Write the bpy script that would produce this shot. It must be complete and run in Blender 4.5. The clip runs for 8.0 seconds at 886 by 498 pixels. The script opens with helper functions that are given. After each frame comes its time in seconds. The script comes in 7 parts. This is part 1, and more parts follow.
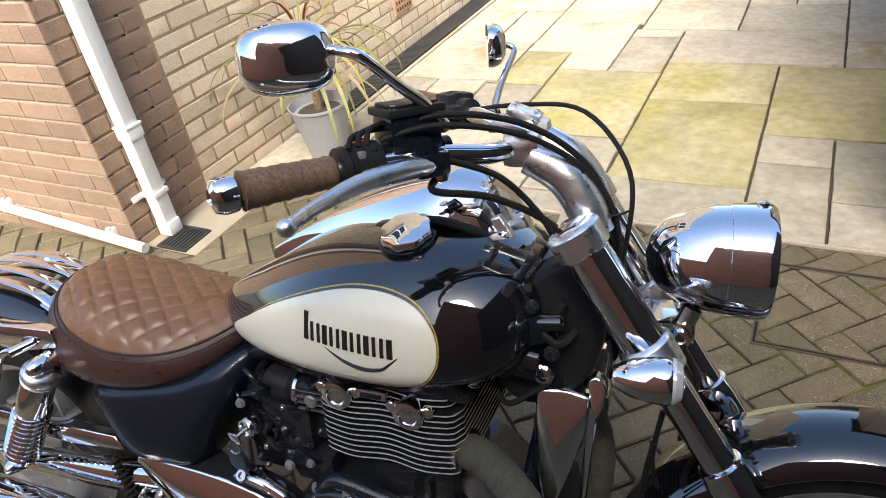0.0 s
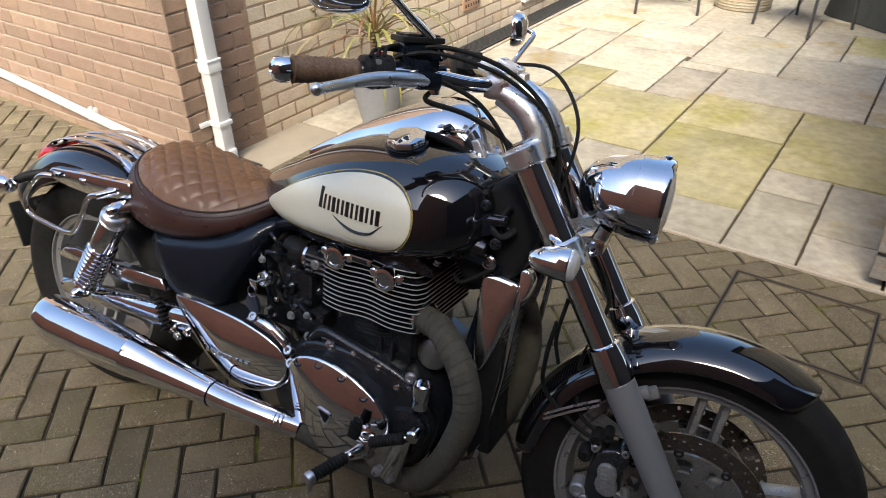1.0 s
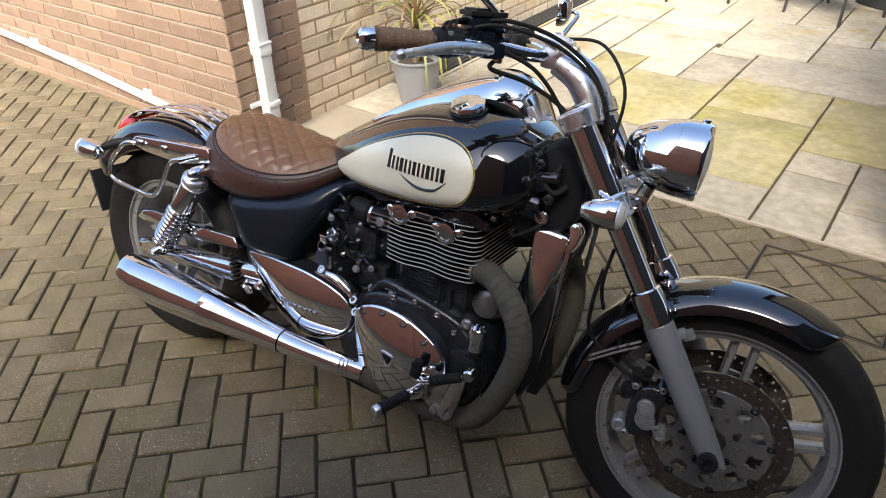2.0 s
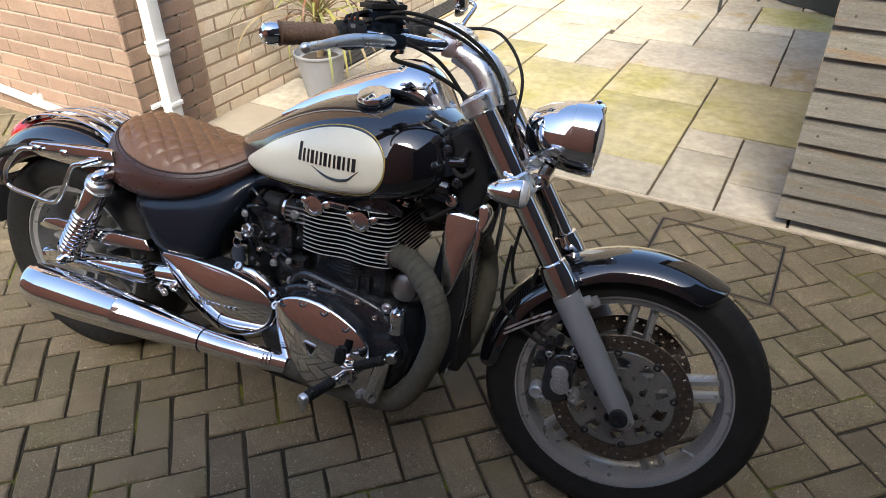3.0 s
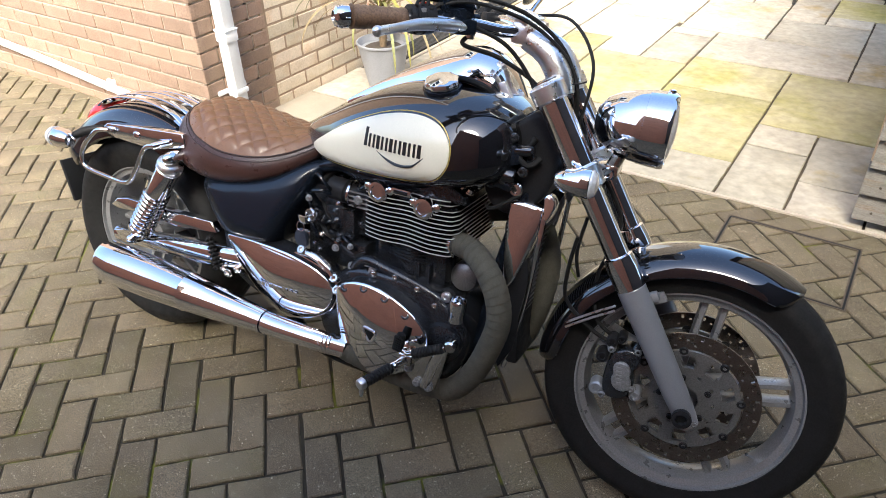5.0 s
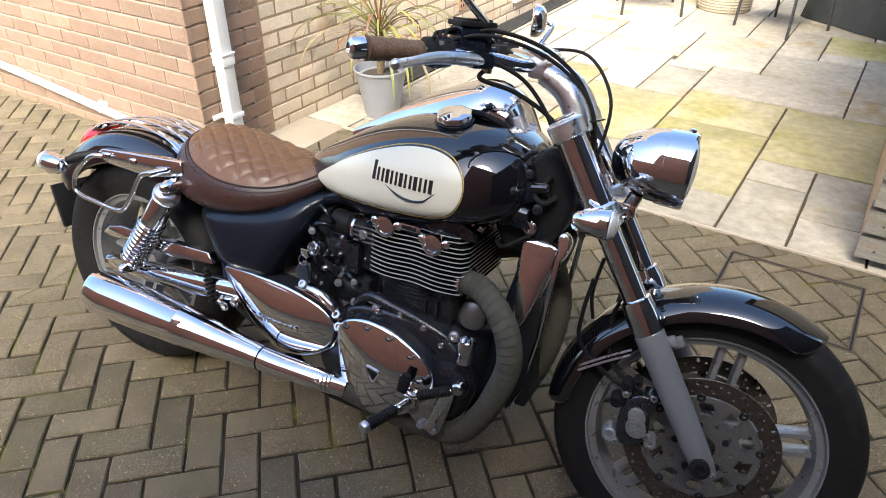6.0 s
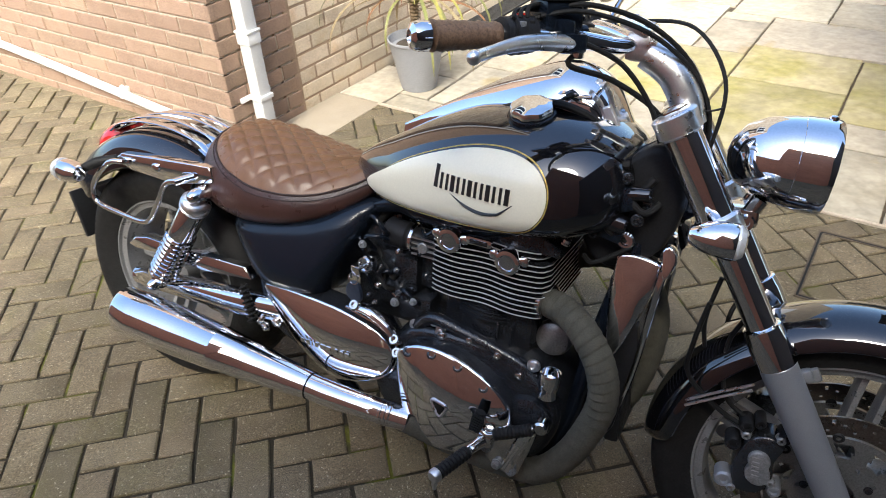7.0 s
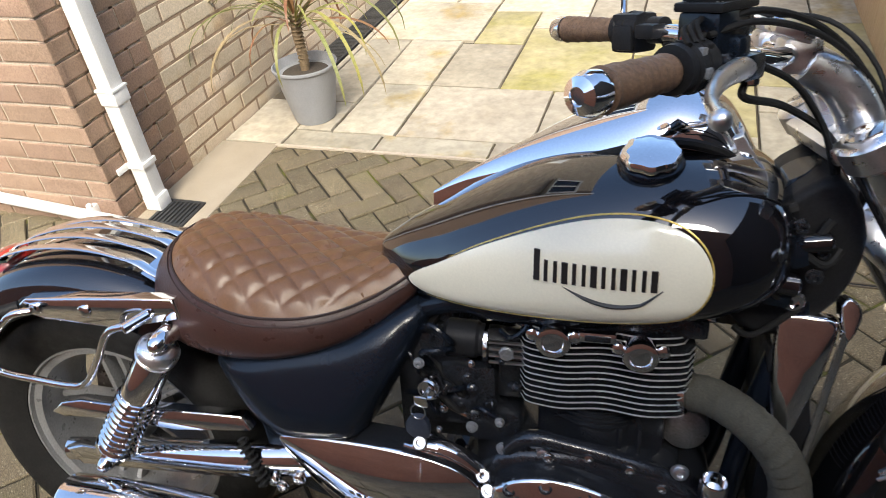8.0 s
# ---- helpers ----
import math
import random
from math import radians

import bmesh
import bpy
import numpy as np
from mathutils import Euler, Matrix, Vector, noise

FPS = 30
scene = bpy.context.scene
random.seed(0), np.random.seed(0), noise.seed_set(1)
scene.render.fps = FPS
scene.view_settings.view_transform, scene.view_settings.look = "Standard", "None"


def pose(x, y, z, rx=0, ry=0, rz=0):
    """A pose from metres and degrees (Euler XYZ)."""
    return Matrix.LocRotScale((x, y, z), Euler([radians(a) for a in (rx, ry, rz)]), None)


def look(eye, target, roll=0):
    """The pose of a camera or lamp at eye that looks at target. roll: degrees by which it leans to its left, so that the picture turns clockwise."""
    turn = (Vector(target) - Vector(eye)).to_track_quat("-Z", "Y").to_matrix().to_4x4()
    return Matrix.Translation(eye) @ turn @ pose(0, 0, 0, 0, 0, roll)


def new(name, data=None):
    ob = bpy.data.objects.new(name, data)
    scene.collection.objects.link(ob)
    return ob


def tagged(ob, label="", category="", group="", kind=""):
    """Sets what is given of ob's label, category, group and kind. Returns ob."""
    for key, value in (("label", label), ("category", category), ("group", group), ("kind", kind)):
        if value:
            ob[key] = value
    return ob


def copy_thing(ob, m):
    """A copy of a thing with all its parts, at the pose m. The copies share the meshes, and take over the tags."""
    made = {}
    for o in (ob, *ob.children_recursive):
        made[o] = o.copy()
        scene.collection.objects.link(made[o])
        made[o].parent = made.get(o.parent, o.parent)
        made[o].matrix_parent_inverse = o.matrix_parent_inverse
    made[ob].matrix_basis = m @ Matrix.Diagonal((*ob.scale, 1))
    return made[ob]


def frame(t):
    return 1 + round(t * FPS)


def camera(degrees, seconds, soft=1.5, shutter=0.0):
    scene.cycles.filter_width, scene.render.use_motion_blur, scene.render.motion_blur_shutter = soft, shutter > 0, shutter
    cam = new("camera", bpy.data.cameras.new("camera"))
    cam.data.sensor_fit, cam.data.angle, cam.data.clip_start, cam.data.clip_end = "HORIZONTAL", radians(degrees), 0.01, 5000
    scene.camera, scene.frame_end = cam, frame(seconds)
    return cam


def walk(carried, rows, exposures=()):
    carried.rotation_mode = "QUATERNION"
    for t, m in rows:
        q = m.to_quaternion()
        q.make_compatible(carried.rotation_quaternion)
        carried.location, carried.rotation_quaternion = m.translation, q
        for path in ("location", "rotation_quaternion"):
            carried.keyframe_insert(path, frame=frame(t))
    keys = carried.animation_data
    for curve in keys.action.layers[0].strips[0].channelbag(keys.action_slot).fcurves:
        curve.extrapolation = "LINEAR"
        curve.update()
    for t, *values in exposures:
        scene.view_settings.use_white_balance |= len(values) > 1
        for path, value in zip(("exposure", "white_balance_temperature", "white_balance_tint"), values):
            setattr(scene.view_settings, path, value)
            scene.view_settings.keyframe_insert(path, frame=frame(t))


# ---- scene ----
cam = camera(64.7, 8.0, 0.7, 0.12)
PATH = [
    (0, (1.406, -0.042, 1.459), (0.543, 1.372, 0.338), -9.6),
    (0.2, (1.472, -0.104, 1.463), (0.539, 1.305, 0.397), -7.5),
    (0.3, (1.494, -0.142, 1.459), (0.551, 1.265, 0.393), -4.9),
    (0.5, (1.566, -0.244, 1.466), (0.629, 1.16, 0.392), -4.0),
    (0.7, (1.614, -0.284, 1.461), (0.725, 1.128, 0.352), -3.1),
    (1, (1.688, -0.319, 1.479), (0.725, 1.052, 0.386), -1.1),
    (1.2, (1.723, -0.316, 1.459), (0.557, 0.904, 0.381), -4.1),
    (2.3, (1.724, -0.556, 1.507), (0.799, 0.83, 0.4), -1.0),
    (2.5, (1.733, -0.561, 1.499), (0.852, 0.858, 0.4), -1.1),
    (3, (1.757, -0.543, 1.512), (0.955, 0.899, 0.382), -0.7),
    (3.5, (1.773, -0.541, 1.488), (0.849, 0.812, 0.341), -3.2),
    (4, (1.758, -0.546, 1.491), (0.804, 0.792, 0.352), -3.6),
    (5.3, (1.718, -0.555, 1.498), (0.796, 0.81, 0.363), -1.0),
    (5.5, (1.702, -0.56, 1.5), (0.765, 0.821, 0.397), 0.0),
    (5.9, (1.665, -0.54, 1.484), (0.745, 0.883, 0.424), -0.4),
    (6, (1.655, -0.527, 1.49), (0.746, 0.886, 0.404), -0.1),
    (6.5, (1.586, -0.441, 1.478), (0.654, 0.908, 0.333), -1.2),
    (6.9, (1.475, -0.374, 1.46), (0.488, 0.915, 0.287), -4.8),
    (7, (1.445, -0.358, 1.453), (0.498, 0.955, 0.278), -3.7),
    (7.2, (1.344, -0.369, 1.445), (0.654, 1.102, 0.28), -0.4),
    (7.3, (1.283, -0.367, 1.441), (0.72, 1.111, 0.217), 2.5),
    (7.5, (1.183, -0.36, 1.452), (0.618, 1.119, 0.229), 0.9),
    (8, (0.953, -0.177, 1.404), (0.357, 1.305, 0.202), -7.0),
]
walk(cam, [(t, look(eye, target, roll)) for t, eye, target, roll in PATH],
     [(0, 1.36, 6250, 8), (0.5, 1.05, 6250, 8), (1.0, 1.1, 6250, 8), (2.5, 1.36, 6250, 8), (3.0, 1.36, 6150, 8), (3.5, 1.64, 6050, 8), (4.0, 1.74, 6050, 8), (5.5, 1.84, 6050, 8),
      (6.0, 1.66, 6050, 8), (6.5, 1.53, 6050, 7), (7.5, 1.48, 6050, 7), (8.0, 1.3, 6200, 7)])

# ---- light ----
world = bpy.data.worlds.new("sky")
scene.world = world
world.use_nodes = True
wn = world.node_tree
sky = wn.nodes.new("ShaderNodeTexSky")
sky.sky_type = "NISHITA"
sky.sun_disc = False
SUN_AZ, SUN_EL = -70.0, 48.0
sky.sun_elevation, sky.sun_rotation = radians(SUN_EL), radians(90 - SUN_AZ)
sky.air_density, sky.dust_density, sky.ozone_density = 1.0, 2.4, 1.6
bg = wn.nodes["Background"]
bg.inputs["Strength"].default_value = 0.15
wn.links.new(sky.outputs[0], bg.inputs["Color"])
sun_data = bpy.data.lights.new("sun", "SUN")
sun_data.energy, sun_data.angle, sun_data.color = 4.3, radians(30), (1.0, 0.90, 0.75)
sun = new("sun", sun_data)
sun.matrix_world = look((6 * math.cos(radians(SUN_AZ)), 6 * math.sin(radians(SUN_AZ)), 6 * math.tan(radians(SUN_EL))), (0, 0, 0))

# ---- materials ----


def mat(name, base, rough=0.6, metal=0.0, second=None, scale=8.0, amount=0.6, fine=120.0, fine_amount=0.25, bump=0.0,
        bump_scale=200.0, coat=0.0, rough_var=0.1, per_object=0.0, per_island=False, spec=0.5, stretch=(1, 1, 1), third=None,
        third_scale=2.0, third_cut=(0.55, 0.7), speck=None, speck_scale=170.0, speck_cut=(0.60, 0.66)):
    m = bpy.data.materials.new(name)
    m.use_nodes = True
    nt = m.node_tree
    b = nt.nodes["Principled BSDF"]
    L, N = nt.links.new, nt.nodes.new
    b.inputs["Metallic"].default_value = metal
    b.inputs["Coat Weight"].default_value = coat
    b.inputs["Coat Roughness"].default_value = 0.04
    b.inputs["Specular IOR Level"].default_value = spec
    tc = N("ShaderNodeTexCoord")
    mp = N("ShaderNodeMapping")
    mp.inputs["Scale"].default_value = stretch
    L(tc.outputs["Object"], mp.inputs["Vector"])
    vec = mp.outputs["Vector"]
    info = None
    if per_object or per_island:
        info = N("ShaderNodeNewGeometry") if per_island else N("ShaderNodeObjectInfo")
        rnd = info.outputs["Random Per Island"] if per_island else info.outputs["Random"]
        mul = N("ShaderNodeMath")
        mul.operation = "MULTIPLY"
        mul.inputs[1].default_value = 37.0
        L(rnd, mul.inputs[0])
        add = N("ShaderNodeVectorMath")
        L(vec, add.inputs[0])
        comb = N("ShaderNodeCombineXYZ")
        for k in range(3):
            L(mul.outputs[0], comb.inputs[k])
        L(comb.outputs[0], add.inputs[1])
        vec = add.outputs[0]

    def tex(sc, detail=4.0):
        n = N("ShaderNodeTexNoise")
        n.inputs["Scale"].default_value = sc
        n.inputs["Detail"].default_value = detail
        n.inputs["Roughness"].default_value = 0.6
        L(vec, n.inputs["Vector"])
        return n.outputs["Fac"]

    def ramp(fac, lo, hi):
        r = N("ShaderNodeMapRange")
        r.inputs["From Min"].default_value, r.inputs["From Max"].default_value = lo, hi
        L(fac, r.inputs["Value"])
        return r.outputs["Result"]

    def mix(kind, fac, a, bb):
        x = N("ShaderNodeMix")
        x.data_type, x.blend_type = "RGBA", kind
        for sock, v in ((x.inputs["Factor"], fac), (x.inputs["A"], a), (x.inputs["B"], bb)):
            if isinstance(v, bpy.types.NodeSocket):
                L(v, sock)
            elif isinstance(v, (int, float)):
                sock.default_value = v
            else:
                sock.default_value = (*v, 1)
        return x.outputs["Result"]

    col = base
    if second is not None:
        f = ramp(tex(scale), 0.5 - 0.2 / max(amount, 0.05), 0.5 + 0.2 / max(amount, 0.05))
        col = mix("MIX", f, base, second)
        if third is not None:
            col = mix("MIX", ramp(tex(third_scale, 6.0), *third_cut), col, third)
        if speck is not None:
            col = mix("MIX", ramp(tex(speck_scale, 1.0), *speck_cut), col, speck)
        if fine_amount:
            fr = N("ShaderNodeMapRange")
            fr.inputs["From Min"].default_value, fr.inputs["From Max"].default_value = 0.3, 0.7
            fr.inputs["To Min"].default_value, fr.inputs["To Max"].default_value = 1 - fine_amount, 1 + fine_amount
            L(tex(fine, 2.0), fr.inputs["Value"])
            cc = N("ShaderNodeCombineColor")
            for k in range(3):
                L(fr.outputs["Result"], cc.inputs[k])
            col = mix("MULTIPLY", 1.0, col, cc.outputs["Color"])
        if info is not None and per_object:
            hs = N("ShaderNodeHueSaturation")
            vr = N("ShaderNodeMapRange")
            vr.inputs["To Min"].default_value, vr.inputs["To Max"].default_value = 1 - per_object, 1 + per_object
            L(rnd, vr.inputs["Value"])
            L(vr.outputs["Result"], hs.inputs["Value"])
            hr = N("ShaderNodeMapRange")
            hr.inputs["To Min"].default_value, hr.inputs["To Max"].default_value = 0.5 - 0.03 * per_object, 0.5 + 0.03 * per_object
            m2 = N("ShaderNodeMath")
            m2.operation = "FRACT"
            L(mul.outputs[0], m2.inputs[0])
            L(m2.outputs[0], hr.inputs["Value"])
            L(hr.outputs["Result"], hs.inputs["Hue"])
            L(col, hs.inputs["Color"])
            col = hs.outputs["Color"]
    if isinstance(col, bpy.types.NodeSocket):
        L(col, b.inputs["Base Color"])
    else:
        b.inputs["Base Color"].default_value = (*col, 1)
    if rough_var:
        rr = N("ShaderNodeMapRange")
        rr.inputs["From Min"].default_value, rr.inputs["From Max"].default_value = 0.3, 0.7
        rr.inputs["To Min"].default_value, rr.inputs["To Max"].default_value = max(0.01, rough - rough_var), min(1, rough + rough_var)
        L(tex(scale * 1.7), rr.inputs["Value"])
        L(rr.outputs["Result"], b.inputs["Roughness"])
    else:
        b.inputs["Roughness"].default_value = rough
    if bump:
        bp = N("ShaderNodeBump")
        bp.inputs["Strength"].default_value = bump
        bp.inputs["Distance"].default_value = 0.002
        L(tex(bump_scale, 3.0), bp.inputs["Height"])
        L(bp.outputs["Normal"], b.inputs["Normal"])
    return m


CHROME = mat("chrome", (0.86, 0.86, 0.87), 0.045, 1.0, (0.80, 0.80, 0.82), 14, 0.5, 300, 0.03, rough_var=0.025)
CHROME_WORN = mat("worn_chrome", (0.72, 0.71, 0.70), 0.14, 1.0, (0.55, 0.53, 0.50), 40, 0.6, 300, 0.1, rough_var=0.07)
ALU = mat("cast_aluminium", (0.74, 0.75, 0.77), 0.36, 1.0, (0.64, 0.65, 0.67), 25, 0.6, 400, 0.08, rough_var=0.08, bump=0.1, bump_scale=900)
LEVER = mat("polished_aluminium", (0.88, 0.89, 0.90), 0.30, 1.0, (0.66, 0.67, 0.69), 25, 0.6, 400, 0.06, rough_var=0.06)
FIN_EDGE = mat("machined_edge", (0.62, 0.62, 0.61), 0.36, 0.35, (0.52, 0.52, 0.51), 60, 0.5, 300, 0.08)
FORK_GREY = mat("fork_slider_paint", (0.29, 0.30, 0.315), 0.34, 0.45, (0.315, 0.325, 0.34), 30, 0.5, 500, 0.06, rough_var=0.04, bump=0.05, bump_scale=1500)
RIM_GREY = mat("wheel_paint", (0.30, 0.305, 0.31), 0.34, 0.5, (0.26, 0.26, 0.263), 18, 0.7, 300, 0.15, rough_var=0.1)
BLACK = mat("black_lacquer", (0.004, 0.0045, 0.006), 0.035, 0.0, (0.006, 0.006, 0.008), 5, 0.5, 400, 0.1, rough_var=0.015, spec=0.7, coat=1.0)
# satin black; the blue in its base colour stands in for sky sheen
SATIN = mat("satin_black", (0.006, 0.009, 0.015), 0.21, 0.0, (0.007, 0.010, 0.016), 20, 0.6, 400, 0.05, rough_var=0.03, spec=0.38)
POLISHED = mat("polished_casting", (0.93, 0.93, 0.94), 0.31, 1.0, (0.84, 0.84, 0.85), 30, 0.6, 400, 0.05, rough_var=0.07)
ENGINE = mat("engine_black", (0.016, 0.018, 0.022), 0.19, 0.1, (0.020, 0.022, 0.026), 25, 0.7, 300, 0.15, rough_var=0.08, bump=0.06, bump_scale=900, spec=0.7)
RUBBER = mat("rubber", (0.009, 0.009, 0.0088), 0.62, 0.0, (0.014, 0.0135, 0.013), 20, 0.7, 250, 0.3, rough_var=0.12, bump=0.2, bump_scale=600, spec=0.22)
PLASTIC = mat("black_plastic", (0.015, 0.0155, 0.017), 0.40, 0.0, (0.017, 0.017, 0.018), 30, 0.6, 300, 0.2, rough_var=0.1, bump=0.15, bump_scale=900, spec=0.14)
CREAM = mat("cream_lacquer", (0.80, 0.76, 0.60), 0.16, 0.0, (0.77, 0.73, 0.58), 6, 0.4, 300, 0.03, coat=0.7, rough_var=0.04)
GOLD = mat("gold_line", (0.62, 0.45, 0.12), 0.3, 0.3, (0.55, 0.40, 0.10), 40, 0.5, 300, 0.1)
LEATHER = mat("brown_leather", (0.185, 0.092, 0.040), 0.32, 0.0, (0.125, 0.060, 0.027), 9, 0.6, 260, 0.10, bump=0.15, bump_scale=420, rough_var=0.07, spec=0.5)
LEATHER_DARK = mat("dark_leather", (0.052, 0.024, 0.019), 0.30, 0.0, (0.034, 0.016, 0.013), 9, 0.7, 260, 0.2, bump=0.3, bump_scale=420, rough_var=0.05, spec=0.5)
STITCH = mat("stitching", (0.018, 0.009, 0.007), 0.6, 0.0, (0.03, 0.015, 0.011), 60, 0.6, 300, 0.2)
GRIP = mat("grip_wrap", (0.185, 0.115, 0.068), 0.55, 0.0, (0.115, 0.068, 0.040), 45, 0.8, 300, 0.3, bump=0.4, bump_scale=350)
WRAP = mat("exhaust_wrap", (0.090, 0.085, 0.064), 0.92, 0.0, (0.056, 0.053, 0.040), 28, 0.8, 500, 0.35, bump=0.6, bump_scale=800)
DISC = mat("brake_disc_steel", (0.13, 0.11, 0.095), 0.32, 0.9, (0.20, 0.17, 0.15), 30, 0.7, 300, 0.2, rough_var=0.1)
CARRIER = mat("disc_carrier", (0.24, 0.24, 0.235), 0.36, 0.7, (0.20, 0.20, 0.195), 30, 0.7, 300, 0.2, rough_var=0.1)
CALIPER = mat("caliper_paint", (0.27, 0.275, 0.28), 0.42, 0.4, (0.20, 0.20, 0.20), 40, 0.7, 300, 0.25, rough_var=0.1)
RED_LENS = mat("red_lens", (0.45, 0.02, 0.015), 0.08, 0.0, (0.36, 0.015, 0.01), 20, 0.5, 200, 0.1, coat=0.8)
CLEAR_LENS = mat("clear_lens", (0.72, 0.74, 0.76), 0.08, 0.3, (0.62, 0.63, 0.64), 80, 0.6, 200, 0.1, coat=0.8)
MIRROR = mat("mirror_glass", (0.9, 0.9, 0.9), 0.01, 1.0, rough_var=0)
LETTER = mat("letter_black", (0.012, 0.012, 0.012), 0.3, 0.0, rough_var=0)
FOB = mat("blue_black_leather", (0.02, 0.028, 0.05), 0.5, 0.0, (0.03, 0.04, 0.06), 40, 0.6, 300, 0.2)

PAVER = mat("paver", (0.172, 0.136, 0.081), 0.86, 0.0, (0.112, 0.089, 0.053), 7, 0.9, 420, 0.7, bump=1.0, bump_scale=260, per_object=0.16,
            third=(0.125, 0.107, 0.048), third_scale=3.0, third_cut=(0.55, 0.76), speck=(0.33, 0.29, 0.20), speck_scale=165, speck_cut=(0.665, 0.70))
PAVER_REST = mat("paver_far", (0.172, 0.136, 0.081), 0.86, 0.0, (0.112, 0.089, 0.053), 7, 0.9, 420, 0.7, bump=1.0, bump_scale=260, per_object=0.16,
                 per_island=True, third=(0.125, 0.107, 0.048), third_scale=3.0, third_cut=(0.55, 0.76), speck=(0.33, 0.29, 0.20), speck_scale=165, speck_cut=(0.665, 0.70))
SAND = mat("joint_sand", (0.034, 0.027, 0.015), 0.95, 0.0, (0.021, 0.017, 0.010), 9, 0.8, 300, 0.4, bump=0.6, bump_scale=400,
           third=(0.105, 0.108, 0.012), third_scale=3.4, third_cut=(0.54, 0.62))
EARTH = mat("earth", (0.10, 0.085, 0.06), 0.95, 0.0, (0.07, 0.06, 0.045), 2, 0.8, 60, 0.4, bump=0.5, bump_scale=80)
SLAB = mat("sandstone", (0.415, 0.372, 0.295), 0.82, 0.0, (0.315, 0.274, 0.205), 3.6, 0.8, 22, 0.16, bump=0.45, bump_scale=28, per_object=0.17,
           third=(0.310, 0.225, 0.085), third_scale=2.3, third_cut=(0.57, 0.70))
MOSSY = mat("mossy_sandstone", (0.385, 0.335, 0.215), 0.85, 0.0, (0.30, 0.262, 0.105), 2.6, 0.85, 22, 0.16, bump=0.45, bump_scale=28, per_object=0.08,
            third=(0.235, 0.215, 0.036), third_scale=1.8, third_cut=(0.50, 0.72))
CONCRETE = mat("concrete", (0.35, 0.295, 0.22), 0.9, 0.0, (0.27, 0.225, 0.165), 5, 0.7, 200, 0.15, bump=0.4, bump_scale=180)
MORTAR = mat("mortar", (0.47, 0.40, 0.315), 0.95, 0.0, (0.39, 0.325, 0.25), 12, 0.7, 250, 0.2, bump=0.5, bump_scale=300)
JOINT_DARK = mat("slab_joint", (0.085, 0.064, 0.040), 0.95, 0.0, (0.055, 0.044, 0.027), 12, 0.7, 250, 0.2, bump=0.5, bump_scale=300)
MORTAR_BROWN = mat("brown_mortar", (0.33, 0.235, 0.155), 0.95, 0.0, (0.25, 0.175, 0.115), 12, 0.7, 250, 0.2, bump=0.5, bump_scale=300)
BRICK_RED = mat("red_brick", (0.32, 0.218, 0.153), 0.88, 0.0, (0.25, 0.164, 0.112), 12, 0.8, 160, 0.2, bump=0.6, bump_scale=170, per_object=0.14,
                third=(0.31, 0.20, 0.134), third_scale=6)
BRICK_RED_REST = mat("red_brick_far", (0.32, 0.218, 0.153), 0.88, 0.0, (0.25, 0.164, 0.112), 12, 0.8, 160, 0.2, bump=0.6, bump_scale=170,
                     per_object=0.14, per_island=True, third=(0.31, 0.20, 0.134), third_scale=6)
BRICK_BUFF = mat("buff_brick", (0.61, 0.515, 0.385), 0.88, 0.0, (0.51, 0.41, 0.29), 10, 0.8, 160, 0.18, bump=0.6, bump_scale=170, per_object=0.18,
                 third=(0.50, 0.36, 0.22), third_scale=4)
BRICK_BUFF_REST = mat("buff_brick_far", (0.61, 0.515, 0.385), 0.88, 0.0, (0.51, 0.41, 0.29), 10, 0.8, 160, 0.18, bump=0.6, bump_scale=170,
                      per_object=0.18, per_island=True, third=(0.50, 0.36, 0.22), third_scale=4)
BRICK_DARK = mat("dark_red_brick", (0.37, 0.165, 0.100), 0.88, 0.0, (0.29, 0.125, 0.075), 3, 0.8, 60, 0.25, bump=0.5, bump_scale=60)
WHITE = mat("white_plastic", (0.80, 0.80, 0.79), 0.4, 0.0, (0.74, 0.735, 0.71), 8, 0.7, 200, 0.05, rough_var=0.1)
WHITE_PAINT = mat("white_paint", (0.80, 0.79, 0.77), 0.5, 0.0, (0.74, 0.73, 0.70), 6, 0.6, 200, 0.05)
POT = mat("grey_plastic", (0.30, 0.305, 0.32), 0.55, 0.0, (0.25, 0.255, 0.265), 9, 0.7, 200, 0.12, bump=0.2, bump_scale=300)
SOIL = mat("potting_soil", (0.045, 0.035, 0.027), 0.95, 0.0, (0.07, 0.055, 0.04), 60, 0.8, 300, 0.4, bump=0.8, bump_scale=150)
LEAF = mat("spiky_leaf", (0.13, 0.15, 0.045), 0.5, 0.0, (0.22, 0.20, 0.065), 9, 0.9, 120, 0.2, per_object=0.15)
LEAF_YELLOW = mat("yellow_leaf", (0.33, 0.29, 0.07), 0.5, 0.0, (0.19, 0.20, 0.045), 9, 0.9, 120, 0.2, per_object=0.15)
LEAF_DRY = mat("dry_leaf", (0.30, 0.235, 0.125), 0.7, 0.0, (0.20, 0.15, 0.075), 14, 0.9, 120, 0.2, per_object=0.2)
LEAF_RED = mat("reddish_leaf", (0.24, 0.09, 0.045), 0.55, 0.0, (0.19, 0.12, 0.05), 9, 0.9, 120, 0.2, per_object=0.15)
TRUNK = mat("plant_stem", (0.21, 0.15, 0.085), 0.85, 0.0, (0.13, 0.09, 0.05), 50, 0.8, 200, 0.3, bump=0.7, bump_scale=160)
GRATE = mat("iron_grate", (0.03, 0.031, 0.033), 0.6, 0.3, (0.05, 0.048, 0.045), 30, 0.7, 300, 0.3)
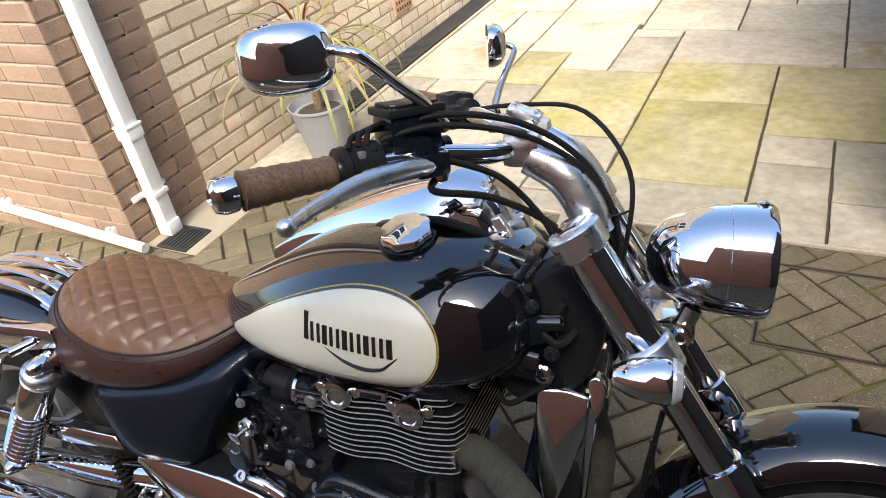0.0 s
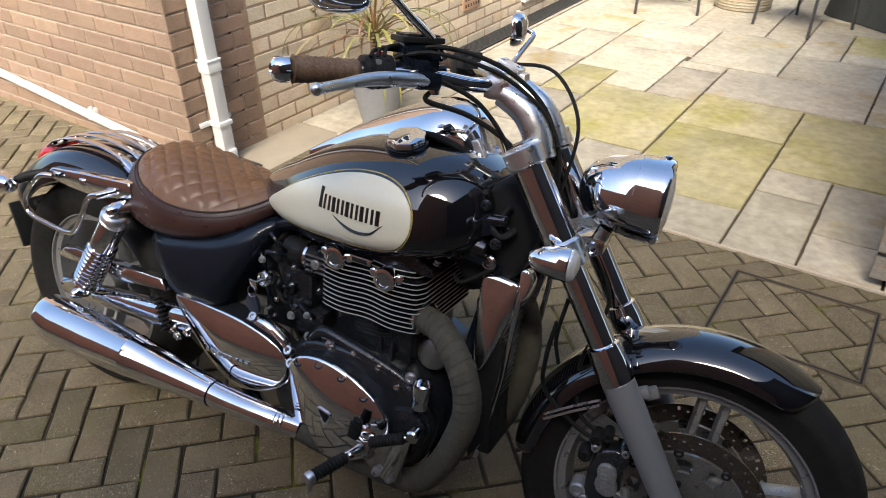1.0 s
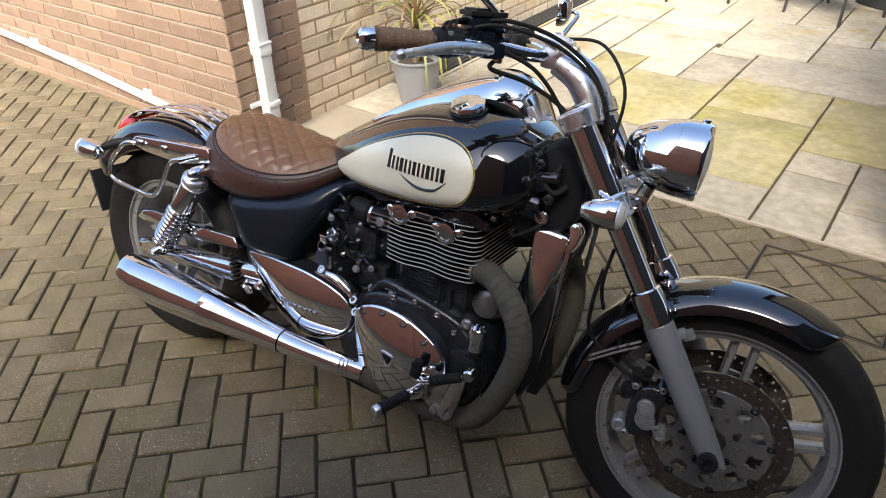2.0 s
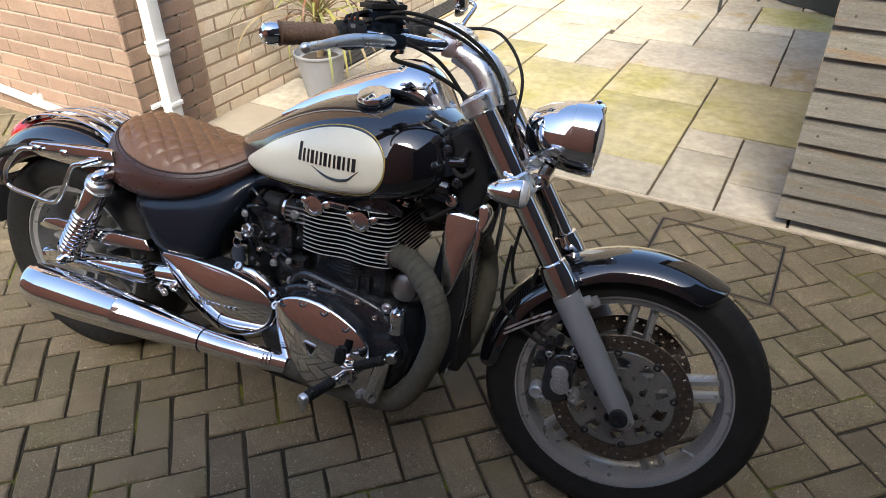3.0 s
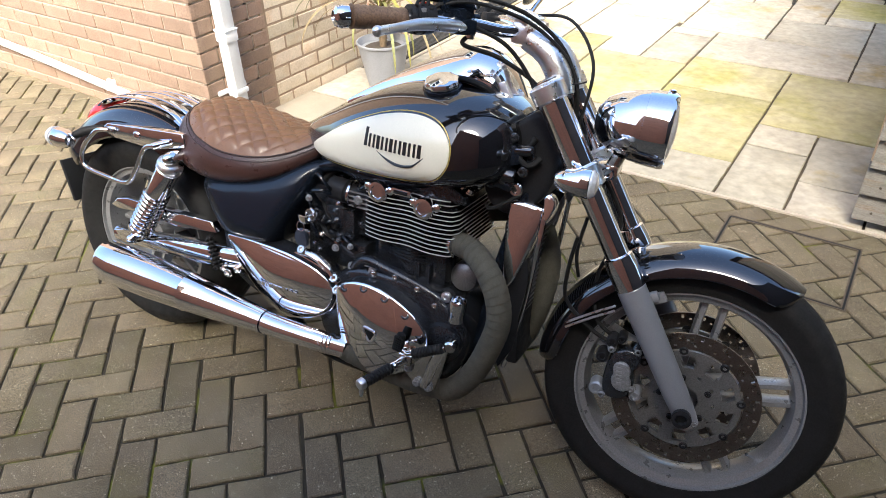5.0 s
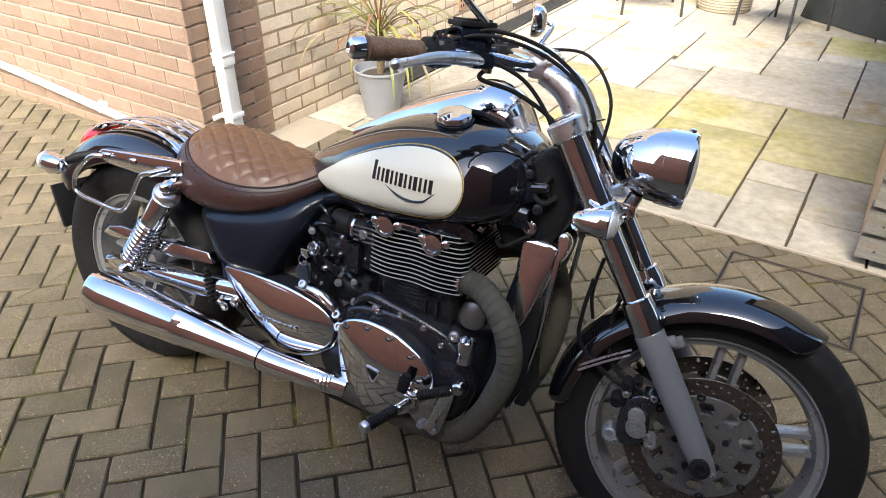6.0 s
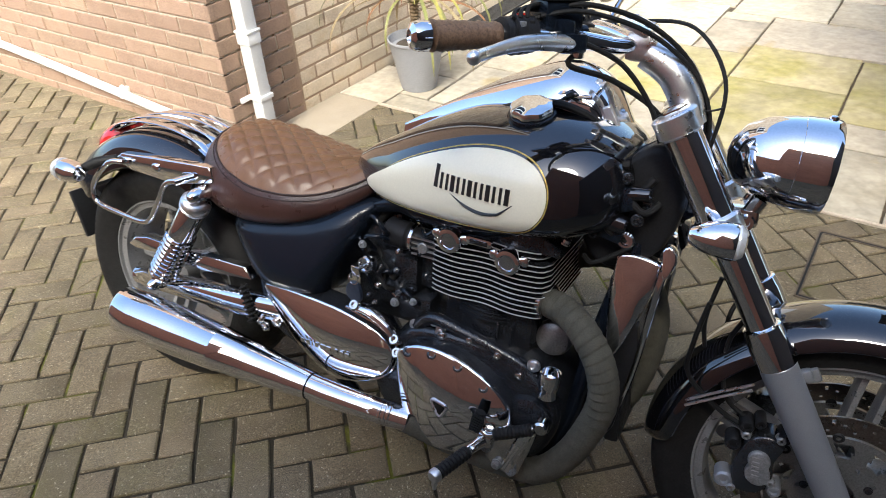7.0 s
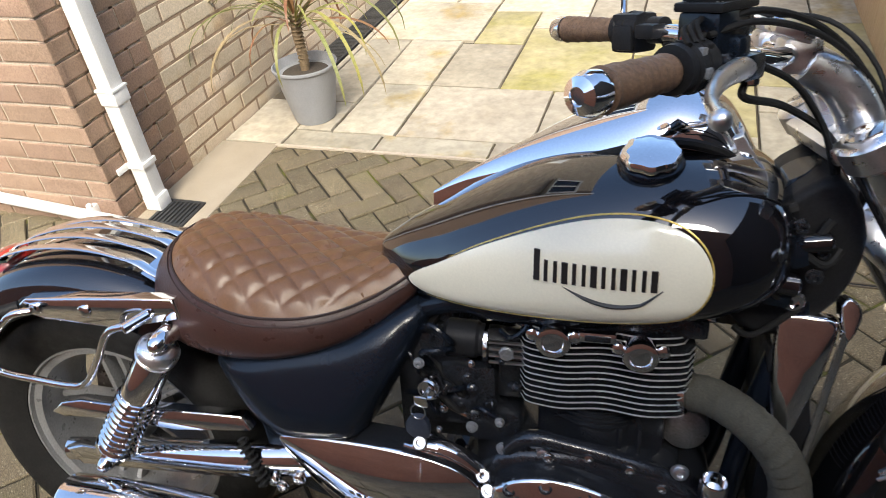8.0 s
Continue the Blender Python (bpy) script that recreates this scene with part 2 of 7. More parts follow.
RUST = mat("rusty_steel", (0.105, 0.080, 0.052), 0.8, 0.0, (0.065, 0.050, 0.034), 30, 0.7, 300, 0.3)
GREY_WOOD = mat("weathered_wood", (0.235, 0.215, 0.180), 0.85, 0.0, (0.160, 0.144, 0.115), 5, 0.9, 60, 0.25, bump=0.6, bump_scale=60, per_object=0.16,
                stretch=(1.2, 14, 14), third=(0.22, 0.15, 0.09), third_scale=2.0)
# near-black for the added wall that keeps sky light off the right
BLOCKER_DARK = mat("blocker_dark", (0.042, 0.031, 0.023), 0.7, 0.0, (0.028, 0.021, 0.016), 5, 0.9, 60, 0.25, bump=0.5, bump_scale=60, stretch=(12, 12, 1.0))
TAN_WOOD = mat("planed_wood", (0.52, 0.39, 0.255), 0.7, 0.0, (0.45, 0.325, 0.20), 4, 0.8, 60, 0.12, bump=0.25, bump_scale=60, stretch=(10, 10, 1.0))
TUBE_GREY = mat("grey_metal", (0.10, 0.10, 0.10), 0.4, 0.6, (0.07, 0.07, 0.07), 20, 0.6, 200, 0.15)
COVER_GREY = mat("cover_cloth", (0.045, 0.05, 0.05), 0.8, 0.0, (0.033, 0.037, 0.037), 7, 0.7, 200, 0.15, bump=0.3, bump_scale=80)
WICKER = mat("wicker", (0.40, 0.34, 0.25), 0.8, 0.0, (0.28, 0.235, 0.165), 60, 0.8, 200, 0.2, bump=0.8, bump_scale=180)
DARK = mat("dark_gap", (0.01, 0.01, 0.01), 0.9, 0.0, rough_var=0)

# ---- mesh helpers ----


def link(name, bm, material, parent=None, label="", sharp=38, recalc=True):
    if recalc:
        bmesh.ops.recalc_face_normals(bm, faces=bm.faces)
    me = bpy.data.meshes.new(name)
    bm.to_mesh(me)
    bm.free()
    for mm in material if isinstance(material, (list, tuple)) else [material]:
        me.materials.append(mm)
    me.polygons.foreach_set("use_smooth", [True] * len(me.polygons))
    me.set_sharp_from_angle(angle=radians(sharp))
    ob = new(name, me)
    if parent is not None:
        ob.parent = parent
    if label:
        ob["label"] = label
    return ob


def part(name, bm, material, parent, label="", sharp=38):
    return link(name, bm, material, parent, label, sharp)


def thing(name, label, category, m=None, group="", kind=""):
    e = new(name)
    e.empty_display_size = 0.1
    if m is not None:
        e.matrix_world = m
    return tagged(e, label, category, group, kind)


def box(bm, c, s, bevel=0.0, rot=None):
    r = bmesh.ops.create_cube(bm, size=1.0)
    vs = r["verts"]
    bmesh.ops.scale(bm, vec=s, verts=vs)
    if bevel:
        es = list({e for v in vs for e in v.link_edges})
        q = bmesh.ops.bevel(bm, geom=es, offset=bevel, segments=2, affect="EDGES", profile=0.6)
        vs = list({v for f in q["faces"] for v in f.verts} | {v for v in vs if v.is_valid})
    if rot is not None:
        bmesh.ops.rotate(bm, cent=(0, 0, 0), matrix=rot.to_3x3(), verts=vs)
    bmesh.ops.translate(bm, vec=c, verts=vs)
    return vs


def spline(pts, n=6):
    """Catmull-Rom through the points, n steps a span."""
    P = [Vector(p) for p in pts]
    if len(P) < 3:
        return [P[0].lerp(P[-1], i / n) for i in range(n + 1)]
    out = []
    for i in range(len(P) - 1):
        a, b, c, d = P[max(i - 1, 0)], P[i], P[i + 1], P[min(i + 2, len(P) - 1)]
        for k in range(n):
            t = k / n
            out.append(0.5 * ((2 * b) + (c - a) * t + (2 * a - 5 * b + 4 * c - d) * t * t + (3 * b - a - 3 * c + d) * t ** 3))
    out.append(P[-1])
    return out


def loft(bm, rings, caps=True, closed=False):
    vr = [[bm.verts.new(p) for p in ring] for ring in rings]
    n = len(vr[0])
    pairs = list(zip(vr, vr[1:])) + ([(vr[-1], vr[0])] if closed else [])
    for a, b in pairs:
        for i in range(n):
            bm.faces.new((a[i], a[(i + 1) % n], b[(i + 1) % n], b[i]))
    if caps and not closed:
        bm.faces.new(vr[0][::-1])
        bm.faces.new(vr[-1])
    return vr


def tube(bm, pts, r, n=10, steps=6, smooth=True, caps=True, flat=1.0):
    """A round tube along a path; r is one radius or one for each given point."""
    path = spline(pts, steps) if smooth else [Vector(p) for p in pts]
    if isinstance(r, (list, tuple)):
        m = len(r) - 1
        rad = []
        for i in range(len(path)):
            u = i / (len(path) - 1) * m
            k = min(int(u), m - 1)
            rad.append(r[k] + (r[k + 1] - r[k]) * (u - k))
    else:
        rad = [r] * len(path)
    rings, up = [], None
    for i, p in enumerate(path):
        d = (path[min(i + 1, len(path) - 1)] - path[max(i - 1, 0)]).normalized()
        if up is None:
            up = Vector((0, 0, 1)) if abs(d.z) < 0.9 else Vector((0, 1, 0))
        side = d.cross(up).normalized()
        up = side.cross(d).normalized()
        rings.append([p + (side * math.cos(a) + up * math.sin(a) * flat) * rad[i] for a in (2 * math.pi * k / n for k in range(n))])
    loft(bm, rings, caps)


def axis_matrix(centre, direction):
    q = Vector((0, 0, 1)).rotation_difference(Vector(direction).normalized())
    return Matrix.Translation(centre) @ q.to_matrix().to_4x4()


def lathe(bm, profile, centre, direction, n=32, closed=False):
    """Revolves (radius, height) pairs about the direction; closed: the profile is a loop."""
    m = axis_matrix(centre, direction)
    rings = [[m @ Vector((r * math.cos(2 * math.pi * k / n), r * math.sin(2 * math.pi * k / n), h)) for k in range(n)] for r, h in profile]
    loft(bm, rings, caps=not closed, closed=closed)


def cyl(bm, a, b, r, n=16, bevel=0.0):
    a, b = Vector(a), Vector(b)
    h = (b - a).length
    if bevel:
        prof = [(r - bevel, 0), (r, bevel), (r, h - bevel), (r - bevel, h)]
    else:
        prof = [(r, 0), (r, h)]
    lathe(bm, prof, a, b - a, n)


def prism(bm, outline, y0, y1, bevel=0.0, n=0, bulge=0.0):
    """An outline in (x, z) given depth from y0 (back) to y1 (front), with a rounded front rim; bulge lifts the middle."""
    pts = outline
    if n:
        loop = list(outline) + [outline[0], outline[1], outline[2]]
        pts = [(p.x, p.z) for p in spline([(x, 0, z) for x, z in [outline[-1]] + loop], n)][n:-2 * n]
    cx, cz = sum(p[0] for p in pts) / len(pts), sum(p[1] for p in pts) / len(pts)
    sgn = 1 if y1 > y0 else -1
    rad = max(math.hypot(x - cx, z - cz) for x, z in pts)

    def ring(inset, y):
        out = []
        for x, z in pts:
            d = max(math.hypot(x - cx, z - cz), 1e-6)
            k = max(0.0, 1 - inset / d)
            out.append(Vector((cx + (x - cx) * k, y, cz + (z - cz) * k)))
        return out
    rings = [ring(0, y0), ring(0, y1 - sgn * bevel)]
    if bevel:
        for a in (30, 60, 90):
            rings.append(ring(bevel * (1 - math.cos(radians(a))), y1 - sgn * bevel * (1 - math.sin(radians(a)))))
    if bulge:
        rim = rings[-1]
        for f in (0.96, 0.85, 0.7, 0.5, 0.25, 0.05):
            rings.append([Vector((cx + (p.x - cx) * f, y1 + sgn * bulge * (1 - f * f), cz + (p.z - cz) * f)) for p in rim])
    loft(bm, rings)


def coil(bm, a, b, radius, wire, turns, n=8):
    m = axis_matrix(a, Vector(b) - Vector(a))
    h = (Vector(b) - Vector(a)).length
    k = int(turns * 18)
    pts = [m @ Vector((radius * math.cos(2 * math.pi * turns * i / k), radius * math.sin(2 * math.pi * turns * i / k), h * i / k)) for i in range(k + 1)]
    tube(bm, pts, wire, n, smooth=False)


def bolt(bm, p, d, r=0.006, h=0.006, n=10):
    d = Vector(d).normalized()
    lathe(bm, [(r * 1.25, 0), (r * 1.25, h * 0.25), (r, h * 0.3), (r, h * 0.85), (r * 0.75, h), (r * 0.45, h), (r * 0.4, h * 0.6)], p, d, n)

# ---- ground and house ----
EDGE_Y, WALL_Y, WALL_X, STRIP_X = 2.135, 1.475, -0.975, -0.69
P = 0.0975

bm = bmesh.new()
box(bm, (0, 0, -0.52), (160, 160, 1.0))
tagged(link("ground", bm, EARTH), "bare earth beneath and beyond the paving", "ground", kind="structure")

driveway = thing("pavement_driveway", "brown block paving laid in a herringbone bond", "pavement", kind="structure")
bm = bmesh.new()
box(bm, (-0.1, -1.35, -0.0155), (7.0, 7.0, 0.015))
part("joint_sand", bm, SAND, driveway, "dark sand joints with moss")


def clip_poly(poly, nx, ny, d):
    """Keeps the side of nx x + ny y <= d."""
    out = []
    for i, a in enumerate(poly):
        b = poly[(i + 1) % len(poly)]
        da, db = nx * a[0] + ny * a[1] - d, nx * b[0] + ny * b[1] - d
        if da <= 0:
            out.append(a)
        if da * db < 0:
            t = da / (da - db)
            out.append((a[0] + (b[0] - a[0]) * t, a[1] + (b[1] - a[1]) * t))
    return out


def slab_mesh(bm, poly, z, depth, bevel, tilt=(0, 0)):
    """A flat block with a chamfered upper rim."""
    cx, cy = sum(p[0] for p in poly) / len(poly), sum(p[1] for p in poly) / len(poly)

    def ring(inset, zz):
        out = []
        for x, y in poly:
            d = math.hypot(x - cx, y - cy)
            k = 1 - min(0.8, inset * 1.35 / d)
            xx, yy = cx + (x - cx) * k, cy + (y - cy) * k
            out.append(Vector((xx, yy, zz + tilt[0] * (xx - cx) + tilt[1] * (yy - cy))))
        return out
    loft(bm, [ring(0, z - depth), ring(0, z - bevel), ring(bevel, z)])


def to_world(u, v):
    return (u - v) * P / math.sqrt(2), (u + v) * P / math.sqrt(2)


def quad(u, v, du, dv, gap):
    g = gap / P / 2
    return [to_world(a, b) for a, b in ((u + g, v + g), (u + du - g, v + g), (u + du - g, v + dv - g), (u + g, v + dv - g))]


def worn_outline(poly):
    """Adds a point to each edge and wears corners and edges a little."""
    out = []
    for i, a in enumerate(poly):
        b = poly[(i + 1) % len(poly)]
        out.append((a[0] + rng.gauss(0, 0.0012), a[1] + rng.gauss(0, 0.0012)))
        if math.dist(a, b) > 0.05:
            t = rng.uniform(0.3, 0.7)
            out.append((a[0] + (b[0] - a[0]) * t + rng.gauss(0, 0.0010), a[1] + (b[1] - a[1]) * t + rng.gauss(0, 0.0010)))
    return out


# manhole cover filled with the same paving
MAN = (1.365, 1.60, 1.835, 2.005)

rng = random.Random(4)
near_pavers, far_bm = [], bmesh.new()
for u in range(-48, 48):
    for v in range(-48, 48):
        s = (u + v) % 4
        if s not in (0, 2):
            continue
        du, dv = (2, 1) if s == 0 else (1, 2)
        poly = quad(u, v, du, dv, 0.0088)
        cx, cy = sum(p[0] for p in poly) / 4, sum(p[1] for p in poly) / 4
        if not (-3.5 < cx < 3.3 and -2.6 < cy < 2.2):
            continue
        for zone in (((-1, 0, -STRIP_X), (0, 1, EDGE_Y - 0.008)), ((1, 0, STRIP_X), (0, 1, WALL_Y + 0.02))):
            q = poly
            for cut in zone:
                if q:
                    q = clip_poly(q, *cut)
            if len(q) < 3:
                continue
            area = 0.5 * abs(sum(q[i][0] * q[(i + 1) % len(q)][1] - q[(i + 1) % len(q)][0] * q[i][1] for i in range(len(q))))
            if area < 0.0012:
                continue
            z = rng.gauss(0, 0.0012)
            tilt = (rng.gauss(0, 0.006), rng.gauss(0, 0.006))
            q = worn_outline(q)
            near = -0.62 < cx < 1.95 and -0.02 < cy < 2.2
            if near and len(near_pavers) < 300:
                near_pavers.append((q, z, tilt))
            else:
                slab_mesh(far_bm, q, z, 0.03, 0.004, tilt)
far = part("far_blocks", far_bm, PAVER_REST, driveway)
far["kind"] = "stuff"

# sandstone patio
patio = thing("pavement_patio", "pale buff sandstone flags with mossy patches and open joints", "patio", kind="structure")
bm = bmesh.new()
box(bm, (1.3, 5.3, -0.03), (6.0, 6.33, 0.03))
part("joint_bed", bm, JOINT_DARK, patio, "dark open joints")
SLABS = [(1.26, 1.535, 2.15, 2.68), (1.26, 1.535, 2.68, 2.93), (1.535, 1.82, 2.43, 2.93), (1.535, 1.82, 2.15, 2.43), (1.26, 1.82, 2.93, 3.71),
         (0.71, 1.26, 3.24, 3.73), (0.71, 1.26, 2.46, 3.24), (0.71, 1.26, 2.15, 2.46), (0.14, 0.71, 2.79, 3.57), (0.71, 1.55, 3.73, 4.24),
         (0.42, 0.71, 3.57, 4.12), (0.42, 0.71, 4.12, 4.24), (0.14, 0.42, 3.57, 3.84), (-0.14, 0.42, 3.84, 4.36), (-0.14, 0.45, 4.36, 4.60),
         (-0.14, 0.14, 3.34, 3.84), (0.45, 1.0, 4.24, 5.03), (1.0, 1.55, 4.24, 4.72), (1.0, 1.27, 4.72, 5.38), (1.27, 1.55, 4.72, 4.92),
         (1.27, 1.82, 4.92, 5.4), (0.74, 1.0, 5.03, 5.7), (0.2, 0.74, 5.03, 5.7), (-0.14, 0.45, 4.60, 5.03), (-0.50, -0.20, 2.29, 2.80),
         (-0.20, 0.14, 2.80, 3.34), (-0.20, 0.40, 2.29, 2.80), (0.40, 0.71, 2.29, 2.79), (-0.68, -0.50, 2.29, 2.58), (-0.76, -0.50, 2.58, 3.37),
         (-0.50, -0.20, 2.80, 3.37), (-0.76, -0.14, 3.37, 3.98), (-0.76, -0.42, 3.98, 4.60), (-0.42, -0.14, 3.98, 4.60), (-0.76, -0.14, 4.60, 5.03),
         (-0.76, 0.2, 5.03, 5.7), (-0.68, -0.25, 2.15, 2.29), (-0.25, 0.25, 2.15, 2.29), (0.25, 0.71, 2.15, 2.29), (1.55, 1.82, 3.71, 4.08),
         (1.55, 1.82, 4.08, 4.92), (1.0, 1.55, 5.38, 5.7), (1.55, 1.82, 5.4, 5.7), (-0.97, -0.68, 2.15, 2.58), (-0.80, -0.76, 2.80, 5.7)]
MOSSY_ONES = {4, 5, 6, 8, 15, 20}
for x0, x1, y0, y1 in [(1.82, 2.4, 2.15, 2.75), (1.82, 2.4, 2.75, 3.6), (1.82, 2.4, 3.6, 4.2), (1.82, 2.4, 4.2, 4.92), (1.82, 2.4, 4.92, 5.7)]:
    SLABS.append((x0, x1, y0, y1))
for i in range(7):
    for j in range(3):
        SLABS.append((-0.96 + i * 0.57, -0.39 + i * 0.57, 5.7 + j * 0.83, 6.53 + j * 0.83))
rng = random.Random(9)


def flag(i, x0, x1, y0, y1):
    bm = bmesh.new()
    gap = 0.0045
    x0, x1, y0, y1 = x0 + gap, x1 - gap, y0 + gap, y1 - gap
    z = rng.gauss(0, 0.0012)

    def edge(a, b, n):
        out = []
        for k in range(n):
            t = k / n
            w = 0.0022 * math.sin(9 * t + i) + rng.uniform(-0.0018, 0.0018)
            d = Vector((b[1] - a[1], a[0] - b[0], 0)).normalized()
            out.append((a[0] + (b[0] - a[0]) * t - d.x * abs(w), a[1] + (b[1] - a[1]) * t - d.y * abs(w)))
        return out
    poly = edge((x0, y0), (x1, y0), 7) + edge((x1, y0), (x1, y1), 7) + edge((x1, y1), (x0, y1), 7) + edge((x0, y1), (x0, y0), 7)
    slab_mesh(bm, poly, z, 0.025, 0.003, (rng.gauss(0, 0.002), rng.gauss(0, 0.002)))
    return part("flagstone", bm, MOSSY if i in MOSSY_ONES else SLAB, patio)


for i, r in enumerate(SLABS):
    flag(i, *r)

bm = bmesh.new()
box(bm, (0.85, EDGE_Y + 0.006, -0.012), (3.1, 0.014, 0.03), 0.003)
tagged(link("trim_edging", bm, MORTAR), "thin pale mortar edging between paving and patio", "edging", kind="structure")

# concrete strip with a drain by the downpipe
bm = bmesh.new()
box(bm, ((WALL_X + STRIP_X) / 2, 1.825, -0.022), (STRIP_X - WALL_X, 0.64, 0.044), 0.006)
tagged(link("pavement_concrete_strip", bm, CONCRETE), "worn concrete apron at the foot of the brick wall", "concrete apron", kind="structure")
gully = thing("gully_grate", "black iron gully grate in the concrete under the downpipe", "drain")
bm = bmesh.new()
for dx in (-0.075, 0.075):
    box(bm, (-0.83 + dx, 1.585, 0.003), (0.014, 0.16, 0.008), 0.002)
for dy in (-0.075, 0.075):
    box(bm, (-0.83, 1.585 + dy, 0.003), (0.136, 0.014, 0.008), 0.002)
part("frame", bm, GRATE, gully)
for k in range(7):
    bm = bmesh.new()
    box(bm, (-0.83 - 0.057 + k * 0.019, 1.585, 0.003), (0.009, 0.136, 0.006), 0.0015)
    part("bar", bm, GRATE, gully)
# black sheet in place of the shaded pit under the bars
bm = bmesh.new()
box(bm, (-0.83, 1.585, 0.0005), (0.15, 0.15, 0.002))
part("sump_shade", bm, DARK, gully)

channel = thing("channel_drain", "dark slotted channel drain along the foot of the wall", "drain")
bm = bmesh.new()
for x in (-0.955, -0.815):
    box(bm, (x, 4.2, -0.004), (0.014, 2.8, 0.012), 0.002)
part("frame", bm, GRATE, channel)
bm = bmesh.new()
for k in range(140):
    box(bm, (-0.885, 2.81 + k * 0.02, -0.004), (0.126, 0.011, 0.01))
part("slats", bm, GRATE, channel)["kind"] = "stuff"
# black bed right under the slats, drawn for the shade in the channel
bm = bmesh.new()
box(bm, (-0.885, 4.2, -0.013), (0.13, 2.79, 0.006))
part("trough_shade", bm, DARK, channel)

# recessed manhole frame in the paving
manhole = thing("manhole_frame", "recessed steel manhole frame filled with block paving", "manhole cover")
for inset, w in ((0.0, 0.0045), (0.013, 0.004)):
    x0, y0, x1, y1 = MAN[0] + inset, MAN[1] + inset, MAN[2] - inset, MAN[3] - inset
    for c, s in ((((x0 + x1) / 2, y0), (x1 - x0 + w, w)), (((x0 + x1) / 2, y1), (x1 - x0 + w, w)),
                 ((x0, (y0 + y1) / 2), (w, y1 - y0 - w)), ((x1, (y0 + y1) / 2), (w, y1 - y0 - w))):
        bm = bmesh.new()
        box(bm, (*c, 0.0005), (*s, 0.008), 0.001)
        part("frame_bar", bm, RUST, manhole)
for c, s in ((((MAN[0] + MAN[2]) / 2, MAN[1] + 0.0065), (MAN[2] - MAN[0] - 0.012, 0.007)), (((MAN[0] + MAN[2]) / 2, MAN[3] - 0.0065), (MAN[2] - MAN[0] - 0.012, 0.007)),
             ((MAN[0] + 0.0065, (MAN[1] + MAN[3]) / 2), (0.007, MAN[3] - MAN[1] - 0.02)), ((MAN[2] - 0.0065, (MAN[1] + MAN[3]) / 2), (0.007, MAN[3] - MAN[1] - 0.02))):
    bm = bmesh.new()
    box(bm, (*c, -0.001), (*s, 0.007))
    part("gap", bm, DARK, manhole)


# brick walls: courses of 75 mm, bricks of 215 mm with 10 mm joints
def wall_core(name, c, s, material, label):
    w = thing(name, label, "wall", kind="structure")
    bm = bmesh.new()
    box(bm, c, s)
    part("mortar", bm, material, w)
    return w


COURSE, BR, JOINT, BASE_Z = 0.075, 0.225, 0.010, -0.03
wall_a = wall_core("wall_side", (-3.2, WALL_Y + 0.158, 2.42), (4.44, 0.31, 5.0), MORTAR, "red-brown brick house wall with pale mortar joints")
wall_b = wall_core("wall_back", (WALL_X - 0.158, 5.975, 2.42), (0.31, 8.34, 5.0), MORTAR, "brick house wall of red quoins and buff bricks")
JOIN_Y = 1.912
brick_jobs = []
rng = random.Random(3)
for k in range(66):
    z = BASE_Z + k * COURSE
    # side wall, running away from the corner
    x = WALL_X + 0.004
    first = True
    while x > -5.2:
        length = (BR if k % 2 else BR / 2) if first else BR
        brick_jobs.append((wall_a, "a", x - length + JOINT, x, WALL_Y, z, k))
        x -= length
        first = False
    # back wall: red up to the joint, buff beyond
    y = WALL_Y - 0.004
    seq = [BR / 2, BR, BR / 2] if k % 2 else [BR, BR]
    for q, length in enumerate(seq):
        if q == 0:
            brick_jobs.append((wall_b, "b", y + 0.0005, y + length - JOINT, WALL_X, z, k))
        else:
            brick_jobs.append((wall_b, "b", y, min(y + length - JOINT, JOIN_Y - 0.012), WALL_X, z, k))
        y += length
    y = JOIN_Y
    first = True
    while y < 9.9:
        length = (BR if k % 2 else BR / 2) if first else BR
        brick_jobs.append((wall_b, "c", y, y + length - JOINT, WALL_X, z + 0.012, k))
        y += length
        first = False


def brick_verts(face, a, b, off, z, d):
    """Corner points of a brick face standing d proud, chamfered."""
    c = 0.0035
    o = off - d if face == "a" else off + d
    inn = off + 0.02 if face == "a" else off - 0.02
    mid = off - d * 0.35 if face == "a" else off + d * 0.35
    h0, h1 = z, z + COURSE - JOINT
    pts = []
    for depth, ins in ((inn, 0), (mid, 0), (o, c)):
        for s, zz in ((a + ins, h0 + ins), (b - ins, h0 + ins), (b - ins, h1 - ins), (a + ins, h1 - ins)):
            pts.append((s, depth, zz) if face == "a" else (depth, s, zz))
    return pts


def brick_faces(base=0):
    f = []
    for r in (0, 4):
        for i in range(4):
            j = (i + 1) % 4
            f.append((base + r + i, base + r + j, base + r + 4 + j, base + r + 4 + i))
    f.append((base + 8, base + 9, base + 10, base + 11))
    return f


rest = {"a": ([], []), "b": ([], []), "c": ([], [])}
single_bricks = []
for w, face, a, b, off, z, k in brick_jobs:
    d = 0.0028 + rng.uniform(-0.001, 0.001)
    near = (face == "a" and b > -3.4 and k < 11) or (face != "a" and a < 5.6 and k < 11)
    if near:
        single_bricks.append((w, face, a, b, off, z, d))
    else:
        vs, fs = rest[face]
        fs.extend(brick_faces(len(vs)))
        vs.extend(brick_verts(face, a, b, off, z, d))
for face, w in (("a", wall_a), ("b", wall_b), ("c", wall_b)):
    me = bpy.data.meshes.new("upper_bricks")
    me.from_pydata(rest[face][0], [], rest[face][1])
    bmx = bmesh.new()
    bmx.from_mesh(me)
    o = part("upper_bricks", bmx, BRICK_BUFF_REST if face == "c" else BRICK_RED_REST, w, sharp=20)
    o["kind"] = "stuff"

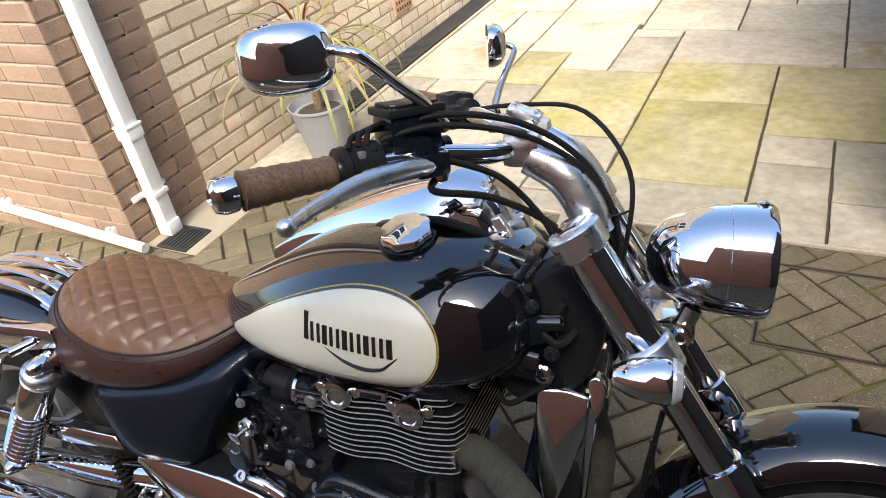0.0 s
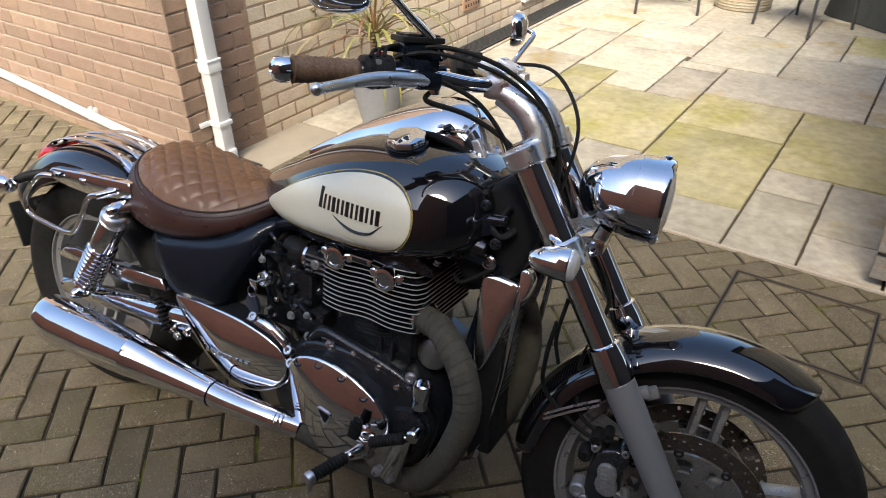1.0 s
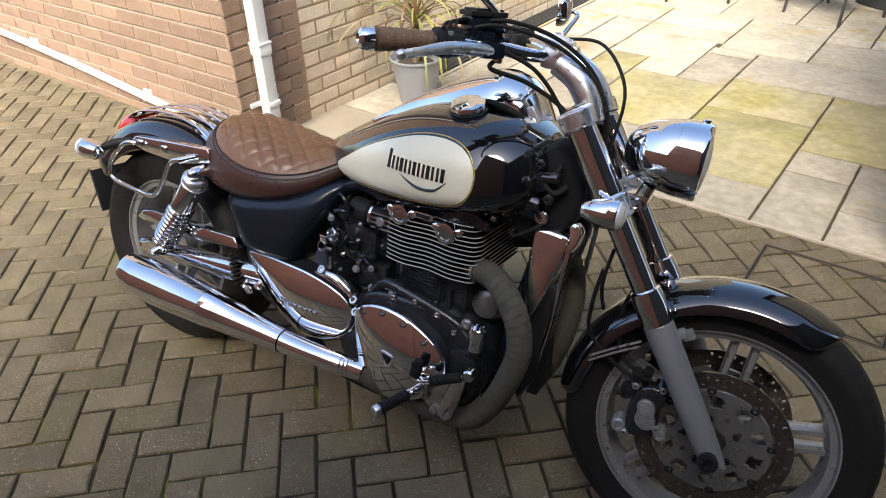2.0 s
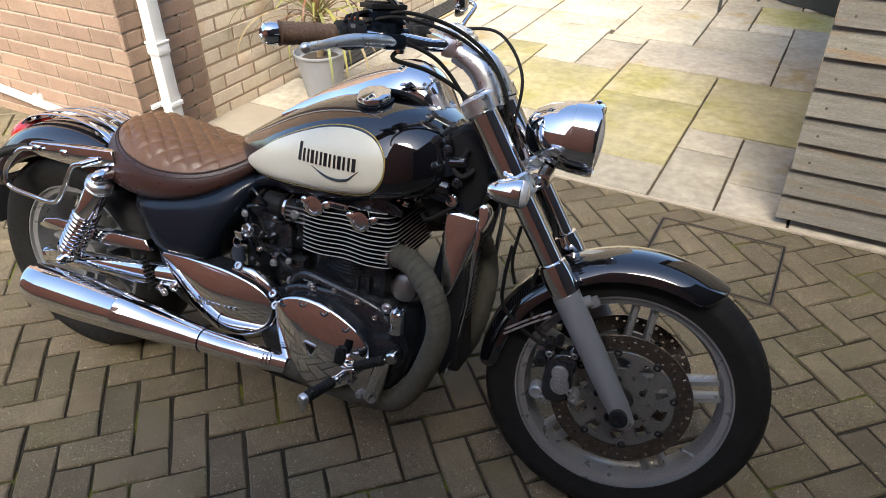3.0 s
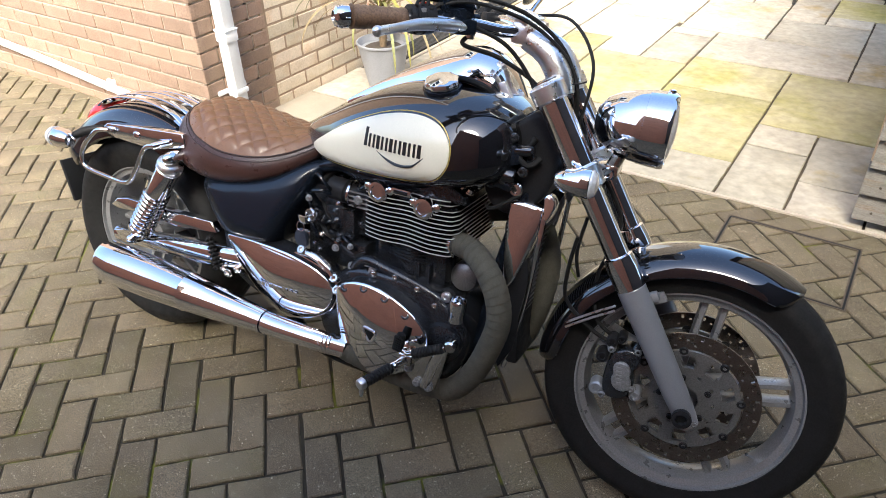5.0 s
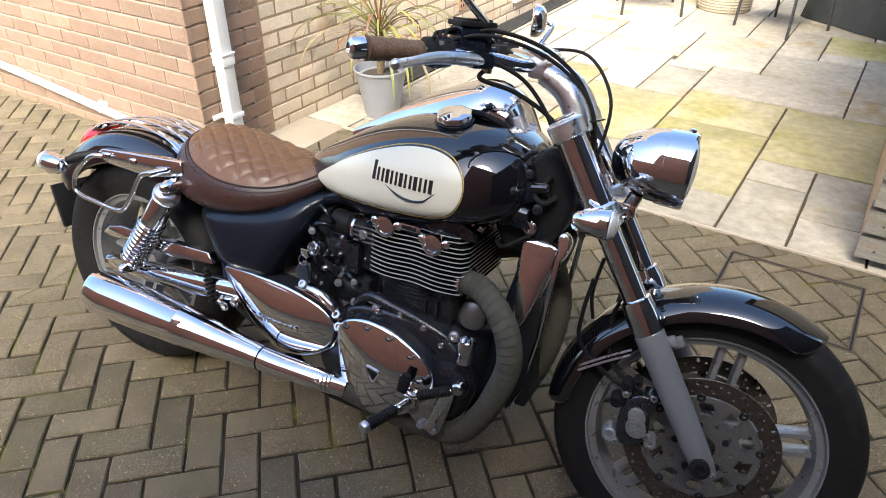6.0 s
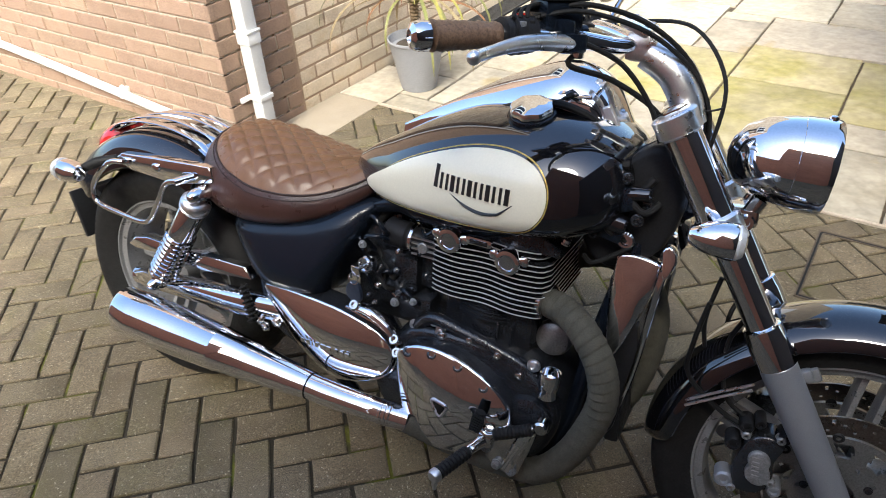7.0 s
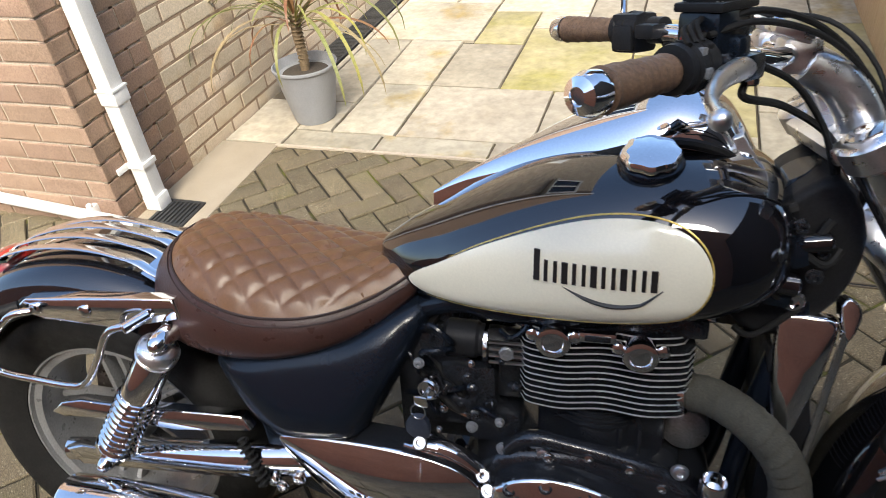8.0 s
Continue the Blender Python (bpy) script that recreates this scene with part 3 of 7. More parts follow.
# brown mortar behind the buff bricks
bm = bmesh.new()
box(bm, (WALL_X - 0.001, 6.07, 2.42), (0.005, 8.39, 4.99))
part("buff_mortar", bm, MORTAR_BROWN, wall_b, "brown mortar")

# white door sill panel low on the back wall
bm = bmesh.new()
box(bm, (WALL_X + 0.012, 5.25, 1.12), (0.05, 1.35, 2.0), 0.006)
tagged(link("door_1", bm, WHITE_PAINT), "white painted door set in the brick wall", "door", kind="structure")

# first-floor window over the corner
win = thing("window_1", "white-framed casement window high in the brick wall", "window", kind="structure")
bm = bmesh.new()
for y, z, sy, sz in ((2.30, 3.02, 1.10, 0.07), (2.30, 4.08, 1.10, 0.07), (1.785, 3.55, 0.07, 0.99), (2.815, 3.55, 0.07, 0.99), (2.30, 3.55, 0.07, 0.99)):
    box(bm, (WALL_X + 0.025, y, z), (0.06, sy, sz), 0.008)
part("window_frame", bm, WHITE_PAINT, win)
bm = bmesh.new()
box(bm, (WALL_X + 0.05, 2.30, 2.955), (0.13, 1.22, 0.05), 0.008)
part("window_sill", bm, WHITE_PAINT, win)
WINDOW_GLASS = mat("window_glass", (0.012, 0.014, 0.016), 0.03, rough_var=0)
for y in (2.0425, 2.5575):
    bm = bmesh.new()
    box(bm, (WALL_X + 0.022, y, 3.55), (0.012, 0.445, 0.99))
    part("pane", bm, WINDOW_GLASS, win)

# terracotta air brick
air = thing("air_brick", "terracotta air brick set low in the buff wall", "air brick")
bm = bmesh.new()
box(bm, (WALL_X + 0.006, 3.86, 0.30), (0.016, 0.215, 0.14), 0.003)
part("body", bm, mat("terracotta", (0.44, 0.27, 0.17), 0.85, 0.0, (0.38, 0.22, 0.13), 20, 0.7, 200, 0.2), air)
# black plates on the face stand for the shaded openings
for i in range(6):
    for j in range(3):
        bm = bmesh.new()
        box(bm, (WALL_X + 0.0145, 3.78 + i * 0.032, 0.26 + j * 0.04), (0.002, 0.014, 0.02))
        part("slot_shade", bm, DARK, air)

# house behind the walker, unseen; its tall-low step is set for the shade
bm = bmesh.new()
box(bm, (7.56, -2.55, 2.88), (13.68, 0.3, 5.8))
tagged(link("wall_front", bm, BRICK_DARK), "dark red brick house wall across the driveway", "wall", kind="structure")
bm = bmesh.new()
box(bm, (-2.94, -2.58, 1.18), (7.30, 0.24, 2.40))
tagged(link("wall_wing", bm, BRICK_DARK), "low dark red brick wall across the driveway, stepped down to let sunlight past", "wall", kind="structure")
# unseen dark wall added to shade the right side and darken the chrome
bm = bmesh.new()
box(bm, (3.85, -0.13, 2.08), (0.24, 4.50, 4.20))
tagged(link("wall_sky_blocker", bm, BLOCKER_DARK), "plain dark wall added out of view to block sky light from the right", "wall", kind="structure")
bm = bmesh.new()
box(bm, (3.4, 9.2, 0.85), (9, 0.05, 1.8))
tagged(link("wall_fence", bm, GREY_WOOD), "weathered wooden garden fence at the end of the patio", "fence", kind="structure")

# white square downpipe
pipe = thing("downpipe", "white square plastic downpipe fixed to the brick corner", "downpipe", pose(-0.932, 1.615, 0))
bm = bmesh.new()
box(bm, (0, 0, 2.48), (0.064, 0.064, 4.84), 0.006)
part("shaft", bm, WHITE, pipe)
bm = bmesh.new()
box(bm, (0, 0, 0.47), (0.074, 0.074, 0.055), 0.005)
box(bm, (0, 0, 0.498), (0.080, 0.080, 0.010), 0.002)
part("socket", bm, WHITE, pipe)
bm = bmesh.new()
box(bm, (0, 0.0, 0.20), (0.078, 0.078, 0.022), 0.003)
box(bm, (-0.036, -0.06, 0.2), (0.010, 0.06, 0.024), 0.003)
box(bm, (-0.036, 0.06, 0.2), (0.010, 0.06, 0.024), 0.003)
part("bracket", bm, WHITE, pipe)
bm = bmesh.new()
box(bm, (0.006, -0.002, 0.035), (0.07, 0.07, 0.06), 0.006)
part("shoe", bm, WHITE, pipe)

waste = thing("waste_pipe", "white plastic waste pipe along the foot of the wall", "pipe")
bm = bmesh.new()
tube(bm, [(-4.6, WALL_Y - 0.03, 0.29), (-2.9, WALL_Y - 0.03, 0.205), (-1.7, WALL_Y - 0.032, 0.108), (-1.05, WALL_Y - 0.036, 0.055), (-0.89, WALL_Y - 0.036, 0.040)], 0.0215, 14)
part("tube", bm, WHITE, waste)
for x, z in ((-2.88, 0.205), (-1.74, 0.112), (-1.08, 0.058)):
    bm = bmesh.new()
    box(bm, (x, WALL_Y - 0.028, z + 0.012), (0.024, 0.055, 0.05), 0.005)
    lathe(bm, [(0.01, 0), (0.012, 0.006), (0.01, 0.016), (0.004, 0.018)], (x, WALL_Y - 0.03, z + 0.032), (0, -0.3, 1), 10)
    part("clip", bm, WHITE, waste)

# shed clad in lapped boards
shed = thing("shed", "weathered grey lap-board shed with a planed timber side wall", "shed")
SX, SY = 1.77, 2.19
bm = bmesh.new()
box(bm, (SX + 0.75, SY + 1.05, 1.06), (1.44, 2.04, 2.1))
part("carcass", bm, DARK, shed)
for k in range(5):
    bm = bmesh.new()
    box(bm, (SX + 0.012, SY + 0.24 + k * 0.42, 1.07), (0.022, 0.418, 2.14), 0.002)
    part("side_board", bm, TAN_WOOD, shed, "smooth pale planed board")
rng = random.Random(8)
for k in range(20):
    z = 0.035 + k * 0.108
    bm = bmesh.new()
    n = 2
    off = rng.uniform(-0.006, 0.004)
    x0, x1 = SX + off, SX + 1.5
    prof = [(0.0, -0.034), (0.0, -0.020), (0.122, -0.004), (0.122, -0.012)]
    rings = []
    for x in (x0, x0 + 0.5, x1):
        dz = rng.uniform(-0.003, 0.003)
        rings.append([Vector((x, SY + d, z + h + dz)) for h, d in prof])
    loft(bm, rings)
    part("board", bm, GREY_WOOD, shed)
    for x in (0.055, 0.42):
        bm = bmesh.new()
        lathe(bm, [(0.005, 0), (0.005, 0.002), (0.003, 0.003)], (SX + x, SY - 0.027, z + 0.035), (0, -1, 0.1), 8)
        part("nail", bm, RUST, shed)
bm = bmesh.new()
box(bm, (SX + 0.72, SY + 1.0, 2.2), (1.7, 2.3, 0.06), 0.01)
part("roof", bm, COVER_GREY, shed)

# ---- plant in a pot ----
pot = thing("potted_plant", "spiky cordyline with drooping leaves in a grey pot", "potted plant", pose(-0.635, 2.41, 0))
bm = bmesh.new()
lathe(bm, [(0.086, 0.0), (0.092, 0.004), (0.139, 0.248), (0.145, 0.252), (0.145, 0.262), (0.138, 0.264), (0.132, 0.250), (0.125, 0.225)], (0, 0, 0), (0, 0, 1), 40)
part("pot", bm, POT, pot, "tapered grey plastic pot")
bm = bmesh.new()
lathe(bm, [(0.127, 0.212), (0.127, 0.220), (0.09, 0.228), (0.02, 0.233)], (0, 0, 0), (0, 0, 1), 24)
part("soil", bm, SOIL, pot)
bm = bmesh.new()
stem_path = [(0, 0.0, 0.22), (0.004, 0.003, 0.30), (-0.004, 0.006, 0.38), (0.0, 0.008, 0.48)]
tube(bm, stem_path, [0.021, 0.019, 0.022, 0.019], 12, 8)
for k in range(14):
    z = 0.25 + k * 0.017
    lathe(bm, [(0.021, 0), (0.025, 0.004), (0.021, 0.010)], (0, 0.005, z), (0.05 * math.sin(k), 0.05 * math.cos(k * 2), 1), 10)
part("stem", bm, TRUNK, pot, "ringed brown stem")


def blade(bm, root, az, length, lift, droop, width, seg=12, twist=0.0):
    """A long strap leaf that rises and arches over, folded along its midrib."""
    p = Vector(root)
    d = Vector((math.cos(az), math.sin(az), 0))
    el = lift
    rings = []
    for i in range(seg + 1):
        t = i / seg
        w = width * (0.55 + 1.2 * t) * (1 - t) ** 0.55 if t < 1 else 0.0
        w = max(w, 0.0006)
        dirn = (d * math.cos(el) + Vector((0, 0, 1)) * math.sin(el)).normalized()
        side = Vector((-d.y, d.x, 0))
        up = side.cross(dirn)
        side = (side * math.cos(twist * t) + up * math.sin(twist * t)).normalized()
        rings.append([p - side * w + up * -w * 0.25, p + up * 0.0012, p + side * w + up * -w * 0.25, p - up * 0.0012])
        p = p + dirn * (length / seg)
        el -= droop / seg * (0.4 + 1.5 * t)
    loft(bm, rings)


rng = random.Random(12)
for k in range(46):
    az = k * 2.399 + rng.uniform(-0.2, 0.2)
    f = k / 46
    if f < 0.3 and math.sin(az) < -0.2:
        continue
    bm = bmesh.new()
    lift = radians(82 - 75 * (1 - f) + rng.uniform(-8, 8))
    blade(bm, (0.006 * math.cos(az), 0.008 + 0.006 * math.sin(az), 0.40 + 0.10 * f), az, rng.uniform(0.30, 0.52), lift, radians(rng.uniform(70, 150)), rng.uniform(0.006, 0.010),
          twist=rng.uniform(-0.6, 0.6))
    m = LEAF_RED if rng.random() < 0.18 or f > 0.86 else (LEAF_DRY if f < 0.25 else (LEAF_YELLOW if rng.random() < 0.4 else LEAF))
    part("leaf", bm, m, pot)
for az, length, lift, droop, m in ((-2.6, 0.50, 20, 120, LEAF_DRY), (-1.35, 0.5, 35, 150, LEAF),
                                   (-0.55, 0.55, 30, 130, LEAF), (-0.35, 0.52, 42, 140, LEAF_YELLOW)):
    bm = bmesh.new()
    blade(bm, (0.01, 0.0, 0.42), az, length, radians(lift), radians(droop), 0.009)
    part("leaf", bm, m, pot)
for az, length, lift, m in ((-0.25, 0.68, 40, LEAF), (-0.7, 0.74, 30, LEAF_YELLOW), (-0.82, 0.70, 24, LEAF), (-0.05, 0.66, 48, LEAF), (-1.9, 0.62, 28, LEAF_DRY), (-2.4, 0.60, 36, LEAF), (-2.9, 0.58, 44, LEAF_YELLOW), (0.3, 0.58, 50, LEAF),
                            (3.0, 0.56, 40, LEAF), (-0.45, 0.66, 18, LEAF_DRY)):
    bm = bmesh.new()
    blade(bm, (0.01, 0.0, 0.45), az, length, radians(lift), radians(lift + 88), 0.0105, 14)
    part("leaf", bm, m, pot)


# ---- garden furniture at the end of the patio ----
def garden_chair(m):
    chair = thing("garden_chair", "grey tubular metal garden chair on the patio", "chair", m, group="chairs on the patio")
    for sx in (-1, 1):
        for sy in (-1, 1):
            bm = bmesh.new()
            tube(bm, [(0.235 * sx, 0.24 * sy, 0.002), (0.225 * sx, 0.225 * sy, 0.22), (0.21 * sx, 0.20 * sy, 0.43)], 0.011, 10)
            part("leg", bm, TUBE_GREY, chair)
    bm = bmesh.new()
    box(bm, (0, 0, 0.435), (0.46, 0.44, 0.025), 0.01)
    part("seat", bm, COVER_GREY, chair)
    bm = bmesh.new()
    tube(bm, [(-0.2, 0.21, 0.43), (-0.21, 0.28, 0.85), (0, 0.3, 0.9), (0.21, 0.28, 0.85), (0.2, 0.21, 0.43)], 0.011, 10)
    box(bm, (0, 0.27, 0.7), (0.40, 0.012, 0.28), 0.004)
    part("backrest", bm, TUBE_GREY, chair)
    return chair


chair_1 = garden_chair(pose(0.90, 5.42, 0, 0, 0, -27))
copy_thing(chair_1, pose(-0.15, 5.45, 0, 0, 0, 25))

drum = thing("wicker_drum_table", "round woven wicker drum table on the patio", "table")
bm = bmesh.new()
lathe(bm, [(0.20, 0.002), (0.212, 0.01), (0.216, 0.2), (0.212, 0.43), (0.20, 0.44)], (0.38, 5.80, 0), (0, 0, 1), 40)
part("body", bm, WICKER, drum)
for k in range(18):
    bm = bmesh.new()
    lathe(bm, [(0.214, 0), (0.2185, 0.006), (0.214, 0.012)], (0.38, 5.80, 0.03 + k * 0.022), (0, 0, 1), 40)
    part("weave_row", bm, WICKER, drum)
bm = bmesh.new()
lathe(bm, [(0.23, 0.0), (0.235, 0.01), (0.23, 0.02)], (0.38, 5.80, 0.441), (0, 0, 1), 40)
part("top", bm, WICKER, drum)

cover = thing("covered_barbecue", "dark grey fabric cover over a boxy garden appliance", "barbecue cover", pose(1.62, 5.88, 0, 0, 0, -33))
bm = bmesh.new()
rings = []
for z, s in ((0.004, 1.06), (0.12, 1.02), (0.5, 0.98), (0.85, 0.97), (0.93, 0.9), (0.96, 0.6)):
    ring = []
    for k in range(64):
        a = 2 * math.pi * k / 64
        c, q = math.cos(a), math.sin(a)
        r = 1 / max(abs(c) / 0.52, abs(q) / 0.36)
        r = min(r, 0.6) * s * (1 + 0.018 * math.sin(7 * a + z * 3) + 0.012 * math.sin(19 * a))
        ring.append(Vector((r * c, r * q, z)))
    rings.append(ring)
loft(bm, rings)
part("cloth", bm, COVER_GREY, cover)

grass = thing("ornamental_grass", "arching dark green blades of an ornamental grass", "plant", pose(2.25, 4.75, 0))
rng = random.Random(5)
for k in range(26):
    az = rng.uniform(2.0, 4.4)
    bm = bmesh.new()
    blade(bm, (rng.uniform(-0.05, 0.05), rng.uniform(-0.05, 0.05), 0.0), az, rng.uniform(0.7, 1.0), radians(rng.uniform(60, 85)), radians(rng.uniform(70, 120)), 0.006)
    part("leaf", bm, LEAF, grass)

# ---- motorcycle: x forward, y to its left, z up from the tyres' line ----
bike = thing("motorcycle", "black and cream cruiser motorcycle with brown leather seat, leaning on stand", "motorcycle",
             pose(-0.05, 0.455, 0, 0, 0, 5.5) @ pose(0, 0, 0, -11.5))
RAKE = radians(32)
FA, RA = Vector((1.615, 0, 0.3225)), Vector((0.018, 0, 0.316))
UP = Vector((-math.sin(RAKE), 0, math.cos(RAKE)))
STEER = Matrix.Translation((1.766, 0, 0)) @ Matrix.Rotation(radians(7.5), 4, UP) @ Matrix.Translation((-1.766, 0, 0))


def bp(name, bm, material, parent=None, label="", steer=False, sharp=38):
    if steer:
        bm.transform(STEER)
    return part(name, bm, material, parent or bike, label, sharp)


def wheel(name, c, R, half, rim_r, rim_half, steer, disc_sides, disc_r, label):
    # rim, hub and five split spokes
    bm = bmesh.new()
    rr, h = rim_r, rim_half
    prof = [(rr + 0.004, -h), (rr + 0.004, -h + 0.006), (rr - 0.010, -h + 0.010), (rr - 0.022, -h + 0.024), (rr - 0.024, 0), (rr - 0.022, h - 0.024),
            (rr - 0.010, h - 0.010), (rr + 0.004, h - 0.006), (rr + 0.004, h), (rr - 0.011, h - 0.0005), (rr - 0.014, h - 0.009), (rr - 0.028, h - 0.013), (rr - 0.037, 0.012),
            (rr - 0.037, -0.012), (rr - 0.028, -h + 0.013), (rr - 0.014, -h + 0.009), (rr - 0.011, -h + 0.0005)]
    lathe(bm, prof, c, (0, 1, 0), 96, closed=True)
    lathe(bm, [(0.018, -h * 0.75), (0.034, -h * 0.75), (0.040, -h * 0.3), (0.040, h * 0.3), (0.034, h * 0.75), (0.018, h * 0.75)], c, (0, 1, 0), 40)
    w = bp(name, bm, RIM_GREY, None, label, steer)
    for k in range(5):
        for q in (-1, 1):
            bm = bmesh.new()
            rings = []
            for i in range(9):
                t = i / 8
                r = 0.034 + (rr - 0.028 - 0.034) * t
                a = radians(90 + 72 * k - (5 if steer else -12)) + q * math.asin(min(0.8, 0.021 / r))
                sw = 0.0060 + 0.003 * (1 - t) + 0.003 * t * t
                yy = 0.018 + 0.006 * (1 - t)
                ct, st = math.cos(a), math.sin(a)
                o = Vector((r * ct, 0, r * st))
                tg = Vector((-st, 0, ct))
                rings.append([c + o + tg * sw * u + Vector((0, yy * v, 0)) for u, v in
                              ((1, -0.5), (0.6, -1), (-0.6, -1), (-1, -0.5), (-1, 0.5), (-0.6, 1), (0.6, 1), (1, 0.5))])
            loft(bm, rings)
            bp("spoke", bm, RIM_GREY, w, steer=steer)
    # tyre
    bm = bmesh.new()
    prof = [(rr - 0.006, -h - 0.002), (rr + 0.012, -half * 0.9), (rr + (R - rr) * 0.4, -half), (rr + (R - rr) * 0.62, -half * 0.985), (rr + (R - rr) * 0.82, -half * 0.82),
            (rr + (R - rr) * 0.94, -half * 0.55), (R - 0.001, -half * 0.25), (R, 0)]
    prof = prof + [(r, -y) for r, y in prof[-2::-1]] + [(rr - 0.012, h - 0.012), (rr - 0.016, 0), (rr - 0.012, -h + 0.012)]
    lathe(bm, prof, c, (0, 1, 0), 128, closed=True)
    bp("tyre", bm, RUBBER, w, "black tyre", steer)
    # drilled discs
    for side in disc_sides:
        y = side * (h + 0.012 if steer else 0.05)
        bm = bmesh.new()
        n = 160
        radii = [disc_r - 0.036, disc_r - 0.029, disc_r - 0.025, disc_r - 0.017, disc_r - 0.013, disc_r - 0.005, disc_r]
        grid = []
        for yy in (y - 0.0025, y + 0.0025):
            grid.append([[bm.verts.new(c + Vector((r * math.cos(2 * math.pi * k / n), yy, r * math.sin(2 * math.pi * k / n)))) for k in range(n)] for r in radii])

        def open_cell(j, k):
            return (j == 1 and k % 8 == 0) or (j == 3 and k % 8 == 3) or (j == 4 and k % 8 == 6)
        for k in range(n):
            k2 = (k + 1) % n
            for j in range(len(radii) - 1):
                if open_cell(j, k):
                    for (ja, ka), (jb, kb) in (((j, k), (j, k2)), ((j, k2), (j + 1, k2)), ((j + 1, k2), (j + 1, k)), ((j + 1, k), (j, k))):
                        bm.faces.new((grid[0][ja][ka], grid[0][jb][kb], grid[1][jb][kb], grid[1][ja][ka]))
                    continue
                for g in grid:
                    bm.faces.new((g[j][k], g[j][k2], g[j + 1][k2], g[j + 1][k]))
            for j in (0, len(radii) - 1):
                bm.faces.new((grid[0][j][k], grid[0][j][k2], grid[1][j][k2], grid[1][j][k]))
        bp("brake_disc", bm, DISC, w, "drilled brown-tinted steel brake disc", steer)
        # pierced carrier plate
        bm = bmesh.new()
        n = 100
        radii = [0.030, 0.046, 0.058, 0.066, 0.078, 0.088, 0.094, disc_r - 0.052, disc_r - 0.040]
        grid = []
        for yy in (y - 0.004, y + 0.004):
            grid.append([[bm.verts.new(c + Vector((r * math.cos(2 * math.pi * k / n + (r - 0.05) * 4.0), yy, r * math.sin(2 * math.pi * k / n + (r - 0.05) * 4.0)))) for k in range(n)] for r in radii])

        def pierced(j, k):
            u = k % 10
            return (j in (5, 6) and 1 <= u <= 5) or (j == 4 and 2 <= u <= 6) or (j == 2 and u in (8, 9))
        for k in range(n):
            k2 = (k + 1) % n
            for j in range(len(radii) - 1):
                if pierced(j, k):
                    for (ja, ka), (jb, kb), nb in (((j, k), (j, k2), (j - 1, k)), ((j, k2), (j + 1, k2), (j, k2)), ((j + 1, k2), (j + 1, k), (j + 1, k)), ((j + 1, k), (j, k), (j, (k - 1) % n))):
                        if not pierced(*nb):
                            bm.faces.new((grid[0][ja][ka], grid[0][jb][kb], grid[1][jb][kb], grid[1][ja][ka]))
                    continue
                for g in grid:
                    bm.faces.new((g[j][k], g[j][k2], g[j + 1][k2], g[j + 1][k]))
            for j in (0, len(radii) - 1):
                bm.faces.new((grid[0][j][k], grid[0][j][k2], grid[1][j][k2], grid[1][j][k]))
        bp("disc_carrier", bm, CARRIER, w, "dull grey pierced disc carrier", steer)
        for k in range(8):
            bm = bmesh.new()
            a = 2 * math.pi * k / 8 + 0.2
            p = c + Vector(((disc_r - 0.041) * math.cos(a), y - 0.004 * side, (disc_r - 0.041) * math.sin(a)))
            lathe(bm, [(0.0095, 0), (0.0095, 0.008), (0.007, 0.010), (0.0045, 0.010), (0.004, 0.007)], p, (0, side, 0), 14)
            bp("bobbin", bm, PLASTIC, w, steer=steer)
        for k in range(5):
            bm = bmesh.new()
            a = 2 * math.pi * k / 5 + 0.55
            bolt(bm, c + Vector((0.053 * math.cos(a), y + 0.004 * side, 0.053 * math.sin(a))), (0, side, 0), 0.006, 0.006)
            bp("disc_bolt", bm, PLASTIC, w, steer=steer)
    bm = bmesh.new()
    a = radians(-35)
    p = c + Vector(((rr - 0.03) * math.cos(a), -0.012, (rr - 0.03) * math.sin(a)))
    cyl(bm, p, p + Vector((-0.03 * math.cos(a), -0.02, -0.03 * math.sin(a))), 0.004, 8)
    bp("valve", bm, CHROME, w, steer=steer)
    return w


wheel("front_wheel", FA, 0.322, 0.055, 0.2515, 0.046, True, (-1, 1), 0.158, "grey cast front wheel with split spokes")
wheel("rear_wheel", RA, 0.318, 0.100, 0.2195, 0.080, False, (1,), 0.150, "grey cast rear wheel")


# forks
def fk(t, side, fwd=0.0):
    return FA + UP * t + Vector((math.cos(RAKE) * fwd, 0.108 * side, math.sin(RAKE) * fwd))


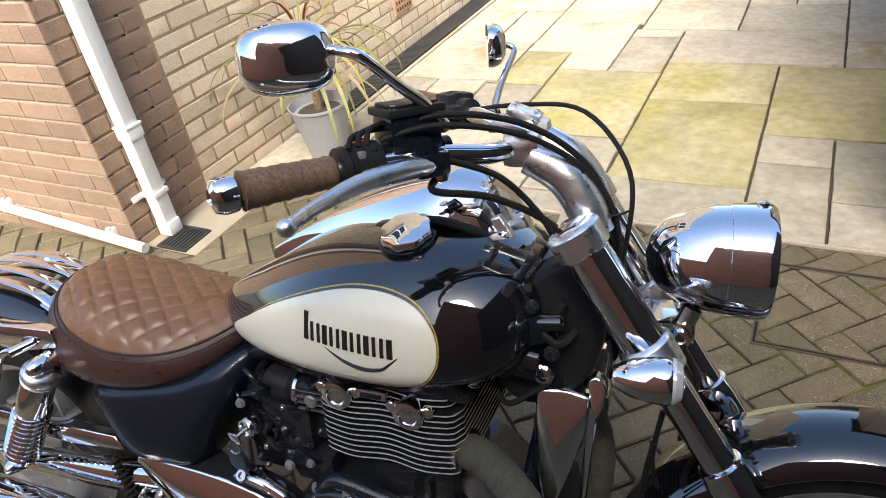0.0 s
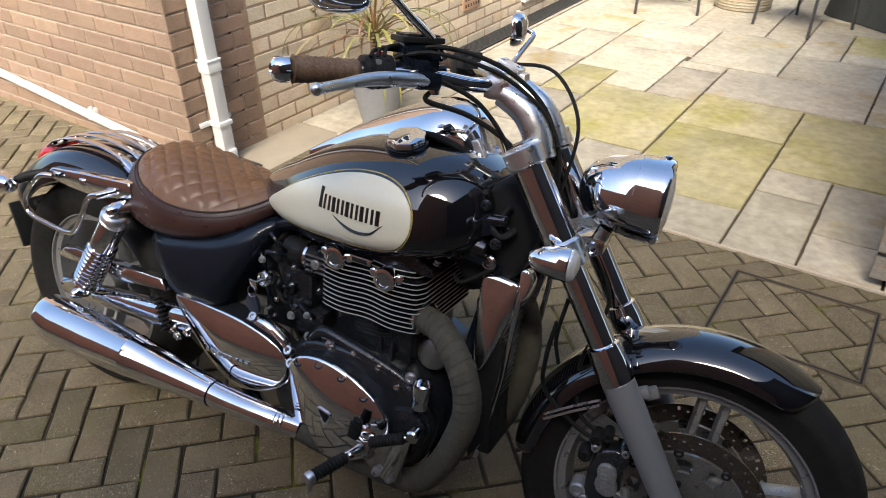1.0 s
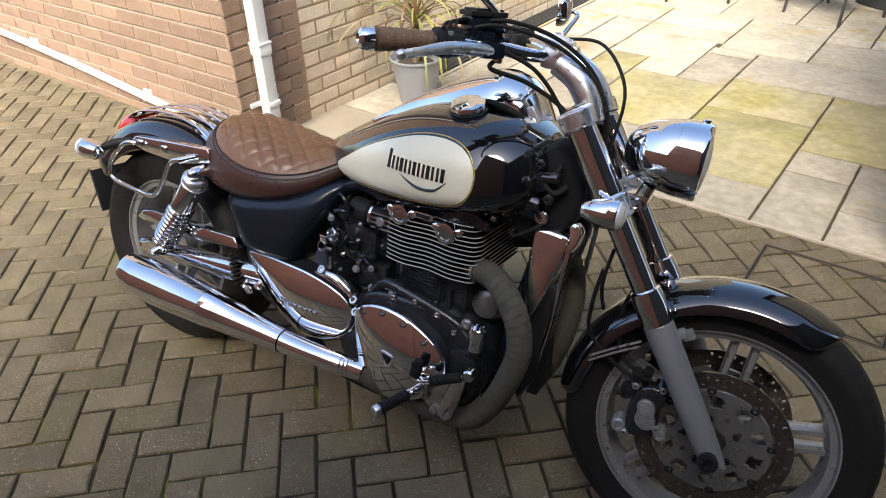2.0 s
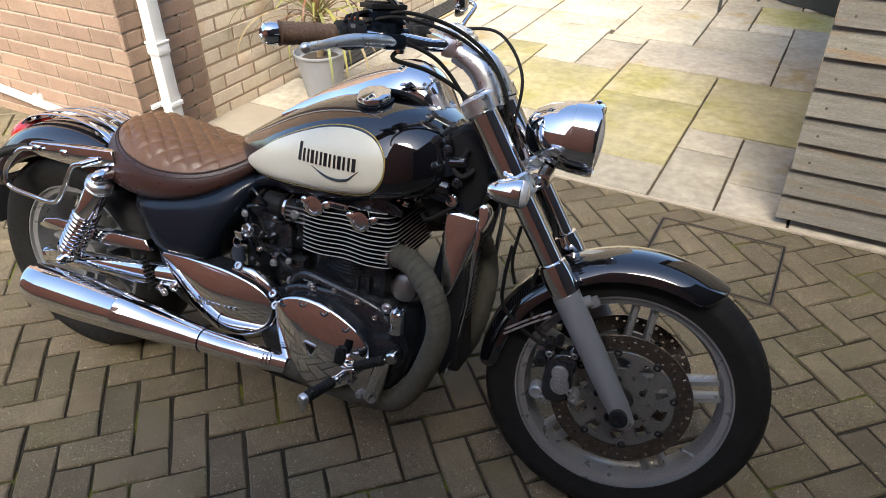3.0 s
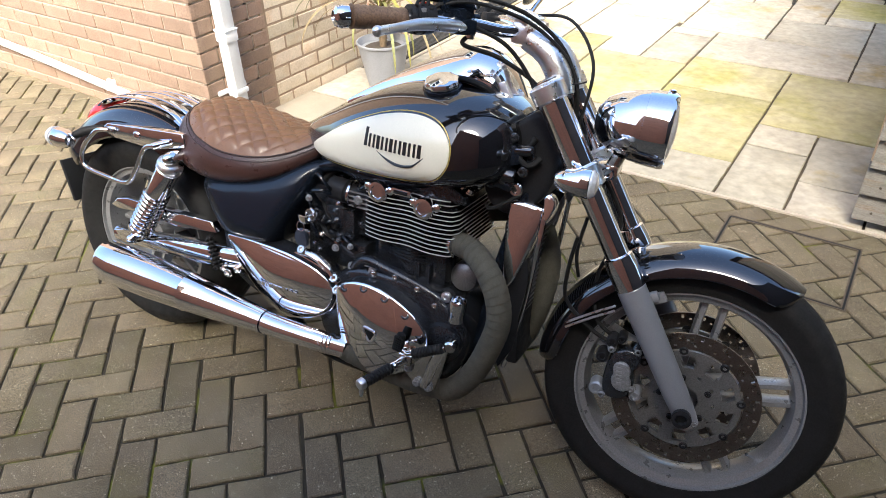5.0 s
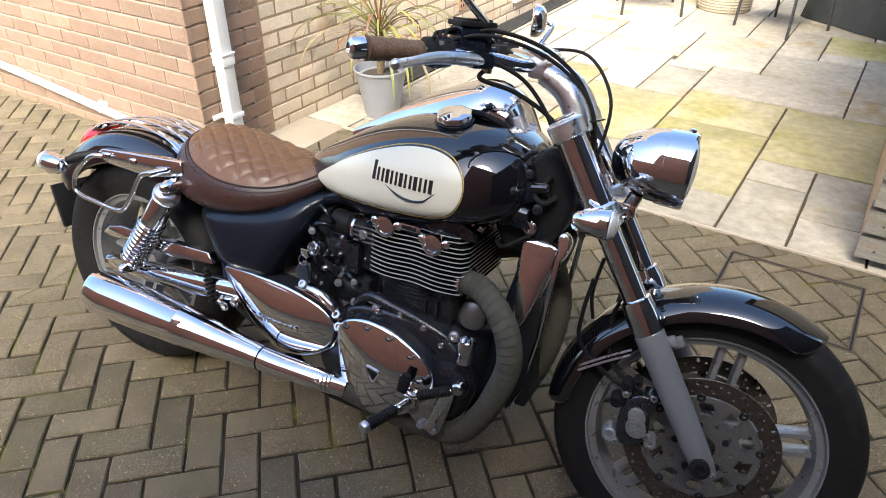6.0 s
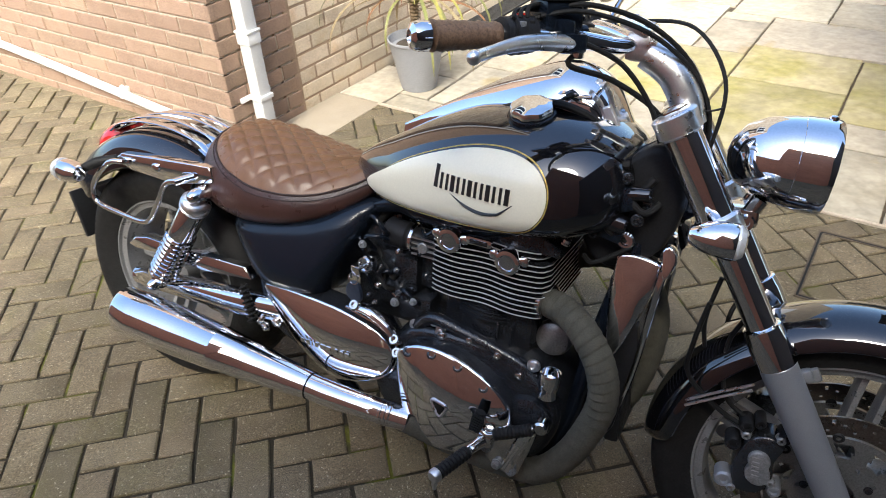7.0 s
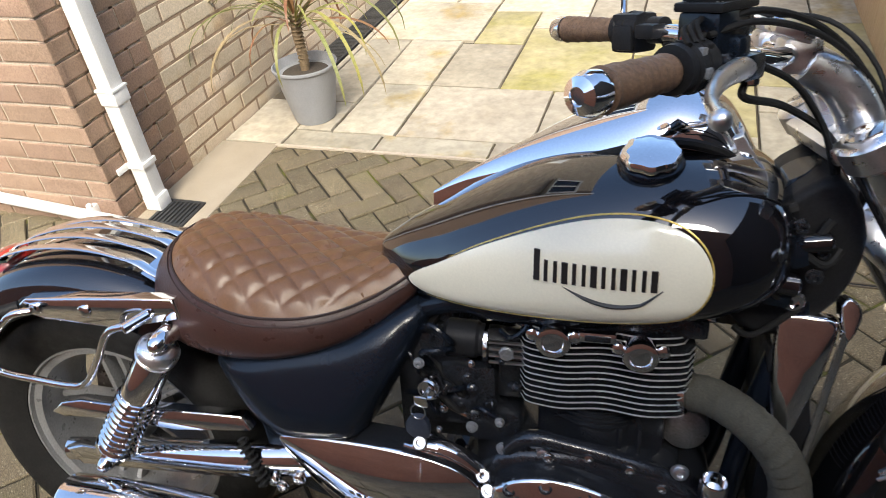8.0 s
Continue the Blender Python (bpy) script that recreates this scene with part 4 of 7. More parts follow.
for side in (-1, 1):
    bm = bmesh.new()
    m0 = fk(-0.045, side)
    prof = [(0.012, 0), (0.021, 0.008), (0.024, 0.03), (0.027, 0.09), (0.029, 0.20), (0.0305, 0.33), (0.0305, 0.338), (0.026, 0.342)]
    lathe(bm, prof, m0, UP, 28)
    box_rot = Matrix.Rotation(-RAKE, 4, "Y")
    box(bm, fk(0.262, side) + Vector((0.028, -0.012 * side, 0.012)), (0.030, 0.02, 0.022), 0.008, box_rot)
    leg = bp("fork_leg", bm, FORK_GREY, None, "satin grey fork slider", True)
    bm = bmesh.new()
    lathe(bm, [(0.028, 0.0), (0.0325, 0.004), (0.0335, 0.05), (0.0305, 0.075), (0.0255, 0.078)], fk(0.292, side), UP, 28)
    bp("fork_collar", bm, CHROME, leg, "chrome collar", True)
    bm = bmesh.new()
    lathe(bm, [(0.0245, 0), (0.0245, 0.16)], fk(0.36, side), UP, 28)
    bp("fork_tube", bm, CHROME, leg, "chrome fork tube", True)
    bm = bmesh.new()
    lathe(bm, [(0.026, 0), (0.030, 0.004), (0.0305, 0.01), (0.0305, 0.165), (0.028, 0.168)], fk(0.545, side), UP, 28)
    bp("fork_shroud", bm, CHROME, leg, "chrome upper shroud", True)
    bm = bmesh.new()
    lathe(bm, [(0.015, 0), (0.02, 0.002), (0.021, 0.014), (0.012, 0.016), (0.010, 0.008)], FA + Vector((0, (0.108 + 0.022) * side, -0.003)), (0, side, 0), 20)
    bp("axle_nut", bm, PLASTIC, leg, "dark hollow axle end", True)
    bm = bmesh.new()
    bolt(bm, FA + Vector((0.028, (0.108 + 0.018) * side, -0.016)), (0, side, 0), 0.006, 0.006)
    bp("pinch_bolt", bm, CALIPER, leg, "", True)

# callipers behind the sliders
for side in (-1, 1):
    c = FA + Vector((-0.142, 0.075 * side, 0.040))
    bm = bmesh.new()
    outline = [(-0.03, -0.058), (0.012, -0.062), (0.034, -0.030), (0.030, 0.012), (0.040, 0.05), (0.012, 0.062), (-0.022, 0.048), (-0.036, 0.0)]
    prism(bm, [(c.x + x * 0.95, c.z + z) for x, z in outline], 0.048 * side, 0.098 * side, 0.008, 3)
    cal = bp("brake_calliper", bm, ENGINE, None, "dark two-piston brake calliper with a grey face", True)
    bm = bmesh.new()
    face = []
    for i in range(28):
        a = 2 * math.pi * i / 28
        rr = 0.017 + 0.018 * abs(math.sin(a)) ** 1.5 - 0.003 * math.sin(a)
        face.append((c.x + 0.004 + rr * math.cos(a) - 0.10 * rr * math.sin(a), c.z + rr * math.sin(a)))
    prism(bm, face, 0.096 * side, 0.106 * side, 0.004)
    bp("calliper_face", bm, CALIPER, cal, "pale grey face", True)
    bm = bmesh.new()
    for k in range(5):
        box(bm, (c.x + 0.002 - 0.0015 * k, 0.1066 * side, c.z - 0.018 + 0.009 * k), (0.012, 0.002, 0.005))
    bp("mark_bar", bm, RIM_GREY, cal, "", True)
    for dx, dz, r in ((-0.030, 0.070, 0.013), (-0.045, 0.030, 0.014), (-0.045, -0.050, 0.016), (0.040, -0.045, 0.013), (0.034, 0.066, 0.012), (-0.010, 0.082, 0.010)):
        bm = bmesh.new()
        lathe(bm, [(r, -0.02), (r, 0.012), (r * 0.8, 0.016), (r * 0.5, 0.016), (r * 0.45, 0.010), (0.001, 0.010)], c + Vector((dx, 0.008 * side, dz)), (0, side, 0), 16)
        bp("boss", bm, FORK_GREY if dz < 0 else PLASTIC, cal, "", True)
    for dx, dz in ((0.03, -0.03), (-0.028, 0.055), (-0.03, -0.06), (0.028, 0.062)):
        bm = bmesh.new()
        bolt(bm, c + Vector((dx, 0.012 * side, dz)), (0, side, 0), 0.008, 0.016)
        bp("bolt", bm, CALIPER, cal, "", True)
    bm = bmesh.new()
    box(bm, c + Vector((0.062, -0.02 * side, 0.02)), (0.06, 0.012, 0.05), 0.004, Matrix.Rotation(radians(30), 4, "Y"))
    bp("mount", bm, FORK_GREY, cal, "", True)
    bm = bmesh.new()
    tube(bm, [c + Vector((-0.02, 0.0, 0.07)), c + Vector((-0.075, 0, 0.11)), c + Vector((-0.09, -0.02 * side, 0.2)), (1.40, 0.07 * side, 0.66), (1.33, 0.04 * side, 0.78)], 0.0045, 8)
    bp("brake_hose", bm, RUBBER, cal, "black hose", True)

# front mudguard
rings = []
for i in range(57):
    a = radians(58 + (181 - 58) * i / 56)
    u = min(1.0, min(i, 56 - i) / 6.0 + 0.03)
    k = (1 - (1 - u) ** 2.4) ** (1 / 2.4)
    prof = []
    for q in range(25):
        b = radians(-90 + 7.5 * q)
        prof.append((0.341 - 0.050 * (0.35 + 0.65 * k) * (1 - math.cos(b)) ** 1.0, 0.080 * (0.10 + 0.90 * k) * math.sin(b)))
    inner = [(r - 0.003, y * 0.965) for r, y in prof[::-1]]
    rings.append([Vector((FA.x + r * math.cos(a), y, FA.z + r * math.sin(a))) for r, y in prof + inner])
bm = bmesh.new()
loft(bm, rings)
mud = bp("front_mudguard", bm, BLACK, None, "glossy black front mudguard", True)
for dz in (0.0, 0.012):
    bm = bmesh.new()
    tube(bm, [(1.446, -0.098, 0.514 + dz), (1.40, -0.098, 0.482 + dz), (1.346, -0.096, 0.440 + dz)], 0.0028, 8)
    bp("stay_rod", bm, LEVER, mud, "chrome stay rod")
bm = bmesh.new()
lathe(bm, [(0.011, 0), (0.011, 0.003), (0.004, 0.006)], (1.60, -0.045, 0.645), (0.05, -0.6, 0.8), 14)
bp("badge", bm, GOLD, mud, "small gold badge", True)
bm = bmesh.new()
box(bm, (1.520, -0.078, 0.552), (0.026, 0.012, 0.024), 0.004, Matrix.Rotation(-RAKE, 4, "Y"))
bp("bracket", bm, FORK_GREY, mud, "", True)

# yokes and headstock
for t, h, nm in ((0.52, 0.05, "lower_yoke"), (0.712, 0.036, "upper_yoke")):
    bm = bmesh.new()
    for side in (-1, 1):
        lathe(bm, [(0.03, 0), (0.036, 0.003), (0.037, h - 0.004), (0.034, h), (0.020, h + 0.004), (0.012, h + 0.004)], fk(t, side), UP, 28)
    c = FA + UP * (t + h / 2) + Vector((-0.015 * math.cos(RAKE), 0, -0.015 * math.sin(RAKE)))
    box(bm, c, (0.046, 0.17, h * 0.8), 0.008, Matrix.Rotation(-RAKE, 4, "Y"))
    bp(nm, bm, POLISHED, None, "polished aluminium fork yoke", True)
bm = bmesh.new()
cyl(bm, FA + UP * 0.55 + Vector((-0.06, 0, -0.03)), FA + UP * 0.70 + Vector((-0.06, 0, -0.03)), 0.034, 24, 0.004)
bp("headstock", bm, SATIN, None, "black steering head")

# headlight
HC, HD = Vector((1.468, 0, 0.884)), Vector((1, 0, -0.04)).normalized()
bm = bmesh.new()
lathe(bm, [(0.0037, -0.1562), (0.0265, -0.1516), (0.0490, -0.1358), (0.0650, -0.1070), (0.0742, -0.0698), (0.0758, -0.0539)], HC, HD, 48)
hl = bp("headlight", bm, CHROME, None, "bullet-shaped chrome headlight", True)
bm = bmesh.new()
lathe(bm, [(0.0736, -0.0544), (0.0772, -0.0535), (0.0786, -0.0279), (0.0795, -0.0112), (0.0791, -0.0028), (0.0764, 0.0019), (0.0720, 0.0028), (0.0702, -0.0037)], HC, HD, 48)
bp("rim", bm, CHROME, hl, "", True)
bm = bmesh.new()
lathe(bm, [(0.0702, -0.0037), (0.0540, 0.0056), (0.0279, 0.0112), (0.0028, 0.0126)], HC, HD, 40)
bp("lens", bm, CLEAR_LENS, hl, "clear domed lens", True)
bm = bmesh.new()
lathe(bm, [(0.008, 0), (0.008, 0.006), (0.004, 0.008)], HC + Vector((-0.012, 0, 0.077)), (0, 0, 1), 12)
bp("screw", bm, CHROME, hl, "", True)
bm = bmesh.new()
for y in (-0.033, 0.033):
    tube(bm, [HC + Vector((-0.09, y, -0.06)), HC + Vector((-0.11, y, -0.10)), HC + Vector((-0.15, y * 1.2, -0.115))], 0.014, 10, flat=0.6)
box(bm, HC + Vector((-0.115, 0, -0.095)), (0.06, 0.085, 0.03), 0.008)
br = bp("headlight_bracket", bm, CHROME_WORN, None, "cast headlight bracket", True)
for dx, dz in ((-0.105, -0.098), (-0.142, -0.110)):
    bm = bmesh.new()
    lathe(bm, [(0.014, 0), (0.015, 0.006), (0.012, 0.010), (0.007, 0.010), (0.006, 0.006)], HC + Vector((dx, -0.046, dz)), (0, -1, 0), 18)
    bp("bolt", bm, CHROME, br, "", True)

# front indicators
for side in (-1, 1):
    c = Vector((1.346, 0.174 * side, 0.789))
    bm = bmesh.new()
    lathe(bm, [(0.003, -0.072), (0.014, -0.066), (0.024, -0.045), (0.029, -0.018), (0.030, 0.0), (0.028, 0.003)], c, (1, 0, 0), 28)
    ind = bp("indicator", bm, CHROME, None, "chrome bullet indicator", True)
    bm = bmesh.new()
    lathe(bm, [(0.0285, 0.0), (0.0285, 0.006), (0.022, 0.014), (0.004, 0.018)], c, (1, 0, 0), 28)
    bp("lens", bm, CLEAR_LENS, ind, "clear lens", True)
    bm = bmesh.new()
    cyl(bm, c + Vector((-0.02, -0.02 * side, -0.005)), (1.325, 0.12 * side, 0.785), 0.011, 14)
    bp("stem", bm, CHROME, ind, "", True)

# risers and handlebar
for side in (-1, 1):
    bm = bmesh.new()
    y = 0.052 * side
    tube(bm, [(1.243, y, 0.934), (1.230, y, 0.972), (1.202, y, 1.010), (1.158, y, 1.036)], [0.028, 0.027, 0.026, 0.025], 24, 6)
    box(bm, (1.148, y, 1.045), (0.050, 0.042, 0.046), 0.012)
    ris = bp("riser", bm, POLISHED, None, "polished aluminium riser", True)
    bm = bmesh.new()
    box(bm, (1.135, y, 1.074), (0.050, 0.046, 0.016), 0.006, Matrix.Rotation(radians(20), 4, "Y"))
    bp("clamp_cap", bm, POLISHED, ris, "", True)
    for dx, dy in ((-0.015, -0.011), (-0.015, 0.011), (0.015, -0.011), (0.015, 0.011)):
        bm = bmesh.new()
        bolt(bm, (1.135 + dx, y + dy, 1.078 - 0.36 * dx), (0.34, 0, 0.94), 0.0042, 0.006)
        bp("clamp_bolt", bm, CHROME, ris, "", True)
    bm = bmesh.new()
    lathe(bm, [(0.024, 0), (0.024, 0.004), (0.018, 0.007), (0.011, 0.008), (0.010, 0.004), (0.002, 0.004)], fk(0.750, side), UP, 6)
    bp("fork_top_nut", bm, CHROME_WORN, ris, "", True)
BAR = [(0.884, -0.324, 1.052), (0.964, -0.237, 1.056), (1.045, -0.147, 1.055), (1.107, -0.092, 1.046), (1.140, -0.045, 1.048)]
bm = bmesh.new()
tube(bm, BAR + [(x, -y, z) for x, y, z in BAR[::-1]], 0.0135, 14)
bar = bp("handlebar", bm, CHROME, None, "chrome pulled-back handlebar", True)
for side in (-1, 1):
    a, b = Vector((0.887, 0.321 * side, 1.052)), Vector((0.9645, 0.236 * side, 1.056))
    d = (a - b).normalized()
    bm = bmesh.new()
    n = 26
    L = (a - b).length
    prof = [(0.012, 0)] + [(0.0178 + 0.0035 * i / n + 0.0006 * (i % 3) + 0.0004 * math.sin(i), 0.004 + (L - 0.008) * i / n) for i in range(n + 1)] + [(0.012, L)]
    lathe(bm, prof, b, d, 24)
    bp("grip", bm, GRIP, bar, "brown wrapped leather grip", True)
    bm = bmesh.new()
    lathe(bm, [(0.016, 0), (0.021, 0.003), (0.0215, 0.016), (0.018, 0.026), (0.009, 0.030), (0.008, 0.027)], a, d, 24)
    bp("bar_end", bm, CHROME, bar, "chrome bar end", True)
    # switch block: two clamped halves with ribs, buttons and screws
    inn = -d
    fwd = Vector((0, 0, 1)).cross(inn).normalized() * -side
    top = Vector((0, 0, 1))
    rot = Matrix((d, fwd, d.cross(fwd))).transposed().to_4x4()
    bm = bmesh.new()
    lathe(bm, [(0.018, 0), (0.0255, 0.001), (0.0265, 0.010), (0.0235, 0.013), (0.0235, 0.016), (0.0275, 0.018), (0.0285, 0.040), (0.0265, 0.052), (0.020, 0.055)], b + inn * 0.001, inn, 28)
    box(bm, b + inn * 0.033 + fwd * 0.014 - top * 0.010, (0.040, 0.034, 0.040), 0.008, rot)
    sw = bp("switch_block", bm, PLASTIC, bar, "black switch housing", True)
    for k, (du, df, dz, s) in enumerate(((0.024, -0.020, 0.016, 0.010), (0.040, -0.018, 0.018, 0.009), (0.026, -0.027, -0.004, 0.011), (0.042, -0.026, -0.006, 0.008))):
        bm = bmesh.new()
        box(bm, b + inn * du + fwd * df + top * dz, (s, 0.008, s), 0.002, rot)
        bp("button", bm, RUBBER if k % 2 else CALIPER, sw, "", True)
    for du, dz in ((0.026, -0.026), (0.044, -0.024)):
        bm = bmesh.new()
        bolt(bm, b + inn * du + fwd * 0.006 + top * dz, (0, 0, -1), 0.004, 0.005)
        bp("screw", bm, CALIPER, sw, "", True)
    bm = bmesh.new()
    lathe(bm, [(0.0275, 0), (0.0292, 0.001), (0.0292, 0.003), (0.0275, 0.004)], b + inn * 0.029, inn, 28)
    bp("seam", bm, RUBBER, sw, "", True)
    if side < 0:
        bm = bmesh.new()
        box(bm, b + inn * 0.034 + fwd * 0.002 + top * 0.027, (0.018, 0.012, 0.008), 0.003, rot)
        bp("switch", bm, RED_LENS, sw, "red stop switch", True)
        # brake master cylinder with its lidded reservoir
        m0 = b + inn * 0.104 + fwd * 0.010 + top * 0.006
        bm = bmesh.new()
        lathe(bm, [(0.010, -0.042), (0.0165, -0.040), (0.0175, 0.0), (0.0175, 0.040), (0.013, 0.044), (0.013, 0.054), (0.009, 0.056)], m0 - top * 0.006, inn, 24)
        box(bm, m0 + top * 0.020 + fwd * 0.004, (0.070, 0.050, 0.046), 0.007, rot)
        box(bm, m0 - fwd * 0.018 - top * 0.002, (0.026, 0.034, 0.038), 0.007, rot)
        res = bp("brake_reservoir", bm, SATIN, bar, "black brake fluid reservoir", True)
        bm = bmesh.new()
        box(bm, m0 + top * 0.0475 + fwd * 0.004, (0.078, 0.057, 0.010), 0.003, rot)
        box(bm, m0 + top * 0.054 + fwd * 0.004, (0.064, 0.044, 0.005), 0.002, rot)
        bp("lid", bm, PLASTIC, res, "black reservoir lid", True)
        for du, df in ((-0.028, -0.018), (0.028, -0.018), (-0.028, 0.020), (0.028, 0.020)):
            bm = bmesh.new()
            bolt(bm, m0 + inn * du + fwd * (df + 0.004) + top * 0.052, (0, 0, 1), 0.0036, 0.005)
            bp("screw", bm, CALIPER, res, "", True)
        bm = bmesh.new()
        lathe(bm, [(0.009, 0), (0.011, 0.002), (0.011, 0.010), (0.008, 0.012), (0.008, 0.018), (0.004, 0.019)], m0 + inn * 0.045 - top * 0.006, fwd, 16)
        bp("banjo", bm, CHROME_WORN, res, "brake hose union", True)
        for k in range(3):
            bm = bmesh.new()
            u0 = b + inn * (0.012 + 0.012 * k) + top * 0.024
            tube(bm, [u0 - fwd * 0.012, u0 + top * (0.010 + 0.003 * k) + inn * 0.014 + fwd * 0.004, u0 + inn * (0.050 + 0.01 * k) + top * (0.010 + 0.004 * k) + fwd * 0.020,
                      u0 + inn * 0.10 + top * 0.004 + fwd * 0.030], 0.0034, 8)
            bp("loop_cable", bm, RUBBER, sw, "black cable", True)
    else:
        bm = bmesh.new()
        box(bm, b + inn * 0.030 - fwd * 0.004 - top * 0.004, (0.052, 0.052, 0.060), 0.008, rot)
        lathe(bm, [(0.016, 0), (0.020, 0.002), (0.020, 0.026), (0.016, 0.028)], b + inn * 0.066, inn, 20)
        box(bm, b + inn * 0.080 + fwd * 0.018, (0.036, 0.034, 0.022), 0.006, rot)
        bp("clutch_perch", bm, PLASTIC, bar, "black clutch lever perch", True)
    # blade lever with a ball end
    bm = bmesh.new()
    pts = [STEER.inverted() @ Vector(p) for p in ((1.084, -0.160, 1.058), (1.060, -0.216, 1.066), (1.036, -0.278, 1.069), (1.022, -0.342, 1.066), (1.023, -0.402, 1.066))]
    pts = [Vector((p.x, p.y * -side, p.z)) for p in pts]
    tube(bm, pts, [0.0085, 0.0098, 0.0085, 0.0062, 0.0064], 14, 6, flat=1.35)
    bmesh.ops.create_uvsphere(bm, u_segments=16, v_segments=10, radius=0.0098, matrix=Matrix.Translation(pts[-1]))
    lv = bp("lever", bm, LEVER, bar, "polished aluminium lever", True)
    bm = bmesh.new()
    cyl(bm, pts[0] - Vector((0, 0, 0.020)), pts[0] + Vector((0, 0, 0.018)), 0.0095, 16, 0.002)
    bp("pivot", bm, CHROME_WORN, lv, "", True)
    bm = bmesh.new()
    box(bm, pts[0].lerp(b + inn * 0.085, 0.35) - Vector((0, 0, 0.002)), (0.046, 0.040, 0.030), 0.007, rot)
    bp("lever_perch", bm, SATIN, bar, "black lever bracket", True)

# mirrors
for base, elbow, joint, centre, facing, wide, tall in (
        ((1.080, -0.128, 1.095), (1.027, -0.232, 1.198), (0.992, -0.228, 1.204), (0.945, -0.245, 1.198), (0.60, -0.78, 0.16), 0.054, 0.040),
        ((0.950, 0.462, 0.985), (0.948, 0.622, 1.076), (0.925, 0.620, 1.088), (0.902, 0.610, 1.088), (0.93, 0.36, 0.0), 0.060, 0.046)):
    bm = bmesh.new()
    b0, e0 = Vector(base), Vector(elbow)
    tube(bm, [b0, b0.lerp(e0, 0.25) + Vector((0, 0, 0.008)), b0.lerp(e0, 0.6) + Vector((0, 0, 0.004)), e0, Vector(joint)], [0.0085, 0.0076, 0.0070, 0.0066, 0.0060], 12)
    stem = bp("mirror", bm, CHROME, None, "oval chrome mirror on a bent stem")
    n = Vector(facing).normalized()
    across = Vector((0, 0, 1)).cross(n).normalized()
    upward = n.cross(across)

    def oval(k, t):
        ring = []
        for i in range(40):
            a = 2 * math.pi * i / 40
            c, q = math.cos(a), math.sin(a)
            ring.append(Vector(centre) + across * math.copysign(abs(c) ** 0.72, c) * wide * k + upward * math.copysign(abs(q) ** 0.72, q) * tall * k + n * t)
        return ring
    bm = bmesh.new()
    loft(bm, [oval(k, t) for t, k in ((-0.012, 0.99), (-0.006, 1.02), (0.004, 1.0), (0.016, 0.90), (0.025, 0.68), (0.029, 0.40), (0.030, 0.08))])
    bp("shell", bm, CHROME, stem)
    bm = bmesh.new()
    bm.faces.new([bm.verts.new(p) for p in oval(0.94, -0.0125)])
    bp("glass", bm, MIRROR, stem, "mirror glass")

# cables and hoses
for pts, r, nm in (([(1.00, -0.185, 1.080), (1.06, -0.150, 1.105), (1.15, -0.085, 1.085), (1.225, -0.045, 1.030), (1.265, -0.035, 0.955), (1.270, -0.03, 0.87), (1.25, -0.02, 0.80)], 0.0042, "throttle_cable"),
                   ([(1.01, -0.19, 1.085), (1.07, -0.160, 1.095), (1.16, -0.095, 1.070), (1.235, -0.055, 1.015), (1.272, -0.045, 0.95), (1.28, -0.035, 0.86)], 0.0038, "throttle_cable"),
                   ([(1.06, -0.160, 1.03), (1.06, -0.165, 1.015), (1.12, -0.115, 0.995), (1.19, -0.075, 0.95), (1.215, -0.055, 0.90), (1.21, -0.05, 0.82)], 0.0047, "brake_hose"),
                   ([(1.07, -0.145, 1.05), (1.13, -0.110, 1.02), (1.18, -0.085, 0.96), (1.205, -0.07, 0.90)], 0.0042, "switch_lead"),
                   ([(1.00, 0.185, 1.055), (1.12, 0.130, 1.075), (1.22, 0.060, 1.075), (1.285, 0.02, 1.00), (1.285, 0.0, 0.90), (1.26, 0.0, 0.80)], 0.0036, "clutch_cable"),
                   ([(1.335, -0.12, 0.66), (1.325, -0.11, 0.58), (1.33, -0.085, 0.50), (1.40, -0.08, 0.44), (1.46, -0.08, 0.42)], 0.0045, "speedometer_lead"),
                   ([(1.345, -0.10, 0.70), (1.335, -0.095, 0.62), (1.345, -0.08, 0.56)], 0.004, "speedometer_lead")):
    bm = bmesh.new()
    tube(bm, pts, r, 8)
    bp(nm, bm, RUBBER, None, "black cable", True)
bm = bmesh.new()
tube(bm, [(1.245, -0.06, 0.955), (1.275, -0.055, 0.960), (1.290, -0.052, 0.966)], 0.0018, 6)
bp("cable_tie", bm, RUBBER, None, "", True)

# ---- tank ----
TS = [(0.585, 0.030, 0.716, 0.752, 0.690), (0.62, 0.064, 0.720, 0.776, 0.676), (0.70, 0.110, 0.730, 0.824, 0.668), (0.78, 0.143, 0.742, 0.867, 0.668), (0.86, 0.166, 0.752, 0.900, 0.674),
      (0.94, 0.182, 0.760, 0.920, 0.682), (1.01, 0.188, 0.767, 0.928, 0.691), (1.08, 0.183, 0.776, 0.922, 0.704), (1.13, 0.163, 0.785, 0.908, 0.720), (1.165, 0.130, 0.792, 0.888, 0.736),
      (1.185, 0.085, 0.798, 0.866, 0.756)]

xw, zz2 = spline([s[:3] for s in TS], 24), spline([(s[0], s[3], s[4]) for s in TS], 24)
TANK_X = np.array([p.x for p in xw])
TANK_COLUMNS = [np.convolve(np.pad(c, 12, "edge"), np.ones(25) / 25, "valid") for c in
                (np.array([p.y for p in xw]), np.array([p.z for p in xw]), np.array([p.y for p in zz2]), np.array([p.z for p in zz2]))]


def tank_at(x):
    if x <= TS[0][0]:
        return TS[0][1:]
    if x >= TS[-1][0]:
        return TS[-1][1:]
    return tuple(float(np.interp(x, TANK_X, column)) for column in TANK_COLUMNS)


EXP = 2.35


